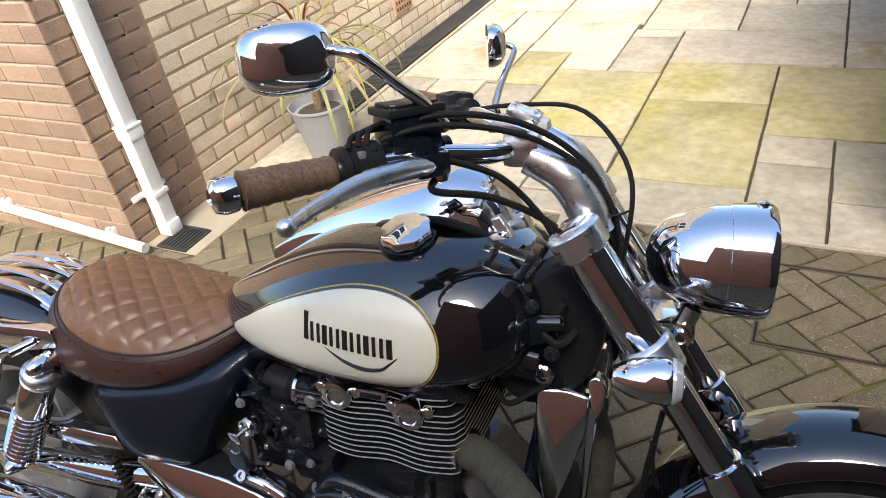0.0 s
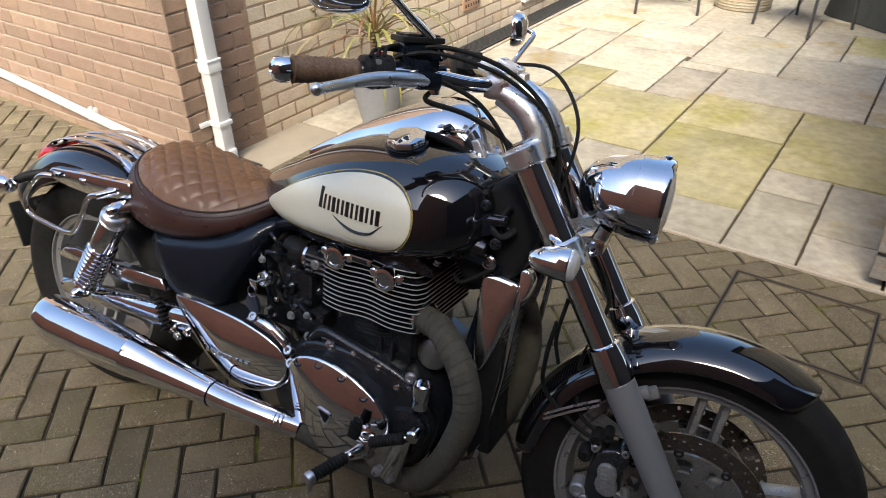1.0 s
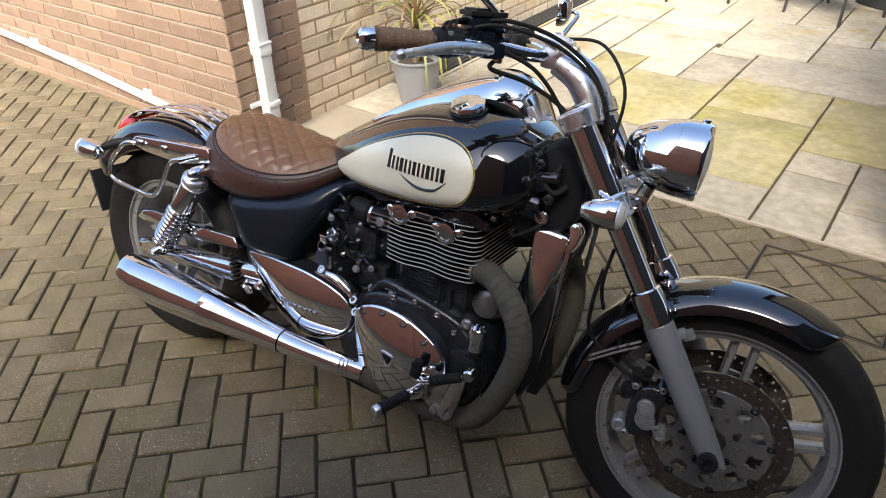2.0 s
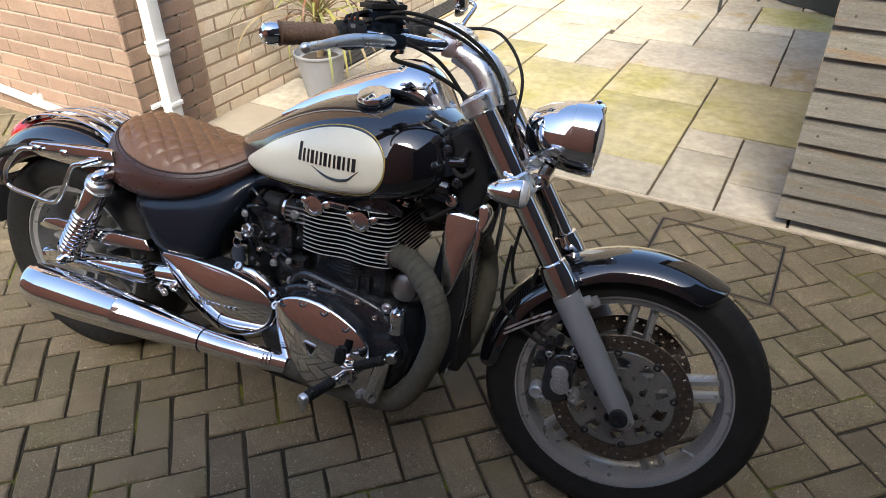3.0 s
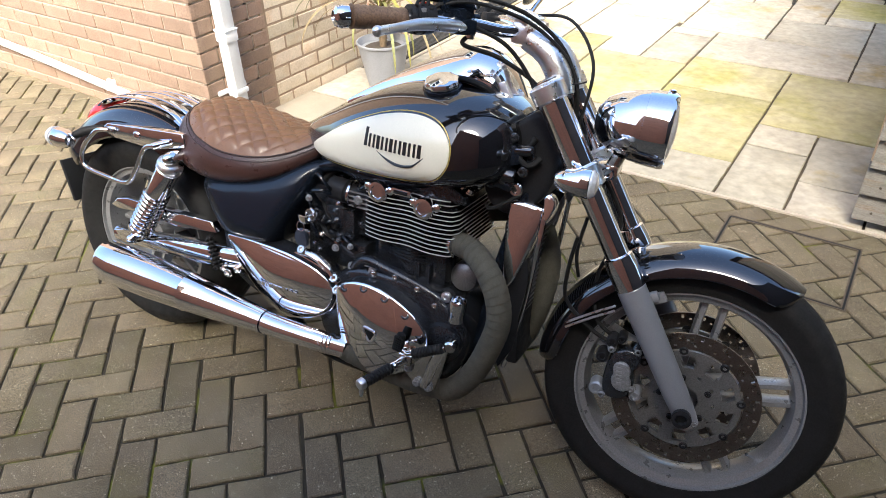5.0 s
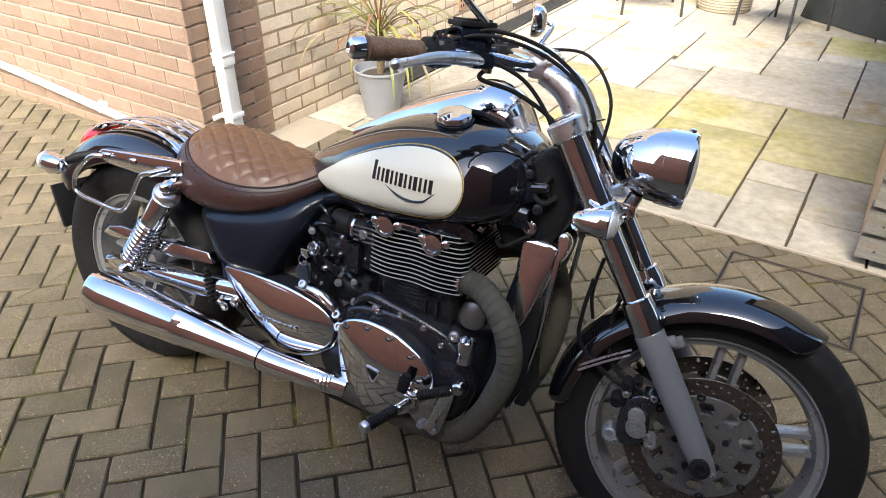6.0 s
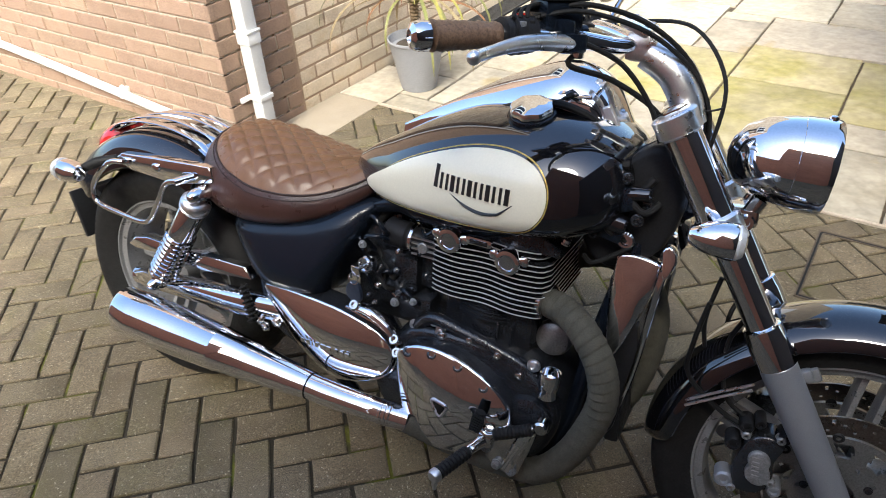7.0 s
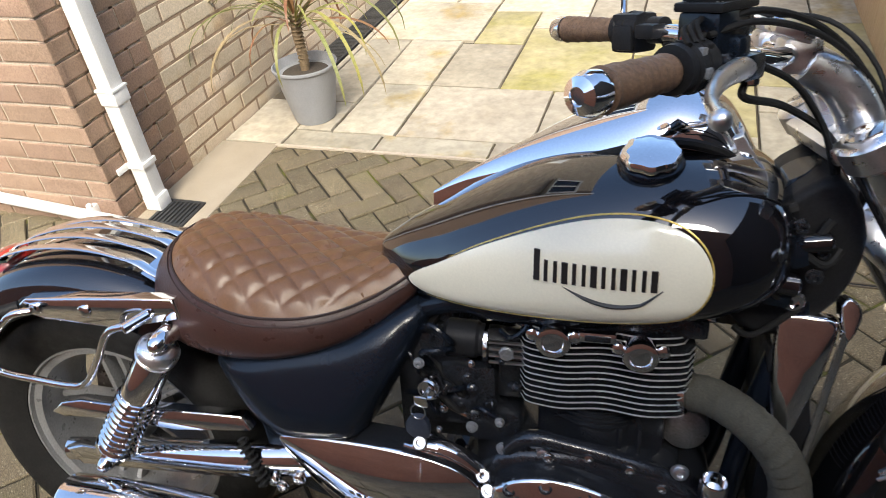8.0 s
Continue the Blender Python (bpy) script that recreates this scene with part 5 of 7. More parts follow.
def tank_y(x, z):
    w, zc, zt, zb = tank_at(x)
    h = (zt - zc) if z > zc else (zc - zb)
    return w * max(0.0, 1 - min(1.0, abs(z - zc) / h) ** EXP) ** (1 / EXP)


bm = bmesh.new()
rings = []
for i in range(101):
    x = 0.585 + 0.60 * i / 100
    w, zc, zt, zb = tank_at(x)
    ring = []
    for k in range(96):
        a = 2 * math.pi * k / 96
        c, s = math.cos(a), math.sin(a)
        y = math.copysign(abs(c) ** (2 / EXP), c) * w
        z = zc + math.copysign(abs(s) ** (2 / EXP), s) * ((zt - zc) if s > 0 else (zc - zb))
        ring.append(Vector((x, y, z)))
    rings.append(ring)
loft(bm, rings)
tank = bp("fuel_tank", bm, BLACK, None, "glossy black teardrop fuel tank")

TEAR = [(0.646, 0.727), (0.70, 0.765), (0.77, 0.806), (0.85, 0.841), (0.92, 0.862), (0.985, 0.868), (1.035, 0.856), (1.064, 0.825), (1.066, 0.784), (1.042, 0.748), (1.00, 0.731),
        (0.92, 0.720), (0.82, 0.713), (0.73, 0.707), (0.672, 0.708)]
for side in (-1, 1):
    loop = [(p.x, p.z) for p in spline([(x, 0, z) for x, z in [TEAR[-1]] + TEAR + TEAR[:2]], 6)][6:-6]
    cx, cz = 0.93, 0.790
    bm = bmesh.new()
    rings = []
    for f, off in ((1.0, 0.0), (1.0, 0.0022), (0.97, 0.0030), (0.85, 0.0030), (0.7, 0.0030), (0.5, 0.0030), (0.3, 0.0030), (0.1, 0.0030), (0.01, 0.0030)):
        ring = []
        for x, z in loop[:-1]:
            xx, zz = cx + (x - cx) * f, cz + (z - cz) * f
            ring.append(Vector((xx, side * (tank_y(xx, zz) + off), zz)))
        rings.append(ring)
    loft(bm, rings)
    panel = bp("tank_panel", bm, CREAM, tank, "cream lacquered teardrop panel")
    bm = bmesh.new()
    tube(bm, [(cx + (x - cx) * 1.012, side * (tank_y(cx + (x - cx) * 1.025, cz + (z - cz) * 1.06) + 0.0000), cz + (z - cz) * 1.06) for x, z in loop], 0.0014, 6, smooth=False, caps=False)
    bp("coachline", bm, GOLD, tank, "gold coachline")
    # maker's mark as plain bars over a curved stroke
    def mark(bm, x0, x1, z0, z1):
        vs = []
        for off in (0.0028, 0.0052):
            vs.append([bm.verts.new((x, side * (tank_y(x, z) + off), z)) for x, z in ((x0, z0), (x1, z0), (x1, z1), (x0, z1))])
        bm.faces.new(vs[1])
        for i in range(4):
            bm.faces.new((vs[0][i], vs[0][(i + 1) % 4], vs[1][(i + 1) % 4], vs[1][i]))
    for k in range(13):
        bm = bmesh.new()
        x = 0.850 + 0.0125 * k
        mark(bm, x - (0.0042 if k % 3 == 0 else 0.0026), x + (0.0042 if k % 3 == 0 else 0.0026), 0.780 + 0.0004 * k, 0.820 if k == 0 else 0.808 + 0.0004 * k)
        bp("mark_bar", bm, LETTER, panel)
    bm = bmesh.new()
    pts = []
    for i in range(25):
        t = i / 24
        x, z = 0.885 + 0.126 * t, 0.776 - 0.018 * math.sin(math.pi * min(1, t * 0.98)) + 0.012 * max(0, t - 0.8) * 5
        pts.append((x, side * (tank_y(x, z) + 0.0032), z))
    tube(bm, pts, [0.0004, 0.0028, 0.0034, 0.0028, 0.0008], 6, smooth=False, flat=1.0)
    bp("mark_curve", bm, LETTER, panel)

# chrome console on the tank
bm = bmesh.new()
CS = [(0.66, 0.006, 0.818, 0.800), (0.72, 0.014, 0.856, 0.83), (0.80, 0.030, 0.902, 0.87), (0.88, 0.054, 0.946, 0.90), (0.95, 0.072, 0.978, 0.915), (1.01, 0.080, 0.996, 0.92), (1.06, 0.078, 0.990, 0.915),
      (1.10, 0.069, 0.966, 0.905), (1.135, 0.050, 0.910, 0.88), (1.15, 0.044, 0.880, 0.86)]
OFF = 0.045
rings = []
for p in spline([(x, w, zt) for x, w, zt, zb in CS], 4):
    w0, z0, x0 = p.y, p.z, p.x
    zb = tank_y(x0, 0.8) * 0 + (z0 - 0.05 - 0.25 * w0)
    ring = []
    for k in range(24):
        a = math.pi * k / 23
        c, s = math.cos(a), math.sin(a)
        ring.append(Vector((x0, OFF + c * w0 * 1.12, zb + (z0 - zb) * s ** 1.15)))
    rings.append(ring)
loft(bm, rings)
bp("tank_console", bm, CHROME, tank, "chrome tank console")
bm = bmesh.new()
tube(bm, [(p.x, OFF - p.y * 1.12 - 0.003, max(p.z - 0.045 - 0.25 * p.y, 0) + 0.004) for p in spline([(x, w, zt) for x, w, zt, zb in CS], 3)], 0.0075, 8, smooth=False)
bp("console_seal", bm, RUBBER, tank, "black rubber seal")
bm = bmesh.new()
lathe(bm, [(0.030, 0), (0.036, 0.003), (0.037, 0.012), (0.033, 0.015), (0.031, 0.011), (0.003, 0.010)], (0.955, OFF, 0.955), (-0.5, 0, 1), 36)
bp("speedometer", bm, CHROME, tank, "chrome-rimmed speedometer")
bm = bmesh.new()
prism(bm, [(1.075, 0.925), (1.11, 0.94), (1.155, 0.870), (1.135, 0.855), (1.085, 0.885)], -0.01, -0.022, 0.004)
bp("console_side", bm, ALU, tank, "brushed side plate")
bm = bmesh.new()
lathe(bm, [(0.017, 0), (0.018, 0.004), (0.014, 0.007), (0.012, 0.004), (0.007, 0.004), (0.006, 0.007), (0.002, 0.007)], (1.112, -0.022, 0.898), (0, -1, 0), 24)
bp("console_bolt", bm, CHROME, tank)

# filler cap
c = Vector((0.990, -0.078, 0.918))
up = Vector((-0.02, -0.30, 1)).normalized()
bm = bmesh.new()
lathe(bm, [(0.042, -0.012), (0.044, 0.0), (0.042, 0.004), (0.036, 0.006)], c, up, 36)
bp("filler_cap", bm, SATIN, tank, "chrome filler cap")
bm = bmesh.new()
m = axis_matrix(c, up)
rings = []
for r, h in ((0.032, 0.004), (0.0385, 0.007), (0.0385, 0.014), (0.036, 0.018), (0.027, 0.0205), (0.004, 0.022)):
    rings.append([m @ Vector((r * (1 + (0.035 * math.cos(8 * a) if r > 0.03 else 0)) * math.cos(a), r * (1 + (0.035 * math.cos(8 * a) if r > 0.03 else 0)) * math.sin(a), h)) for a in (2 * math.pi * k / 64 for k in range(64))])
loft(bm, rings)
part("crown", bm, CHROME, bike, "fluted chrome filler cap").parent = tank

# ---- seat ----
SS = [(0.166, 0.030, 0.672, 0.622), (0.178, 0.074, 0.710, 0.598), (0.206, 0.114, 0.740, 0.580), (0.258, 0.144, 0.758, 0.566), (0.33, 0.160, 0.756, 0.560), (0.40, 0.164, 0.743, 0.565), (0.47, 0.158, 0.731, 0.580),
      (0.53, 0.142, 0.726, 0.600), (0.58, 0.120, 0.730, 0.624), (0.62, 0.099, 0.739, 0.652), (0.655, 0.076, 0.748, 0.684), (0.680, 0.044, 0.750, 0.712)]
SPATH = spline([(x, w, zt) for x, w, zt, zb in SS], 5)
SBOT = [p.z for p in spline([(x, w, zb) for x, w, zt, zb in SS], 5)]


def seat_at(x):
    for (p, b0), (q, b1) in zip(zip(SPATH, SBOT), zip(SPATH[1:], SBOT[1:])):
        if p.x <= x <= q.x:
            t = (x - p.x) / max(q.x - p.x, 1e-6)
            return p.y + (q.y - p.y) * t, p.z + (q.z - p.z) * t, b0 + (b1 - b0) * t
    return (SPATH[-1].y, SPATH[-1].z, SBOT[-1]) if x > SPATH[-1].x else (SPATH[0].y, SPATH[0].z, SBOT[0])


def seat_crown(x, y):
    w, zt, zb = seat_at(x)
    u = min(1.0, abs(y) / max(w, 1e-4))
    return zb + (zt - zb) * (0.30 + 0.70 * max(0.0, 1 - u ** 2.6) ** 0.5)


bm = bmesh.new()
rings = []
for p, zb in zip(SPATH, SBOT):
    ring = []
    zt = p.z
    for k in range(48):
        a = 2 * math.pi * k / 48
        c, s = math.cos(a), math.sin(a)
        y = math.copysign(abs(c) ** 0.8, c) * p.y
        if s >= 0:
            z = zb + (zt - zb) * (0.30 + 0.70 * max(0.0, 1 - abs(c) ** (0.8 * 2.6)) ** 0.5)
        else:
            z = zb + (zt - zb) * (0.30 - 0.30 * abs(s) ** 0.7)
            y *= 1 - 0.10 * abs(s)
        ring.append(Vector((p.x, y, z)))
    rings.append(ring)
loft(bm, rings)
seat = bp("seat", bm, LEATHER_DARK, None, "brown leather solo seat with diamond quilting")
# quilted top
QC = Vector((0.415, 0, 0))


def seat_edge(a):
    """The seam, as a point of the plan at that angle."""
    c, s = math.cos(a), math.sin(a)
    lo, hi = 0.0, 0.30
    for _ in range(22):
        mid = (lo + hi) / 2
        x, y = QC.x + mid * c, mid * s
        xs = 0.43 + (x - 0.43) / (0.80 if x < 0.43 else 0.955)
        inside = 0.167 < xs < 0.679 and abs(y) < 0.915 * seat_at(xs)[0]
        lo, hi = (mid, hi) if inside else (lo, mid)
    return lo


bm = bmesh.new()
N, M = 240, 84
rad = [seat_edge(2 * math.pi * k / N) for k in range(N)]
rings = []
for j in range(M + 1):
    f = 1 - j / M * 0.995
    ring = []
    for k in range(N):
        a = 2 * math.pi * k / N
        r = rad[k] * f
        x, y = QC.x + r * math.cos(a), r * math.sin(a)
        g = 0.046
        d1 = abs(((x * 0.82 + y) / g + 0.5) % 1 - 0.5) * 2
        d2 = abs(((x * 0.82 - y) / g + 0.5) % 1 - 0.5) * 2
        puff = (1 - (1 - d1) ** 3) * (1 - (1 - d2) ** 3)
        edge = min(1.0, (1 - f) * 14)
        ring.append(Vector((x, y, seat_crown(x, y) + (0.0005 + 0.0062 * puff * edge))))
    rings.append(ring)
loft(bm, rings)
bp("quilted_cushion", bm, LEATHER, seat, "tan-brown diamond-quilted leather")


for f, r in ((1.010, 0.0024), (1.045, 0.0012)):
    bm = bmesh.new()
    pts = []
    for k in range(N + 1):
        a = 2 * math.pi * k / N
        q = rad[k % N] * f
        x, y = QC.x + q * math.cos(a), q * math.sin(a)
        pts.append((x, y, seat_crown(x, y) + 0.0008))
    tube(bm, pts, r, 6, smooth=False, caps=False)
    bp("piping", bm, STITCH, seat, "dark seam")

# ---- side cover, rear mudguard ----
SIDE_COVER = [(0.278, 0.578), (0.38, 0.604), (0.48, 0.626), (0.57, 0.648), (0.648, 0.684), (0.680, 0.672), (0.656, 0.606), (0.614, 0.534), (0.574, 0.458), (0.545, 0.435), (0.450, 0.424), (0.385, 0.434), (0.325, 0.510)]
for side in (-1, 1):
    bm = bmesh.new()
    out = [(p.x, p.z) for p in spline([(x, 0, z) for x, z in SIDE_COVER + SIDE_COVER[:1]], 6)][:-1]
    for _ in range(6):
        out = [((out[k - 1][0] + 2 * out[k][0] + out[(k + 1) % len(out)][0]) / 4, (out[k - 1][1] + 2 * out[k][1] + out[(k + 1) % len(out)][1]) / 4) for k in range(len(out))]
    cx, cz = 0.492, 0.548
    rings = []
    for f in (1.0, 0.995, 0.98, 0.95, 0.90, 0.82, 0.70, 0.55, 0.38, 0.2, 0.04):
        ring = []
        for x, z in out:
            xx, zz = cx + (x - cx) * f, cz + (z - cz) * f
            low = min(1.0, max(0.0, (0.68 - zz) / 0.24))
            ring.append(Vector((xx, side * (0.050 + (0.060 + 0.072 * math.sin(low * 1.55) ** 0.9) * (1 - f ** 6) ** 0.45), zz)))
        rings.append(ring)
    loft(bm, rings)
    bp("side_cover", bm, SATIN, None, "satin black side cover")
bm = bmesh.new()
prof = []
for i in range(17):
    a = radians(-90 + 11.25 * i)
    prof.append((0.398 - 0.085 * (1 - math.cos(a)) ** 1.7, 0.118 * math.sin(a)))
inner = [(r - 0.005, y * 0.96) for r, y in prof[::-1]]
rings = []
for i in range(37):
    a = radians(55 + (150 - 55) * i / 36)
    taper = 1.0 if i < 33 else (0.98, 0.94, 0.85, 0.66)[i - 33]
    rings.append([Vector((RA.x + r * math.cos(a), y * taper, RA.z + r * math.sin(a))) for r, y in prof + inner])
loft(bm, rings)
rmud = bp("rear_mudguard", bm, BLACK, None, "wide glossy black rear mudguard")
# rack on the mudguard


def guard_r(y):
    return 0.398 - 0.085 * (1 - math.cos(math.asin(y / 0.118))) ** 1.7


for y in (-0.062, -0.022, 0.022, 0.062):
    bm = bmesh.new()
    pts = []
    for a in range(62, 122, 5):
        r = guard_r(y) + 0.014 + (0.007 if 68 < a < 115 else 0.0)
        pts.append((RA.x + r * math.cos(radians(a)), y * (1.0 if a < 95 else 1.0 - 0.008 * (a - 95)), RA.z + r * math.sin(radians(a))))
    tube(bm, pts, 0.0115, 10, flat=0.28)
    bp("rack_rail", bm, CHROME, rmud, "chrome rack rail")
for a0, a1, w in ((57, 69, 0.080), (112, 116, 0.060)):
    bm = bmesh.new()
    rings = []
    for i in range(13):
        y = w * (i / 6 - 1)
        ring = []
        for a, dr in ((a0, 0.012), (a1, 0.019), (a1, 0.015), (a0, 0.008)):
            r = guard_r(y) + dr
            ring.append(Vector((RA.x + r * math.cos(radians(a)), y, RA.z + r * math.sin(radians(a)))))
        rings.append(ring)
    loft(bm, rings)
    bp("rack_plate", bm, CHROME, rmud, "chrome cross plate")
# tail light and number-plate carrier
bm = bmesh.new()
rings = []
for i in range(15):
    t = i / 14
    a = radians(112 + 24 * t)
    k = math.sin(math.pi * (0.04 + 0.92 * t)) ** 0.55
    ctr = Vector((RA.x + 0.392 * math.cos(a), 0, RA.z + 0.392 * math.sin(a)))
    nrm = Vector((math.cos(a), 0, math.sin(a)))
    rings.append([ctr + Vector((0, 0.062 * k * math.cos(b), 0)) + nrm * 0.040 * k * math.sin(b) for b in (2 * math.pi * q / 24 for q in range(24))])
loft(bm, rings)
bp("tail_light", bm, RED_LENS, rmud, "red tail light")
bm = bmesh.new()
box(bm, (-0.318, 0.0, 0.42), (0.012, 0.19, 0.135), 0.004, Matrix.Rotation(radians(-18), 4, "Y"))
box(bm, (-0.298, 0.0, 0.46), (0.06, 0.06, 0.02), 0.004, Matrix.Rotation(radians(30), 4, "Y"))
bp("number_plate_carrier", bm, PLASTIC, rmud, "black plate carrier")
# struts, guard loops and rear indicators
for side in (-1, 1):
    bm = bmesh.new()
    prism(bm, [(-0.058, 0.648), (-0.030, 0.668), (0.08, 0.680), (0.265, 0.690), (0.272, 0.655), (0.15, 0.625), (0.0, 0.632)], 0.122 * side, 0.146 * side, 0.006)
    st = bp("mudguard_strut", bm, CHROME, None, "chrome mudguard strut")
    for x, z in ((-0.01, 0.652), (0.09, 0.655)):
        bm = bmesh.new()
        lathe(bm, [(0.012, 0), (0.012, 0.003), (0.008, 0.006), (0.003, 0.006)], (x, 0.146 * side, z), (0, side, 0), 16)
        bp("bolt", bm, CHROME, st)
    bm = bmesh.new()
    tube(bm, [(0.205, 0.150 * side, 0.655), (0.190, 0.172 * side, 0.652), (0.150, 0.176 * side, 0.636), (0.112, 0.176 * side, 0.575), (0.078, 0.176 * side, 0.530), (0.045, 0.176 * side, 0.518),
              (-0.03, 0.176 * side, 0.523), (-0.098, 0.176 * side, 0.532), (-0.114, 0.176 * side, 0.556), (-0.098, 0.176 * side, 0.596), (-0.04, 0.174 * side, 0.650), (-0.005, 0.160 * side, 0.656)], 0.0068, 10)
    bp("guard_loop", bm, CHROME, st, "chrome pannier guard rail")
    bm = bmesh.new()
    cyl(bm, (0.215, 0.146 * side, 0.660), (0.190, 0.185 * side, 0.652), 0.0095, 16, 0.002)
    bp("guard_mount", bm, CHROME, st)
    c = Vector((-0.138, 0.215 * side, 0.622))
    bm = bmesh.new()
    lathe(bm, [(0.004, -0.045), (0.018, -0.040), (0.027, -0.020), (0.0285, 0.008), (0.022, 0.030), (0.010, 0.040), (0.003, 0.042)], c, (-1, 0, 0), 26)
    ind = bp("rear_indicator", bm, CHROME, None, "chrome bullet rear indicator")
    bm = bmesh.new()
    lathe(bm, [(0.0285, 0), (0.0275, 0.012), (0.02, 0.024), (0.004, 0.03)], c + Vector((-0.018, 0, 0)), (-1, 0, 0), 24)
    bp("lens", bm, CLEAR_LENS, ind, "clear lens")
    bm = bmesh.new()
    tube(bm, [c + Vector((0.02, -0.012 * side, 0)), (-0.09, 0.17 * side, 0.640), (-0.05, 0.14 * side, 0.650)], [0.010, 0.013, 0.010], 12)
    bp("stem", bm, RUBBER, ind, "black rubber stem")

# ---- shocks and swinging arm ----
for side in (-1, 1):
    a, b = Vector((0.246, 0.165 * side, 0.628)), Vector((0.068, 0.168 * side, 0.352))
    d = (b - a).normalized()
    L = (b - a).length
    bm = bmesh.new()
    lathe(bm, [(0.030, 0.026), (0.0315, 0.028), (0.0315, 0.126), (0.029, 0.129)], a + d * 0.016, d, 32)
    sh = bp("shock_absorber", bm, CHROME, None, "chrome shock absorber with exposed spring")
    bm = bmesh.new()
    lathe(bm, [(0.016, 0), (0.029, 0.003), (0.0345, 0.009), (0.0355, 0.018), (0.0325, 0.021), (0.0325, 0.026), (0.0345, 0.028), (0.0335, 0.032), (0.030, 0.033)], a + d * 0.014, d, 32)
    bp("top_cap", bm, POLISHED, sh, "stepped aluminium top cap")
    bm = bmesh.new()
    coil(bm, a + d * 0.135, a + d * (L - 0.045), 0.0300, 0.0066, 9.8, 8)
    bp("spring", bm, CHROME, sh, "chrome coil spring")
    bm = bmesh.new()
    cyl(bm, a + d * 0.12, b, 0.021, 16)
    bp("damper", bm, SATIN, sh)
    bm = bmesh.new()
    lathe(bm, [(0.024, 0), (0.037, 0.003), (0.037, 0.012), (0.025, 0.022), (0.020, 0.045)], a + d * (L - 0.050), d, 24)
    bp("spring_seat", bm, CHROME, sh)
    for p, r in ((a, 0.0165), (b, 0.0145)):
        bm = bmesh.new()
        q = p - Vector((0, 0.03 * side, 0))
        lathe(bm, [(r, 0), (r + 0.002, 0.006), (r + 0.002, 0.044), (r * 0.95, 0.052), (r * 0.7, 0.060), (r * 0.35, 0.064), (0.002, 0.065)], q, (0, side, 0), 24)
        bp("eye", bm, CHROME, sh)
    bm = bmesh.new()
    tube(bm, [(-0.06, 0.125 * side, 0.318), (0.1, 0.128 * side, 0.335), (0.30, 0.130 * side, 0.355), (0.52, 0.115 * side, 0.375)], [0.022, 0.025, 0.029, 0.032], 14, flat=1.1)
    bp("swinging_arm", bm, CHROME, None, "chromed swinging arm")
    bm = bmesh.new()
    prism(bm, [(-0.072, 0.412), (-0.045, 0.436), (0.0, 0.447), (0.12, 0.447), (0.335, 0.452), (0.348, 0.424), (0.20, 0.405), (0.05, 0.412), (-0.05, 0.405)], 0.112 * side, 0.134 * side, 0.007)
    bp("arm_cover", bm, CHROME, None, "chrome swinging-arm cover")
    bm = bmesh.new()
    prism(bm, [(-0.055, 0.338), (-0.02, 0.350), (0.10, 0.350), (0.30, 0.362), (0.46, 0.385), (0.46, 0.350), (0.30, 0.322), (0.12, 0.310), (-0.03, 0.305)], 0.130 * side, 0.150 * side, 0.010)
    bp("axle_cover", bm, CHROME, None, "chrome axle and arm cover")

# ---- engine ----
bm = bmesh.new()
prism(bm, [(0.70, 0.30), (0.74, 0.40), (0.82, 0.455), (0.98, 0.46), (1.08, 0.42), (1.13, 0.34), (1.10, 0.24), (1.02, 0.195), (0.80, 0.195), (0.72, 0.23)], 0.145, -0.145, 0.02, 3)
bp("crankcase", bm, ENGINE, None, "black crankcase")
bm = bmesh.new()
box(bm, (0.945, 0, 0.505), (0.196, 0.200, 0.13), 0.018)
for y in (-0.032, 0.032):
    cyl(bm, (0.938, y, 0.44), (0.938, y, 0.57), 0.084, 40)
bp("cylinder_block", bm, ENGINE, None, "black cylinder block")
for x, y in ((0.856, -0.086), (1.022, -0.086), (1.038, -0.060)):
    bm = bmesh.new()
    cyl(bm, (x, y, 0.44), (x, y, 0.565), 0.010, 14)
    bp("block_rib", bm, ENGINE, None)


for k in range(6):
    bm = bmesh.new()
    lathe(bm, [(0.080, 0.0), (0.0895, 0.0006), (0.0895, 0.0026), (0.080, 0.0032)], (0.938, -0.032, 0.548 - 0.0095 * k), (0, 0, 1), 40)
    bp("barrel_fin", bm, ENGINE, None, "thin black fin round the barrel")
for x in (0.975, 1.004):
    bm = bmesh.new()
    box(bm, (x, -0.106, 0.470), (0.006, 0.020, 0.064), 0.002)
    bp("block_rib", bm, ENGINE, None)
for x, z in ((0.868, 0.452), (0.930, 0.462), (0.992, 0.447), (1.040, 0.418)):
    bm = bmesh.new()
    bolt(bm, (x, -0.142, z), (0, -1, 0), 0.0075, 0.008, 12)
    bp("case_bolt", bm, CHROME_WORN, None)


def fin_outline(grow, wave):
    """Plan outline of a cooling fin, with two swells on each flank."""
    x0, x1 = 0.824 - grow, 1.066 + grow
    pts = []
    n = 26
    for i in range(n + 1):
        t = i / n
        x = x0 + (x1 - x0) * t
        r = 0.022
        e = min(t * (x1 - x0), (1 - t) * (x1 - x0))
        corner = 0 if e > r else r - math.sqrt(max(0, r * r - (r - e) ** 2))
        pts.append((x, -(0.128 + grow + wave * math.cos(4 * math.pi * (t - 0.25)) * 0.5 - corner)))
    return pts + [(x, -y) for x, y in pts[::-1]]


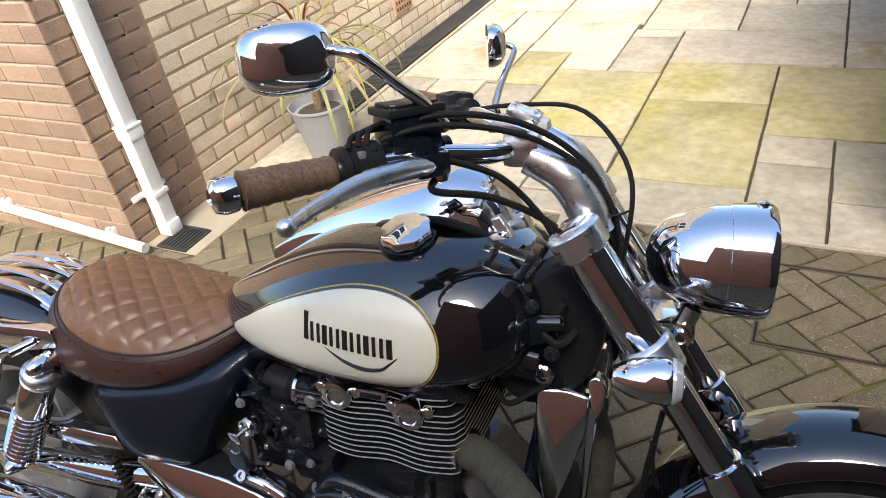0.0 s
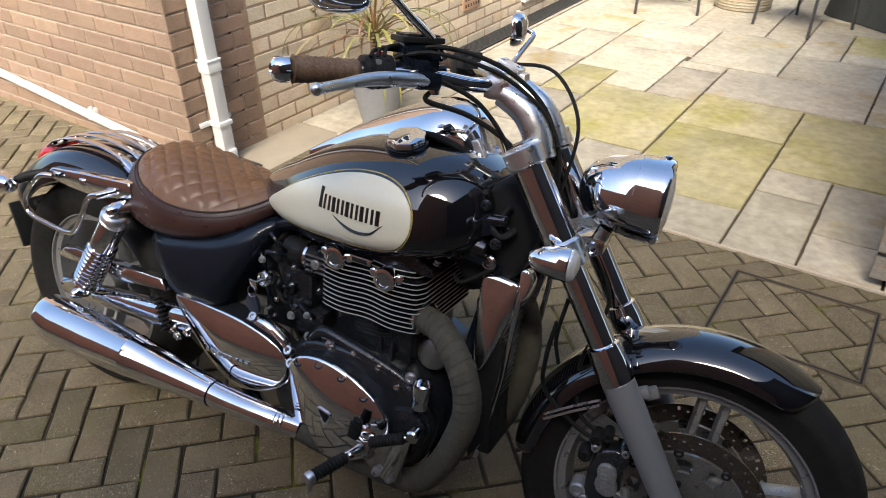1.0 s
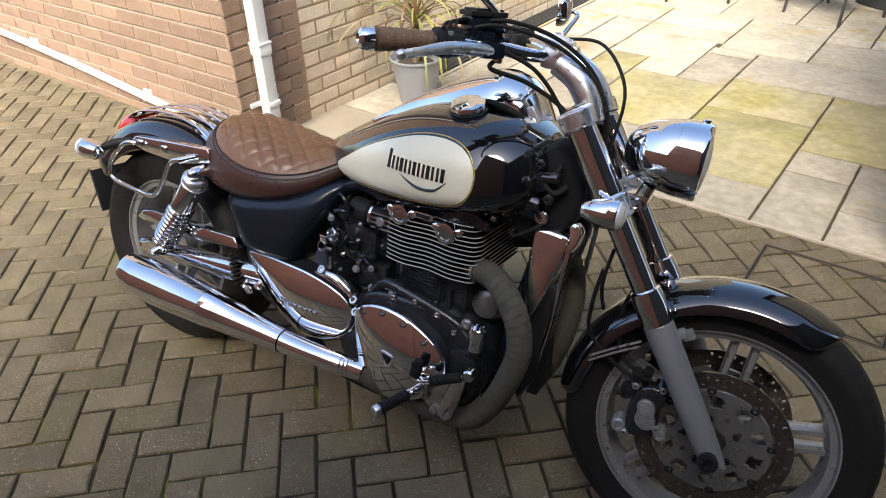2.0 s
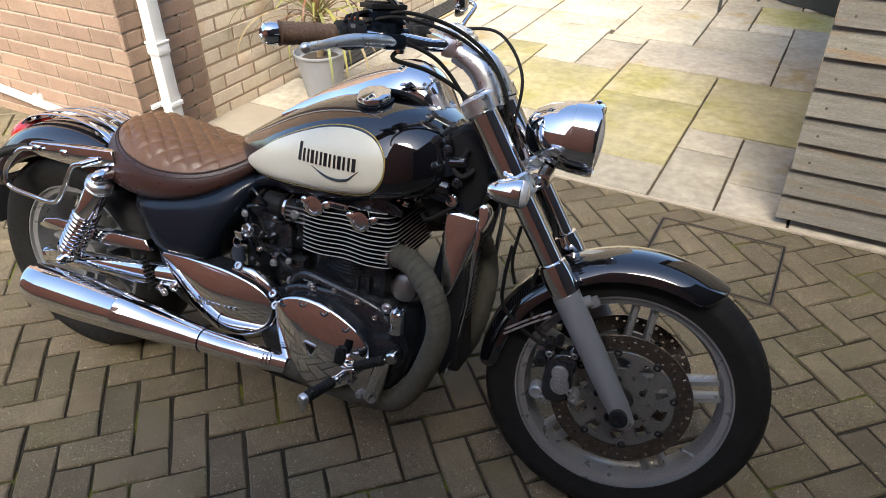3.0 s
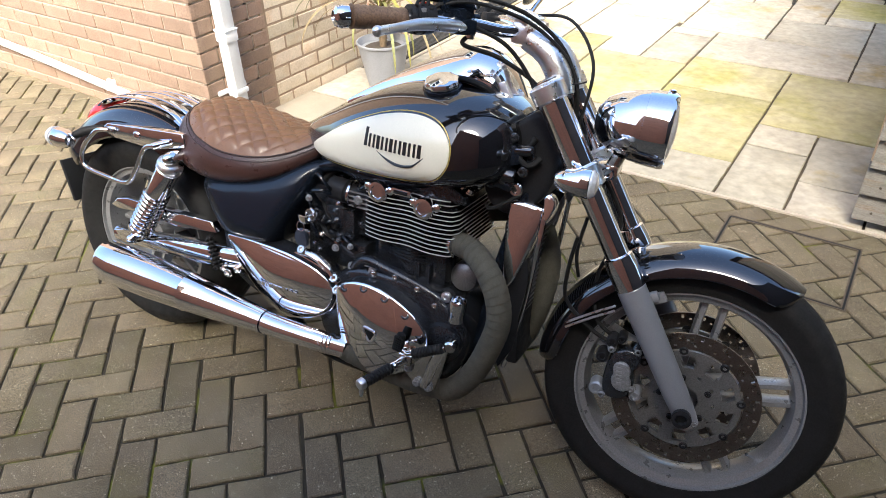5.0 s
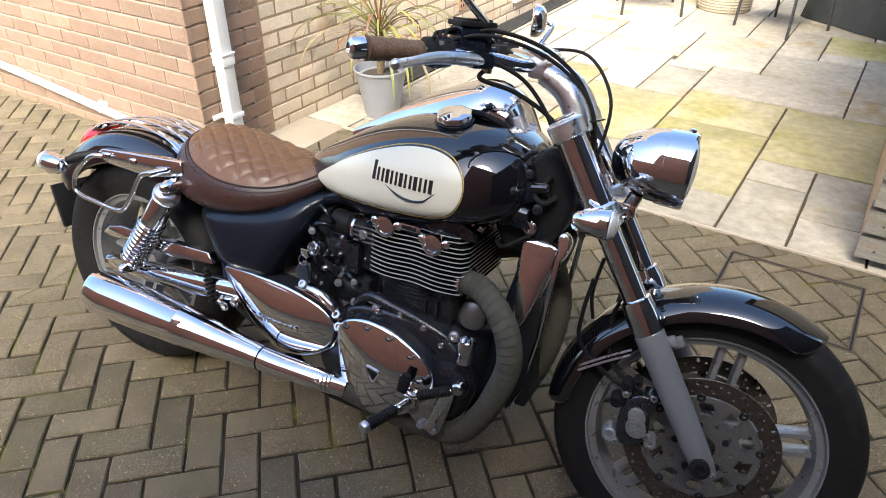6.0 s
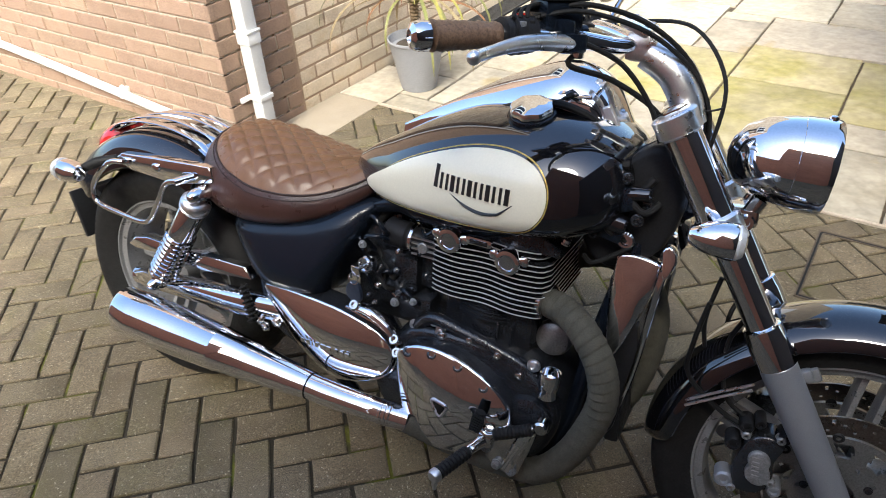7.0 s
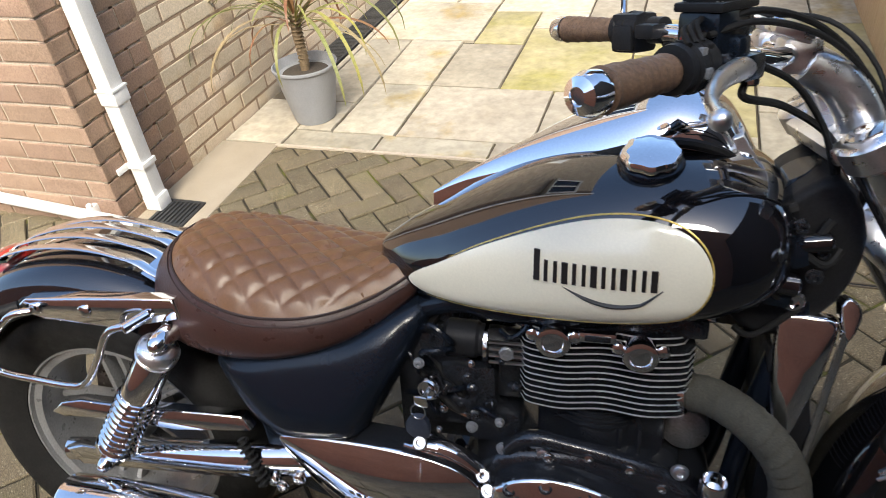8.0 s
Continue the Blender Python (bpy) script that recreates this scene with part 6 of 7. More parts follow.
for k in range(13):
    z = 0.544 + 0.0109 * k
    g = 0.004 if k < 11 else -0.004
    out = fin_outline(g, 0.008)
    bm = bmesh.new()
    rings = [[Vector((x, y, z)) for x, y in out], [Vector((x, y, z + 0.0027)) for x, y in out]]
    loft(bm, rings)
    for f in bm.faces:
        if len(f.verts) == 4:
            f.material_index = 1
    bp("cooling_fin", bm, [ENGINE, FIN_EDGE], None, "black fin with bright machined edge")
bm = bmesh.new()
out = fin_outline(-0.014, 0.006)
loft(bm, [[Vector((x, y, 0.538)) for x, y in out], [Vector((x, y, 0.690)) for x, y in out]])
bp("cylinder_head", bm, ENGINE, None, "black cylinder head")
bm = bmesh.new()
prism(bm, [(0.815, 0.672), (0.83, 0.705), (0.87, 0.722), (0.95, 0.726), (1.04, 0.715), (1.085, 0.690), (1.085, 0.672)], 0.118, -0.118, 0.014)
bp("cam_cover", bm, ENGINE, None, "black cam cover")
for x, z in ((0.872, 0.667), (0.994, 0.654)):
    for side in (-1, 1):
        bm = bmesh.new()
        lathe(bm, [(0.024, -0.015), (0.0255, 0.0), (0.0255, 0.008), (0.024, 0.011), (0.020, 0.0125), (0.0165, 0.0125), (0.0155, 0.010), (0.0145, 0.009), (0.002, 0.009)], (x, 0.136 * side, z), (0, side, 0), 32)
        cc = bp("cam_cap", bm, CHROME, None, "chrome cam end cap")
        bm = bmesh.new()
        for dx in (-0.030, 0.030):
            lathe(bm, [(0.010, 0), (0.010, 0.006), (0.006, 0.009), (0.002, 0.009)], (x + dx, 0.132 * side, z + 0.006), (0, side, 0), 14)
        box(bm, (x, 0.131 * side, z + 0.004), (0.066, 0.012, 0.011), 0.003)
        bp("cap_ear", bm, CHROME, cc)
bm = bmesh.new()
box(bm, (0.934, -0.138, 0.679), (0.052, 0.012, 0.017), 0.005)
bp("cam_plate", bm, CHROME, None, "small chrome plate")
bm = bmesh.new()
box(bm, (0.934, -0.1445, 0.679), (0.036, 0.003, 0.009), 0.001)
bp("cam_plate_inlay", bm, ENGINE, None)
# head studs and plumbing on the front of the head
for y in (-0.10, -0.05, 0.0, 0.05):
    bm = bmesh.new()
    bolt(bm, (1.085, y, 0.700), (0.4, 0, 1), 0.008, 0.012)
    bp("head_bolt", bm, CHROME, None)
bm = bmesh.new()
tube(bm, [(1.06, -0.09, 0.70), (1.09, -0.07, 0.735), (1.11, -0.03, 0.73), (1.10, 0.02, 0.70)], 0.006, 8)
tube(bm, [(1.05, -0.06, 0.71), (1.08, -0.05, 0.75), (1.13, -0.02, 0.75)], 0.005, 8)
bp("breather_pipe", bm, CHROME_WORN, None)
# throttle body
bm = bmesh.new()
lathe(bm, [(0.024, 0), (0.030, 0.004), (0.030, 0.05), (0.026, 0.055), (0.026, 0.12), (0.03, 0.125), (0.03, 0.14)], (0.70, -0.085, 0.625), (1, 0.02, -0.05), 24)
thr = bp("throttle_body", bm, PLASTIC, None, "black throttle body")
bm = bmesh.new()
lathe(bm, [(0.031, 0), (0.033, 0.001), (0.033, 0.007), (0.031, 0.008)], (0.762, -0.084, 0.622), (1, 0.02, -0.05), 28)
bp("clamp", bm, CHROME, thr, "bright hose clamp")
bm = bmesh.new()
lathe(bm, [(0.012, 0), (0.012, 0.004), (0.010, 0.006), (0.002, 0.006)], (0.800, -0.112, 0.620), (0, -1, 0), 20)
bp("cap", bm, CALIPER, thr)
for k in range(4):
    bm = bmesh.new()
    box(bm, (0.800, -0.112, 0.602 + 0.012 * k), (0.055, 0.006, 0.003), 0.001)
    bp("rib", bm, ALU, thr)
# dark clutter behind the side cover: hoses, brackets, connectors
rng = random.Random(21)
for k in range(12):
    bm = bmesh.new()
    x, z = rng.uniform(0.66, 0.80), rng.uniform(0.47, 0.63)
    y = rng.uniform(-0.115, -0.05)
    tube(bm, [(x, y, z), (x + rng.uniform(-0.06, 0.06), y - 0.01, z + rng.uniform(-0.05, 0.05)), (x + rng.uniform(-0.09, 0.09), y + 0.02, z + rng.uniform(-0.09, 0.09))], rng.uniform(0.004, 0.010), 8)
    bp("hose", bm, RUBBER if k % 3 else CHROME_WORN, None)
# plain dark blocks added to close the see-through gap beside the engine
for x, y, z, sx, sz in ((0.70, -0.02, 0.52, 0.20, 0.26), (0.735, -0.07, 0.52, 0.09, 0.12), (0.69, -0.06, 0.58, 0.10, 0.10), (0.78, -0.08, 0.47, 0.08, 0.06), (0.80, -0.05, 0.56, 0.05, 0.10)):
    bm = bmesh.new()
    box(bm, (x, y, z), (sx, 0.06, sz), 0.010)
    bp("filler_block", bm, ENGINE, None)
for x, z, r in ((0.745, 0.485, 0.010), (0.79, 0.50, 0.008), (0.715, 0.43, 0.011), (0.795, 0.447, 0.012), (0.80, 0.418, 0.011), (0.665, 0.60, 0.009)):
    bm = bmesh.new()
    bolt(bm, (x, -0.128, z), (0, -1, 0), r * 0.8, 0.008, 14)
    bp("bolt", bm, FORK_GREY, None)
# nuts, clips and pipe ends between the side cover and the engine
rng = random.Random(33)
for k in range(22):
    x, z, y = rng.uniform(0.65, 0.81), rng.uniform(0.44, 0.66), -0.108 - rng.uniform(0.0, 0.022)
    bm = bmesh.new()
    if k % 3 == 0:
        bolt(bm, (x, y, z), (rng.uniform(-0.3, 0.3), -1, rng.uniform(-0.2, 0.5)), rng.uniform(0.004, 0.007), 0.008, 8)
        bp("nut", bm, CHROME_WORN if k % 2 else ENGINE, None)
    elif k % 3 == 1:
        a = rng.uniform(0, 3.1)
        tube(bm, [(x, y + 0.02, z), (x + 0.02 * math.cos(a), y, z + 0.02 * math.sin(a)), (x + 0.05 * math.cos(a + 0.5), y + 0.004, z + 0.05 * math.sin(a + 0.5)), (x + 0.06 * math.cos(a + 1.2), y + 0.03, z + 0.06 * math.sin(a + 1.2))], rng.uniform(0.003, 0.006), 8)
        bp("lead", bm, SATIN, None)
    else:
        lathe(bm, [(0.006, 0), (0.0085, 0.002), (0.0085, 0.012), (0.006, 0.014), (0.006, 0.022), (0.003, 0.023)], (x, y + 0.01, z), (rng.uniform(-1, 1), -0.6, rng.uniform(-1, 1)), 14)
        bp("connector", bm, ENGINE, None)
# ignition lock
bm = bmesh.new()
lathe(bm, [(0.016, 0), (0.019, 0.004), (0.019, 0.020), (0.016, 0.024), (0.013, 0.024), (0.012, 0.020), (0.002, 0.020)], (0.686, -0.128, 0.562), (-0.2, -1, 0.1), 24)
bp("ignition_lock", bm, CHROME, None, "chrome ignition lock")

# chrome casings on the right
def shade_sides(bm):
    """Gives the flanks of a casing the second material, a black in place of shade."""
    bm.normal_update()
    for f in bm.faces:
        if abs(f.normal.y) < 0.25:
            f.material_index = 1


COV2 = [(0.782, 0.395), (0.800, 0.421), (0.832, 0.438), (0.882, 0.443), (0.942, 0.430), (1.000, 0.401), (1.036, 0.368), (1.046, 0.335), (1.036, 0.285), (1.000, 0.242), (0.950, 0.208), (0.900, 0.194), (0.852, 0.200), (0.812, 0.232), (0.790, 0.300)]
bm = bmesh.new()
prism(bm, COV2, -0.12, -0.186, 0.010, 3, bulge=0.021)
shade_sides(bm)
cov = bp("clutch_cover", bm, [CHROME, ENGINE], None, "polished chrome engine cover")
# raised black bosses: the shade of the bolt notches put into the colour
for x, z in ((0.812, 0.418), (0.868, 0.432), (0.927, 0.423), (0.985, 0.396), (1.026, 0.356)):
    bm = bmesh.new()
    lathe(bm, [(0.0105, 0), (0.0105, 0.0085), (0.0085, 0.0095), (0.006, 0.0095), (0.0055, 0.006), (0.001, 0.006)], (x, -0.180, z - 0.006), (0, -0.80, 0.60), 16)
    bp("recess_shade", bm, ENGINE, cov, "black boss standing in for a shaded bolt recess")
TRI = [(0.879, 0.342), (0.921, 0.334), (0.902, 0.300)]
bm = bmesh.new()
loop = [Vector((x, -0.2078, z)) for x, z in TRI]
rim = []
for k in range(3):
    p, q, r = loop[k - 1], loop[k], loop[(k + 1) % 3]
    rim += [q.lerp(p, 0.5), q.lerp(p, 0.22), (q * 2 + p.lerp(r, 0.5) * 0.35) / 2.35, q.lerp(r, 0.22)]
tube(bm, rim + rim[:1], 0.0030, 8, 3)
bp("badge_frame", bm, LEVER, cov)
bm = bmesh.new()
tc = (0.9007, 0.3253)
prism(bm, [(tc[0] + (x - tc[0]) * 0.92, tc[1] + (z - tc[1]) * 0.92) for x, z in TRI], -0.196, -0.2084, 0.0003)
bp("badge_field", bm, RUBBER, cov, "black badge field")
COV1 = [(0.418, 0.444), (0.455, 0.456), (0.54, 0.456), (0.635, 0.448), (0.715, 0.428), (0.758, 0.396), (0.762, 0.362), (0.735, 0.312), (0.665, 0.272), (0.595, 0.262), (0.520, 0.306), (0.460, 0.375)]
bm = bmesh.new()
prism(bm, COV1, -0.11, -0.168, 0.007, 3, bulge=0.019)
shade_sides(bm)
cov1 = bp("sprocket_cover", bm, [CHROME, ENGINE], None, "polished chrome rear engine cover")
bm = bmesh.new()
cx1, cz1 = 0.61, 0.37
tube(bm, [(cx1 + (x - cx1) * 1.03, -0.152, cz1 + (z - cz1) * 1.045) for x, z in COV1[3:10]], 0.0036, 8)
bp("cover_rim", bm, CHROME, cov1)
for pts in ([(0.655, 0.452), (0.70, 0.452), (0.745, 0.428), (0.775, 0.396)],):
    bm = bmesh.new()
    tube(bm, [(x, -0.158, z + 0.010) for x, z in pts], [0.011, 0.014, 0.013, 0.010], 10, flat=0.8)
    bp("cover_rail", bm, CHROME, cov1)
for x, z in ((0.668, 0.468), (0.768, 0.416), (0.775, 0.385)):
    bm = bmesh.new()
    lathe(bm, [(0.012, 0), (0.0125, 0.010), (0.010, 0.013), (0.006, 0.013), (0.005, 0.008)], (x, -0.160, z), (0, -0.8, 0.6), 14)
    bp("bolt", bm, CHROME_WORN, cov1)
bm = bmesh.new()
for x0, w in ((0.535, 0.010), (0.550, 0.010), (0.565, 0.004), (0.574, 0.010), (0.589, 0.012), (0.606, 0.010), (0.628, 0.006), (0.640, 0.010), (0.655, 0.010)):
    box(bm, (x0 + w / 2, -0.1868, 0.352), (w, 0.0014, 0.011))
bp("engraved_bars", bm, CHROME, cov1, "engraved mark")

# crankcase details
for x, z in ((0.845, 0.475), (0.86, 0.452), (1.065, 0.445)):
    bm = bmesh.new()
    bolt(bm, (x, -0.132, z), (0, -1, 0), 0.011, 0.010, 16)
    bp("case_bolt", bm, ALU, None)
bm = bmesh.new()
tube(bm, [(0.80, -0.125, 0.445), (0.84, -0.132, 0.478), (0.90, -0.132, 0.470), (0.97, -0.132, 0.455), (1.05, -0.128, 0.425), (1.09, -0.125, 0.37)], 0.014, 10)
bp("case_flange", bm, ENGINE, None)
bm = bmesh.new()
lathe(bm, [(0.05, 0), (0.052, 0.01), (0.048, 0.022), (0.03, 0.028), (0.004, 0.028)], (1.07, -0.135, 0.33), (0, -1, 0), 32)
bp("case_cap", bm, ENGINE, None)
# starter motor between block and header
bm = bmesh.new()
lathe(bm, [(0.010, -0.01), (0.034, -0.008), (0.038, 0.0), (0.038, 0.034), (0.034, 0.044), (0.022, 0.050), (0.002, 0.052)], (1.075, -0.025, 0.468), (0, -1, 0.1), 30)
bp("starter_motor", bm, CARRIER, None, "grey starter motor")
# rear brake reservoir
bm = bmesh.new()
lathe(bm, [(0.012, -0.016), (0.019, -0.014), (0.019, 0.006), (0.0205, 0.008), (0.0205, 0.036), (0.0195, 0.040), (0.0175, 0.040), (0.0165, 0.022), (0.002, 0.020)], (1.108, -0.165, 0.425), (0.05, 0, 1), 24)
bp("brake_cup", bm, CHROME, None, "chrome rear brake reservoir")

# ---- exhaust ----
bm = bmesh.new()
A, B = Vector((0.020, -0.236, 0.288)), Vector((0.575, -0.208, 0.252))
d = (B - A).normalized()
L = (B - A).length
m = axis_matrix(A, d)
rings = []
for r, h in ((0.050, 0.020), (0.058, 0.0), (0.0615, 0.006), (0.062, 0.05), (0.060, 0.18), (0.0545, 0.295), (0.0555, 0.299), (0.0535, 0.302), (0.045, 0.42), (0.034, L - 0.02), (0.0315, L)):
    ring = []
    for k in range(40):
        a = 2 * math.pi * k / 40
        p = m @ Vector((r * math.cos(a), r * math.sin(a), h))
        if h < 0.03:
            p.x -= (p.z - A.z) * 0.0 - 0.16 * (A.z - p.z)
        ring.append(p)
    rings.append(ring)
loft(bm, rings)
muf = bp("silencer", bm, CHROME, None, "tapered chrome silencer")
bm = bmesh.new()
tube(bm, [B - d * 0.02, B + d * 0.05, (0.72, -0.200, 0.248), (0.815, -0.180, 0.238)], [0.0308, 0.0300, 0.0275, 0.0262], 24)
bp("tail_pipe", bm, CHROME, muf, "chrome link pipe")
bm = bmesh.new()
lathe(bm, [(0.030, 0), (0.0325, 0.0005), (0.0325, 0.0028), (0.030, 0.0033)], B - d * 0.002, d, 32)
bp("joint_band", bm, SATIN, muf)
for x in (0.752, 0.762, 0.772):
    bm = bmesh.new()
    lathe(bm, [(0.0262, 0), (0.0280, 0.002), (0.0280, 0.006), (0.0262, 0.008)], (x, -0.1955 + (x - 0.752) * 0.19, 0.2452), (1, 0.19, -0.10), 28)
    bp("clip", bm, CHROME, muf)


def wrapped(pts, r, label):
    bm = bmesh.new()
    path = spline(pts, 44)
    rings, up = [], Vector((0, 1, 0))
    for i, p in enumerate(path):
        dd = (path[min(i + 1, len(path) - 1)] - path[max(i - 1, 0)]).normalized()
        side = dd.cross(up).normalized()
        up = side.cross(dd).normalized()
        ring = []
        for k in range(22):
            a = 2 * math.pi * k / 22
            lap = ((i * 0.085 + k / 22) % 1.0)
            ring.append(p + (side * math.cos(a) + up * math.sin(a)) * (r + 0.0016 * lap))
        rings.append(ring)
    loft(bm, rings)
    return bp("header_pipe", bm, WRAP, None, label)


wrapped([(1.050, -0.090, 0.566), (1.105, -0.110, 0.570), (1.160, -0.142, 0.548), (1.199, -0.160, 0.502), (1.212, -0.165, 0.440), (1.195, -0.163, 0.365), (1.160, -0.155, 0.280), (1.105, -0.142, 0.205), (1.03, -0.138, 0.186),
         (0.94, -0.142, 0.188), (0.875, -0.158, 0.208), (0.812, -0.180, 0.237)], 0.0275, "exhaust header in olive-grey heat wrap")
wrapped([(1.065, 0.085, 0.595), (1.13, 0.100, 0.605), (1.20, 0.085, 0.590), (1.245, 0.050, 0.520), (1.245, 0.030, 0.42), (1.215, 0.03, 0.32), (1.15, 0.05, 0.22), (1.05, 0.08, 0.17)], 0.0275, "exhaust header in olive-grey heat wrap")
bm = bmesh.new()
lathe(bm, [(0.030, 0), (0.036, 0.003), (0.036, 0.012), (0.030, 0.015)], (1.058, -0.091, 0.567), (1, -0.3, 0.10), 24)
bp("header_flange", bm, CHROME_WORN, None)

# radiator
bm = bmesh.new()
rot = Matrix.Rotation(radians(-4), 4, "Y")
box(bm, (1.205, 0, 0.47), (0.045, 0.17, 0.36), 0.008, rot)
rad_ob = bp("radiator", bm, PLASTIC, None, "narrow black radiator")
for k in range(24):
    bm = bmesh.new()
    box(bm, (1.229 - 0.001 * k * 0.07, 0, 0.335 + k * 0.0122), (0.006, 0.15, 0.003))
    bp("radiator_fin", bm, CALIPER, rad_ob)
for side in (-1, 1):
    bm = bmesh.new()
    prism(bm, [(1.176, 0.692), (1.192, 0.703), (1.240, 0.700), (1.256, 0.688), (1.249, 0.630), (1.226, 0.552), (1.210, 0.508), (1.196, 0.500), (1.186, 0.530), (1.178, 0.600)], 0.070 * side, 0.096 * side, 0.010, 3, bulge=0.005)
    bmesh.ops.rotate(bm, verts=bm.verts, cent=(1.215, 0.084 * side, 0.61), matrix=Matrix.Rotation(radians(9 * side), 3, "X"))
    bp("radiator_cap_cover", bm, CHROME, rad_ob, "chrome radiator side cover")
    bm = bmesh.new()
    prism(bm, [(1.184, 0.588), (1.236, 0.568), (1.250, 0.50), (1.225, 0.33), (1.195, 0.27), (1.180, 0.30)], 0.070 * side, 0.090 * side, 0.006)
    bp("radiator_side", bm, PLASTIC, rad_ob, "dark side panel")
    bm = bmesh.new()
    tube(bm, [(1.262, 0.088 * side, 0.686), (1.255, 0.090 * side, 0.60), (1.24, 0.088 * side, 0.45), (1.205, 0.08 * side, 0.27)], 0.0062, 8, flat=0.6)
    bp("edge_strip", bm, CHROME, rad_ob, "polished edge strip")
    bm = bmesh.new()
    prism(bm, [(1.252, 0.722), (1.262, 0.732), (1.276, 0.722), (1.280, 0.702), (1.266, 0.668), (1.257, 0.690)], 0.062 * side, 0.088 * side, 0.005, 2)
    bmesh.ops.rotate(bm, verts=bm.verts, cent=(1.265, 0.08 * side, 0.70), matrix=Matrix.Rotation(radians(14 * side), 3, "X"))
    bp("radiator_cowl", bm, CHROME, rad_ob, "chrome upper cowl")

# frame
for side in (-1, 1):
    bm = bmesh.new()
    tube(bm, [(1.235, 0.030 * side, 0.815), (1.205, 0.060 * side, 0.70), (1.165, 0.072 * side, 0.50), (1.135, 0.080 * side, 0.30), (1.08, 0.095 * side, 0.175), (0.90, 0.11 * side, 0.155), (0.66, 0.12 * side, 0.18), (0.56, 0.115 * side, 0.30)], 0.019, 14)
    bp("down_tube", bm, SATIN, None, "black frame tube")
    bm = bmesh.new()
    tube(bm, [(1.235, 0.03 * side, 0.85), (1.12, 0.09 * side, 0.76), (0.95, 0.11 * side, 0.700), (0.80, 0.105 * side, 0.69), (0.70, 0.075 * side, 0.68), (0.50, 0.060 * side, 0.60), (0.25, 0.09 * side, 0.60)], 0.017, 12)
    bp("frame_rail", bm, SATIN, None, "black frame tube")
bm = bmesh.new()
prism(bm, [(1.10, 0.76), (1.16, 0.86), (1.225, 0.90), (1.27, 0.82), (1.25, 0.72), (1.18, 0.66), (1.12, 0.68)], 0.075, -0.075, 0.015, 3)
bp("neck_cover", bm, PLASTIC, None, "black plastic neck cover")
for x, y, z, r in ((1.189, -0.085, 0.728, 0.016), (1.215, -0.085, 0.80, 0.010), (1.155, -0.085, 0.79, 0.009)):
    bm = bmesh.new()
    lathe(bm, [(r, 0), (r, 0.012), (r * 0.8, 0.015), (r * 0.55, 0.015), (r * 0.5, 0.010), (0.001, 0.010)], (x, y + 0.008, z), (0, -1, 0), 20)
    bp("neck_bolt", bm, CHROME if r > 0.015 else ENGINE, None)
# horn and regulator tucked below the tank's front
for p, q, r in (((1.115, -0.098, 0.768), (1.190, -0.098, 0.758), 0.017), ((1.150, -0.094, 0.812), (1.222, -0.094, 0.822), 0.013)):
    bm = bmesh.new()
    cyl(bm, p, q, r, 20, 0.004)
    bp("horn_body", bm, BLACK, None, "glossy black horn body")
for x, z, r in ((1.205, 0.775, 0.009), (1.135, 0.735, 0.008), (1.178, 0.845, 0.008)):
    bm = bmesh.new()
    lathe(bm, [(r * 1.3, 0), (r * 1.3, 0.003), (r, 0.004), (r, 0.010), (r * 0.5, 0.011), (r * 0.4, 0.007)], (x, -0.100, z), (0, -1, 0), 14)
    bp("neck_bolt", bm, ENGINE, None)
rng = random.Random(6)
for k in range(9):
    bm = bmesh.new()
    x, z = rng.uniform(1.14, 1.24), rng.uniform(0.70, 0.88)
    tube(bm, [(x, -0.085, z), (x - rng.uniform(0.02, 0.06), -0.092 - rng.uniform(0, 0.015), z + rng.uniform(-0.05, 0.05)), (x - rng.uniform(0.04, 0.10), -0.085, z + rng.uniform(-0.08, 0.06))], rng.uniform(0.004, 0.008), 8)
    bp("neck_hose", bm, RUBBER, None)
bm = bmesh.new()
box(bm, (1.16, -0.09, 0.80), (0.07, 0.035, 0.045), 0.010, Matrix.Rotation(radians(-20), 4, "Y"))
box(bm, (1.14, -0.09, 0.745), (0.09, 0.03, 0.03), 0.008, Matrix.Rotation(radians(10), 4, "Y"))
bp("horn_box", bm, SATIN, None)

# ---- footrest, pedal ----
bm = bmesh.new()
prism(bm, [(0.985, 0.305), (1.02, 0.315), (1.075, 0.335), (1.105, 0.345), (1.100, 0.310), (1.075, 0.215), (1.055, 0.205), (1.015, 0.222), (0.985, 0.250)], -0.176, -0.190, 0.004)
rest_plate = bp("footrest_plate", bm, CHROME_WORN, None, "polished footrest plate")
bm = bmesh.new()
tube(bm, [(1.052, -0.197, 0.225), (1.075, -0.200, 0.30), (1.094, -0.198, 0.345)], 0.012, 8, flat=0.5)
bp("pedal_link", bm, CHROME, rest_plate)
for x, z in ((1.005, 0.258), (1.03, 0.225), (1.062, 0.222)):
    bm = bmesh.new()
    bolt(bm, (x, -0.190, z), (0, -1, 0), 0.009, 0.010, 14)
    bp("bolt", bm, CALIPER, rest_plate)
bm = bmesh.new()
a, b = Vector((1.003, -0.215, 0.290)), Vector((0.966, -0.328, 0.287))
b.z -= 0.006
d = (b - a).normalized()
hinge = a.copy()
a = a.lerp(b, 0.34)
L = (b - a).length
prof = [(0.008, 0)] + [(0.0122 + (0.0018 if i % 2 else 0.0), L * i / 18) for i in range(19)] + [(0.008, L)]
lathe(bm, prof, a, d, 18)
peg = bp("footrest", bm, RUBBER, None, "ribbed black rubber footrest")
bm = bmesh.new()
lathe(bm, [(0.011, 0), (0.0138, 0.002), (0.0138, 0.012), (0.011, 0.016), (0.003, 0.017)], b, d, 18)
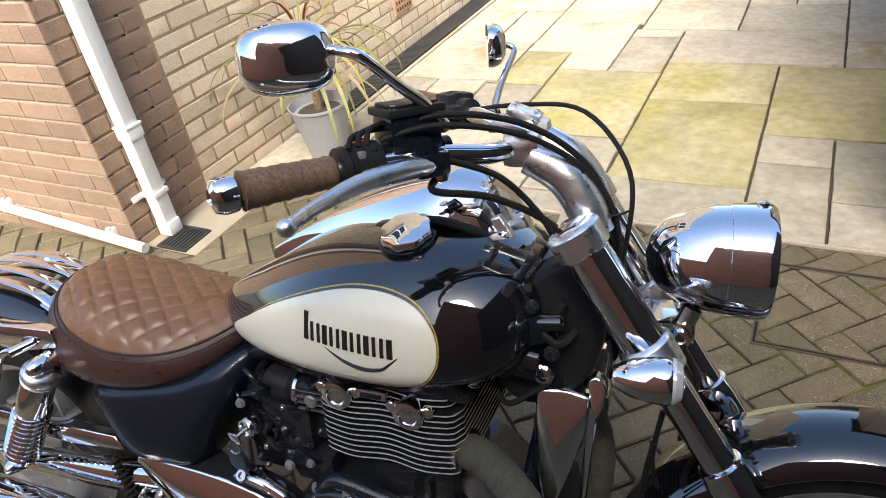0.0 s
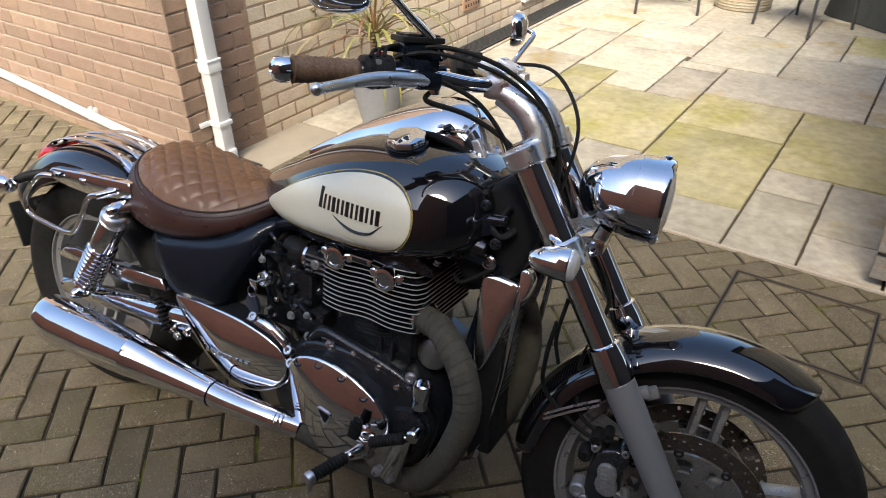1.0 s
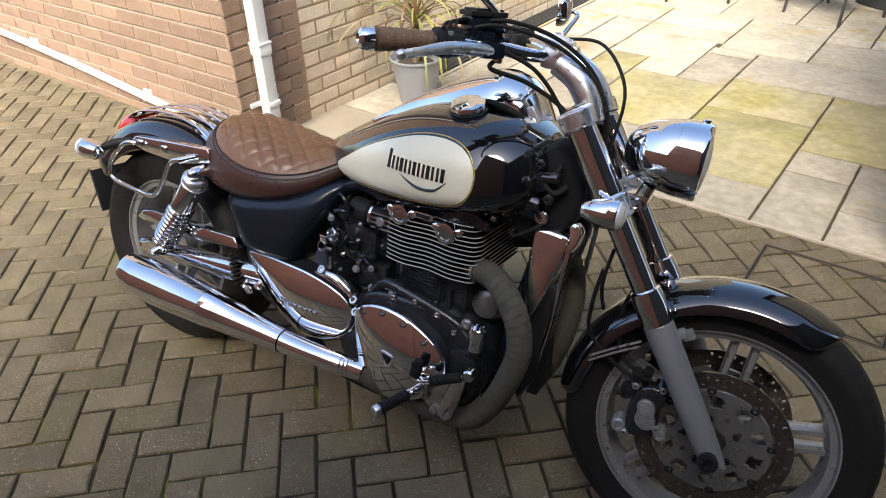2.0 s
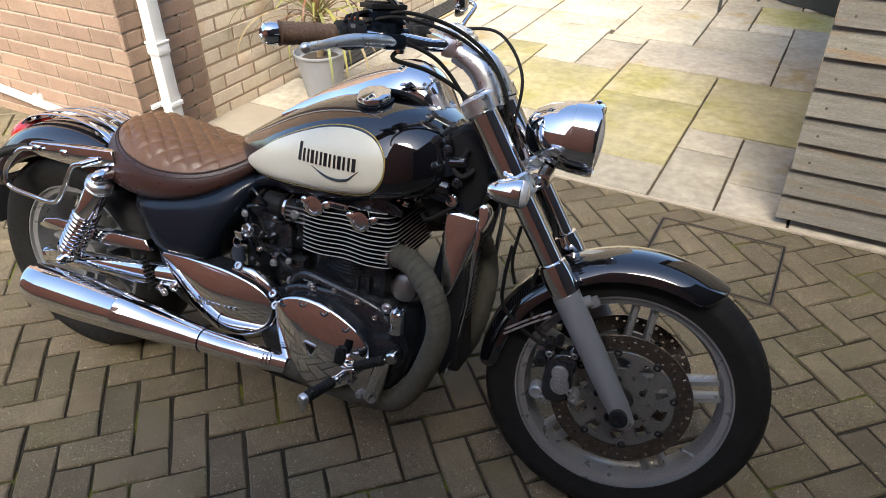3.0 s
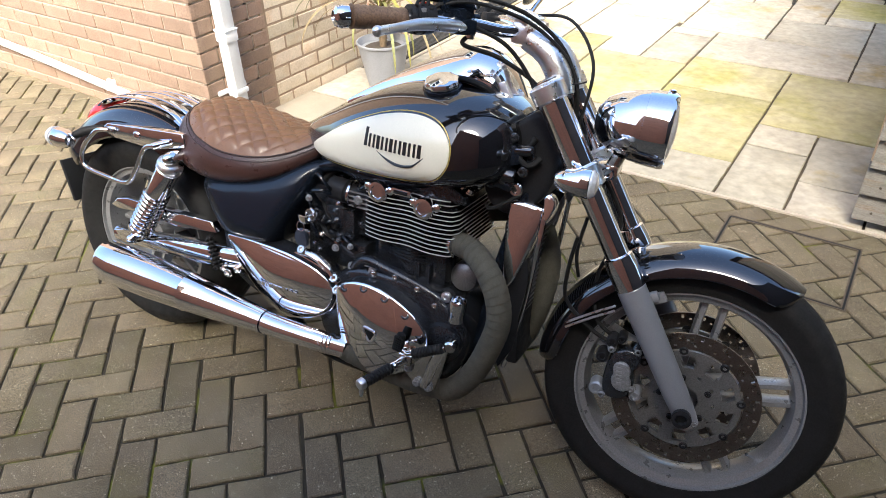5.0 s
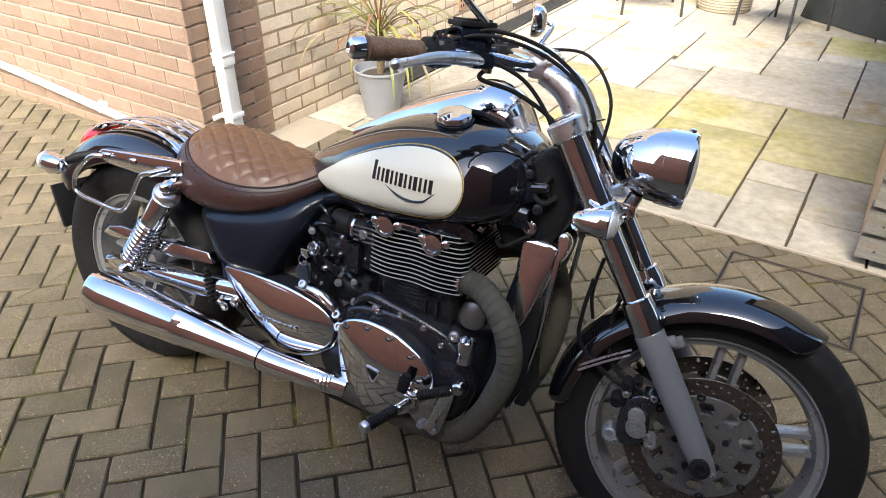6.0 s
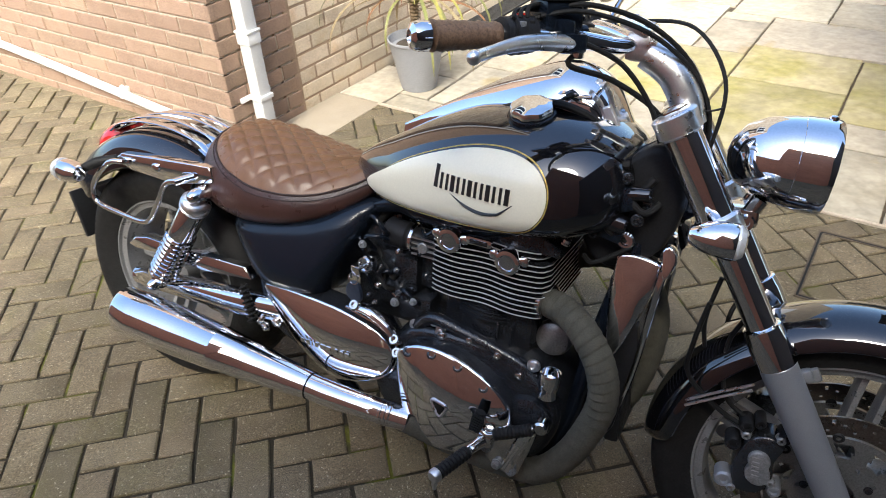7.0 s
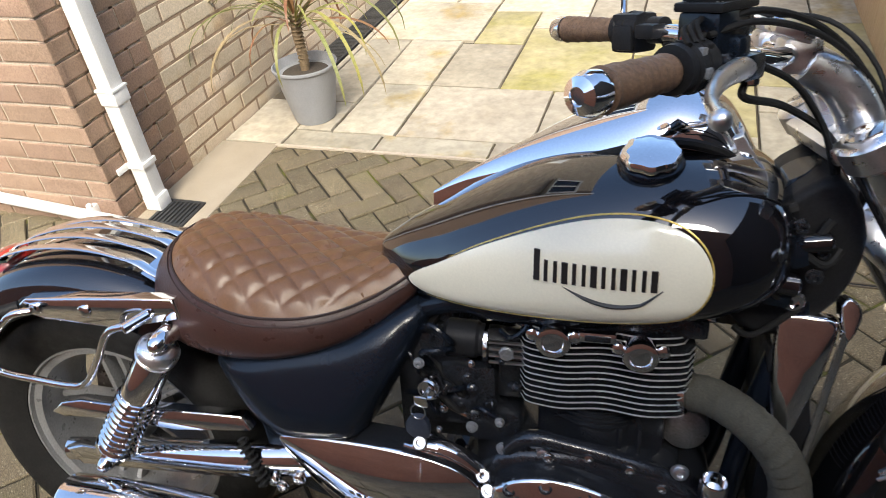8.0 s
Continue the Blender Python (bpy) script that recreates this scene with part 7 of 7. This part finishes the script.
lathe(bm, [(0.005, 0), (0.006, 0.008), (0.003, 0.020), (0.001, 0.021)], b + d * 0.008 - Vector((0, 0, 0.014)), (0, 0, -1), 10)
bp("end_cap", bm, ALU, peg, "aluminium end cap with feeler")
bm = bmesh.new()
box(bm, (1.005, -0.202, 0.292), (0.036, 0.030, 0.030), 0.007)
tube(bm, [hinge, hinge.lerp(a, 0.5), a + d * 0.003], [0.013, 0.0105, 0.012], 12)
lathe(bm, [(0.006, 0), (0.0095, 0.002), (0.0095, 0.009), (0.006, 0.012), (0.002, 0.012)], hinge.lerp(a, 0.55) - Vector((0, 0.006, 0)), (0, -1, 0.3), 12)
bp("pivot", bm, CHROME_WORN, peg)
bm = bmesh.new()
tube(bm, [(1.112, -0.186, 0.352), (1.085, -0.204, 0.345), (1.045, -0.218, 0.330), (1.015, -0.222, 0.318), (0.998, -0.222, 0.326)], 0.0062, 10)
ped = bp("brake_pedal", bm, CHROME_WORN, None, "chrome rear brake pedal")
rise = Vector((0.16, 0, 1)).normalized()
bm = bmesh.new()
foot = Vector((0.992, -0.224, 0.322))
tube(bm, [foot, foot + rise * 0.022, foot + rise * 0.046], [0.0115, 0.0130, 0.0105], 14, flat=0.75)
part_pad = bp("pedal_pad", bm, RUBBER, ped, "black rubber pad")
for k in range(7):
    bm = bmesh.new()
    box(bm, foot + rise * (0.005 + 0.006 * k) + Vector((0, -0.010, 0)), (0.023, 0.006, 0.0028), 0.001, Matrix.Rotation(radians(9), 4, "Y"))
    bp("rib", bm, RUBBER, part_pad)
# ribbed rubber gaiter on the pedal shaft
bm = bmesh.new()
a, b = Vector((1.030, -0.220, 0.322)), Vector((1.098, -0.204, 0.352))
L = (b - a).length
lathe(bm, [(0.006, 0)] + [(0.0112 + (0.0016 if i % 2 else 0.0), L * i / 20) for i in range(21)] + [(0.006, L)], a, b - a, 16)
bp("pedal_gaiter", bm, RUBBER, ped, "ribbed black rubber gaiter")
bm = bmesh.new()
lathe(bm, [(0.008, -0.012), (0.013, -0.010), (0.014, 0.0), (0.014, 0.012), (0.010, 0.016), (0.004, 0.016)], (1.112, -0.188, 0.356), (0.1, -1, 0.1), 18)
bp("pedal_pivot", bm, CHROME_WORN, ped)
# brake light switch spring by the swinging arm
bm = bmesh.new()
coil(bm, (0.335, -0.150, 0.415), (0.375, -0.165, 0.335), 0.010, 0.003, 8, 6)
cyl(bm, (0.335, -0.150, 0.418), (0.375, -0.165, 0.332), 0.007, 10)
bp("spring_link", bm, RUBBER, None, "black spring link")
for x, z in ((0.385, 0.335), (0.40, 0.322), (0.435, 0.345)):
    bm = bmesh.new()
    bolt(bm, (x, -0.150, z), (0, -1, 0), 0.010, 0.010, 14)
    bp("pivot_bolt", bm, CHROME_WORN, None)
bm = bmesh.new()
prism(bm, [(0.36, 0.44), (0.50, 0.45), (0.56, 0.36), (0.60, 0.28), (0.52, 0.25), (0.42, 0.29), (0.37, 0.33)], -0.06, -0.120, 0.010)
bp("pivot_plate", bm, SATIN, None, "black pivot plate")

# side stand on the far side
bm = bmesh.new()
tube(bm, [(0.66, 0.13, 0.21), (0.63, 0.24, 0.12), (0.615, 0.305, 0.070)], 0.012, 10)
box(bm, (0.612, 0.312, 0.066), (0.06, 0.045, 0.008), 0.003, Matrix.Rotation(radians(12), 4, "X"))
bp("side_stand", bm, SATIN, None, "black side stand")

# key hanging in the lock


def on_bike(x, y, z):
    return pose(-0.05, 0.455, 0, 0, 0, 5.5) @ pose(0, 0, 0, -11.5) @ Vector((x, y, z))


key = thing("key_fob", "ignition key with a blue-black leather fob hanging from the lock", "key")
bm = bmesh.new()
k0, k1 = on_bike(0.683, -0.149, 0.564), on_bike(0.677, -0.173, 0.560)
cyl(bm, k0, k1, 0.0045, 10)
box(bm, k1, (0.022, 0.005, 0.022), 0.003)
part("blade", bm, CHROME_WORN, key)
bm = bmesh.new()
k2 = k1 + Vector((-0.006, -0.004, -0.020))
tube(bm, [k2 + Vector((0.012 * math.cos(a), 0.004 * math.sin(a), 0.012 * math.sin(a))) for a in (2 * math.pi * i / 16 for i in range(17))], 0.0014, 6, smooth=False, caps=False)
part("ring", bm, CHROME, key)
bm = bmesh.new()
prism(bm, [(k2.x - 0.008, k2.z - 0.010), (k2.x + 0.010, k2.z - 0.010), (k2.x + 0.016, k2.z - 0.030), (k2.x + 0.012, k2.z - 0.056), (k2.x - 0.008, k2.z - 0.064), (k2.x - 0.024, k2.z - 0.052), (k2.x - 0.022, k2.z - 0.028)],
      k2.y + 0.004, k2.y - 0.004, 0.002, 2)
part("fob", bm, FOB, key, "blue-black leather fob")

# ---- pieces of the setting ----
for q, z, tilt in near_pavers:
    bm = bmesh.new()
    slab_mesh(bm, q, z, 0.03, 0.004, tilt)
    part("paver", bm, PAVER, driveway)
for w, face, a, b, off, z, d in single_bricks:
    me = bpy.data.meshes.new("brick")
    me.from_pydata(brick_verts(face, a, b, off, z, d), [], brick_faces())
    bmx = bmesh.new()
    bmx.from_mesh(me)
    bpy.data.meshes.remove(me)
    part("brick", bmx, BRICK_BUFF if face == "c" else BRICK_RED, w, sharp=20)
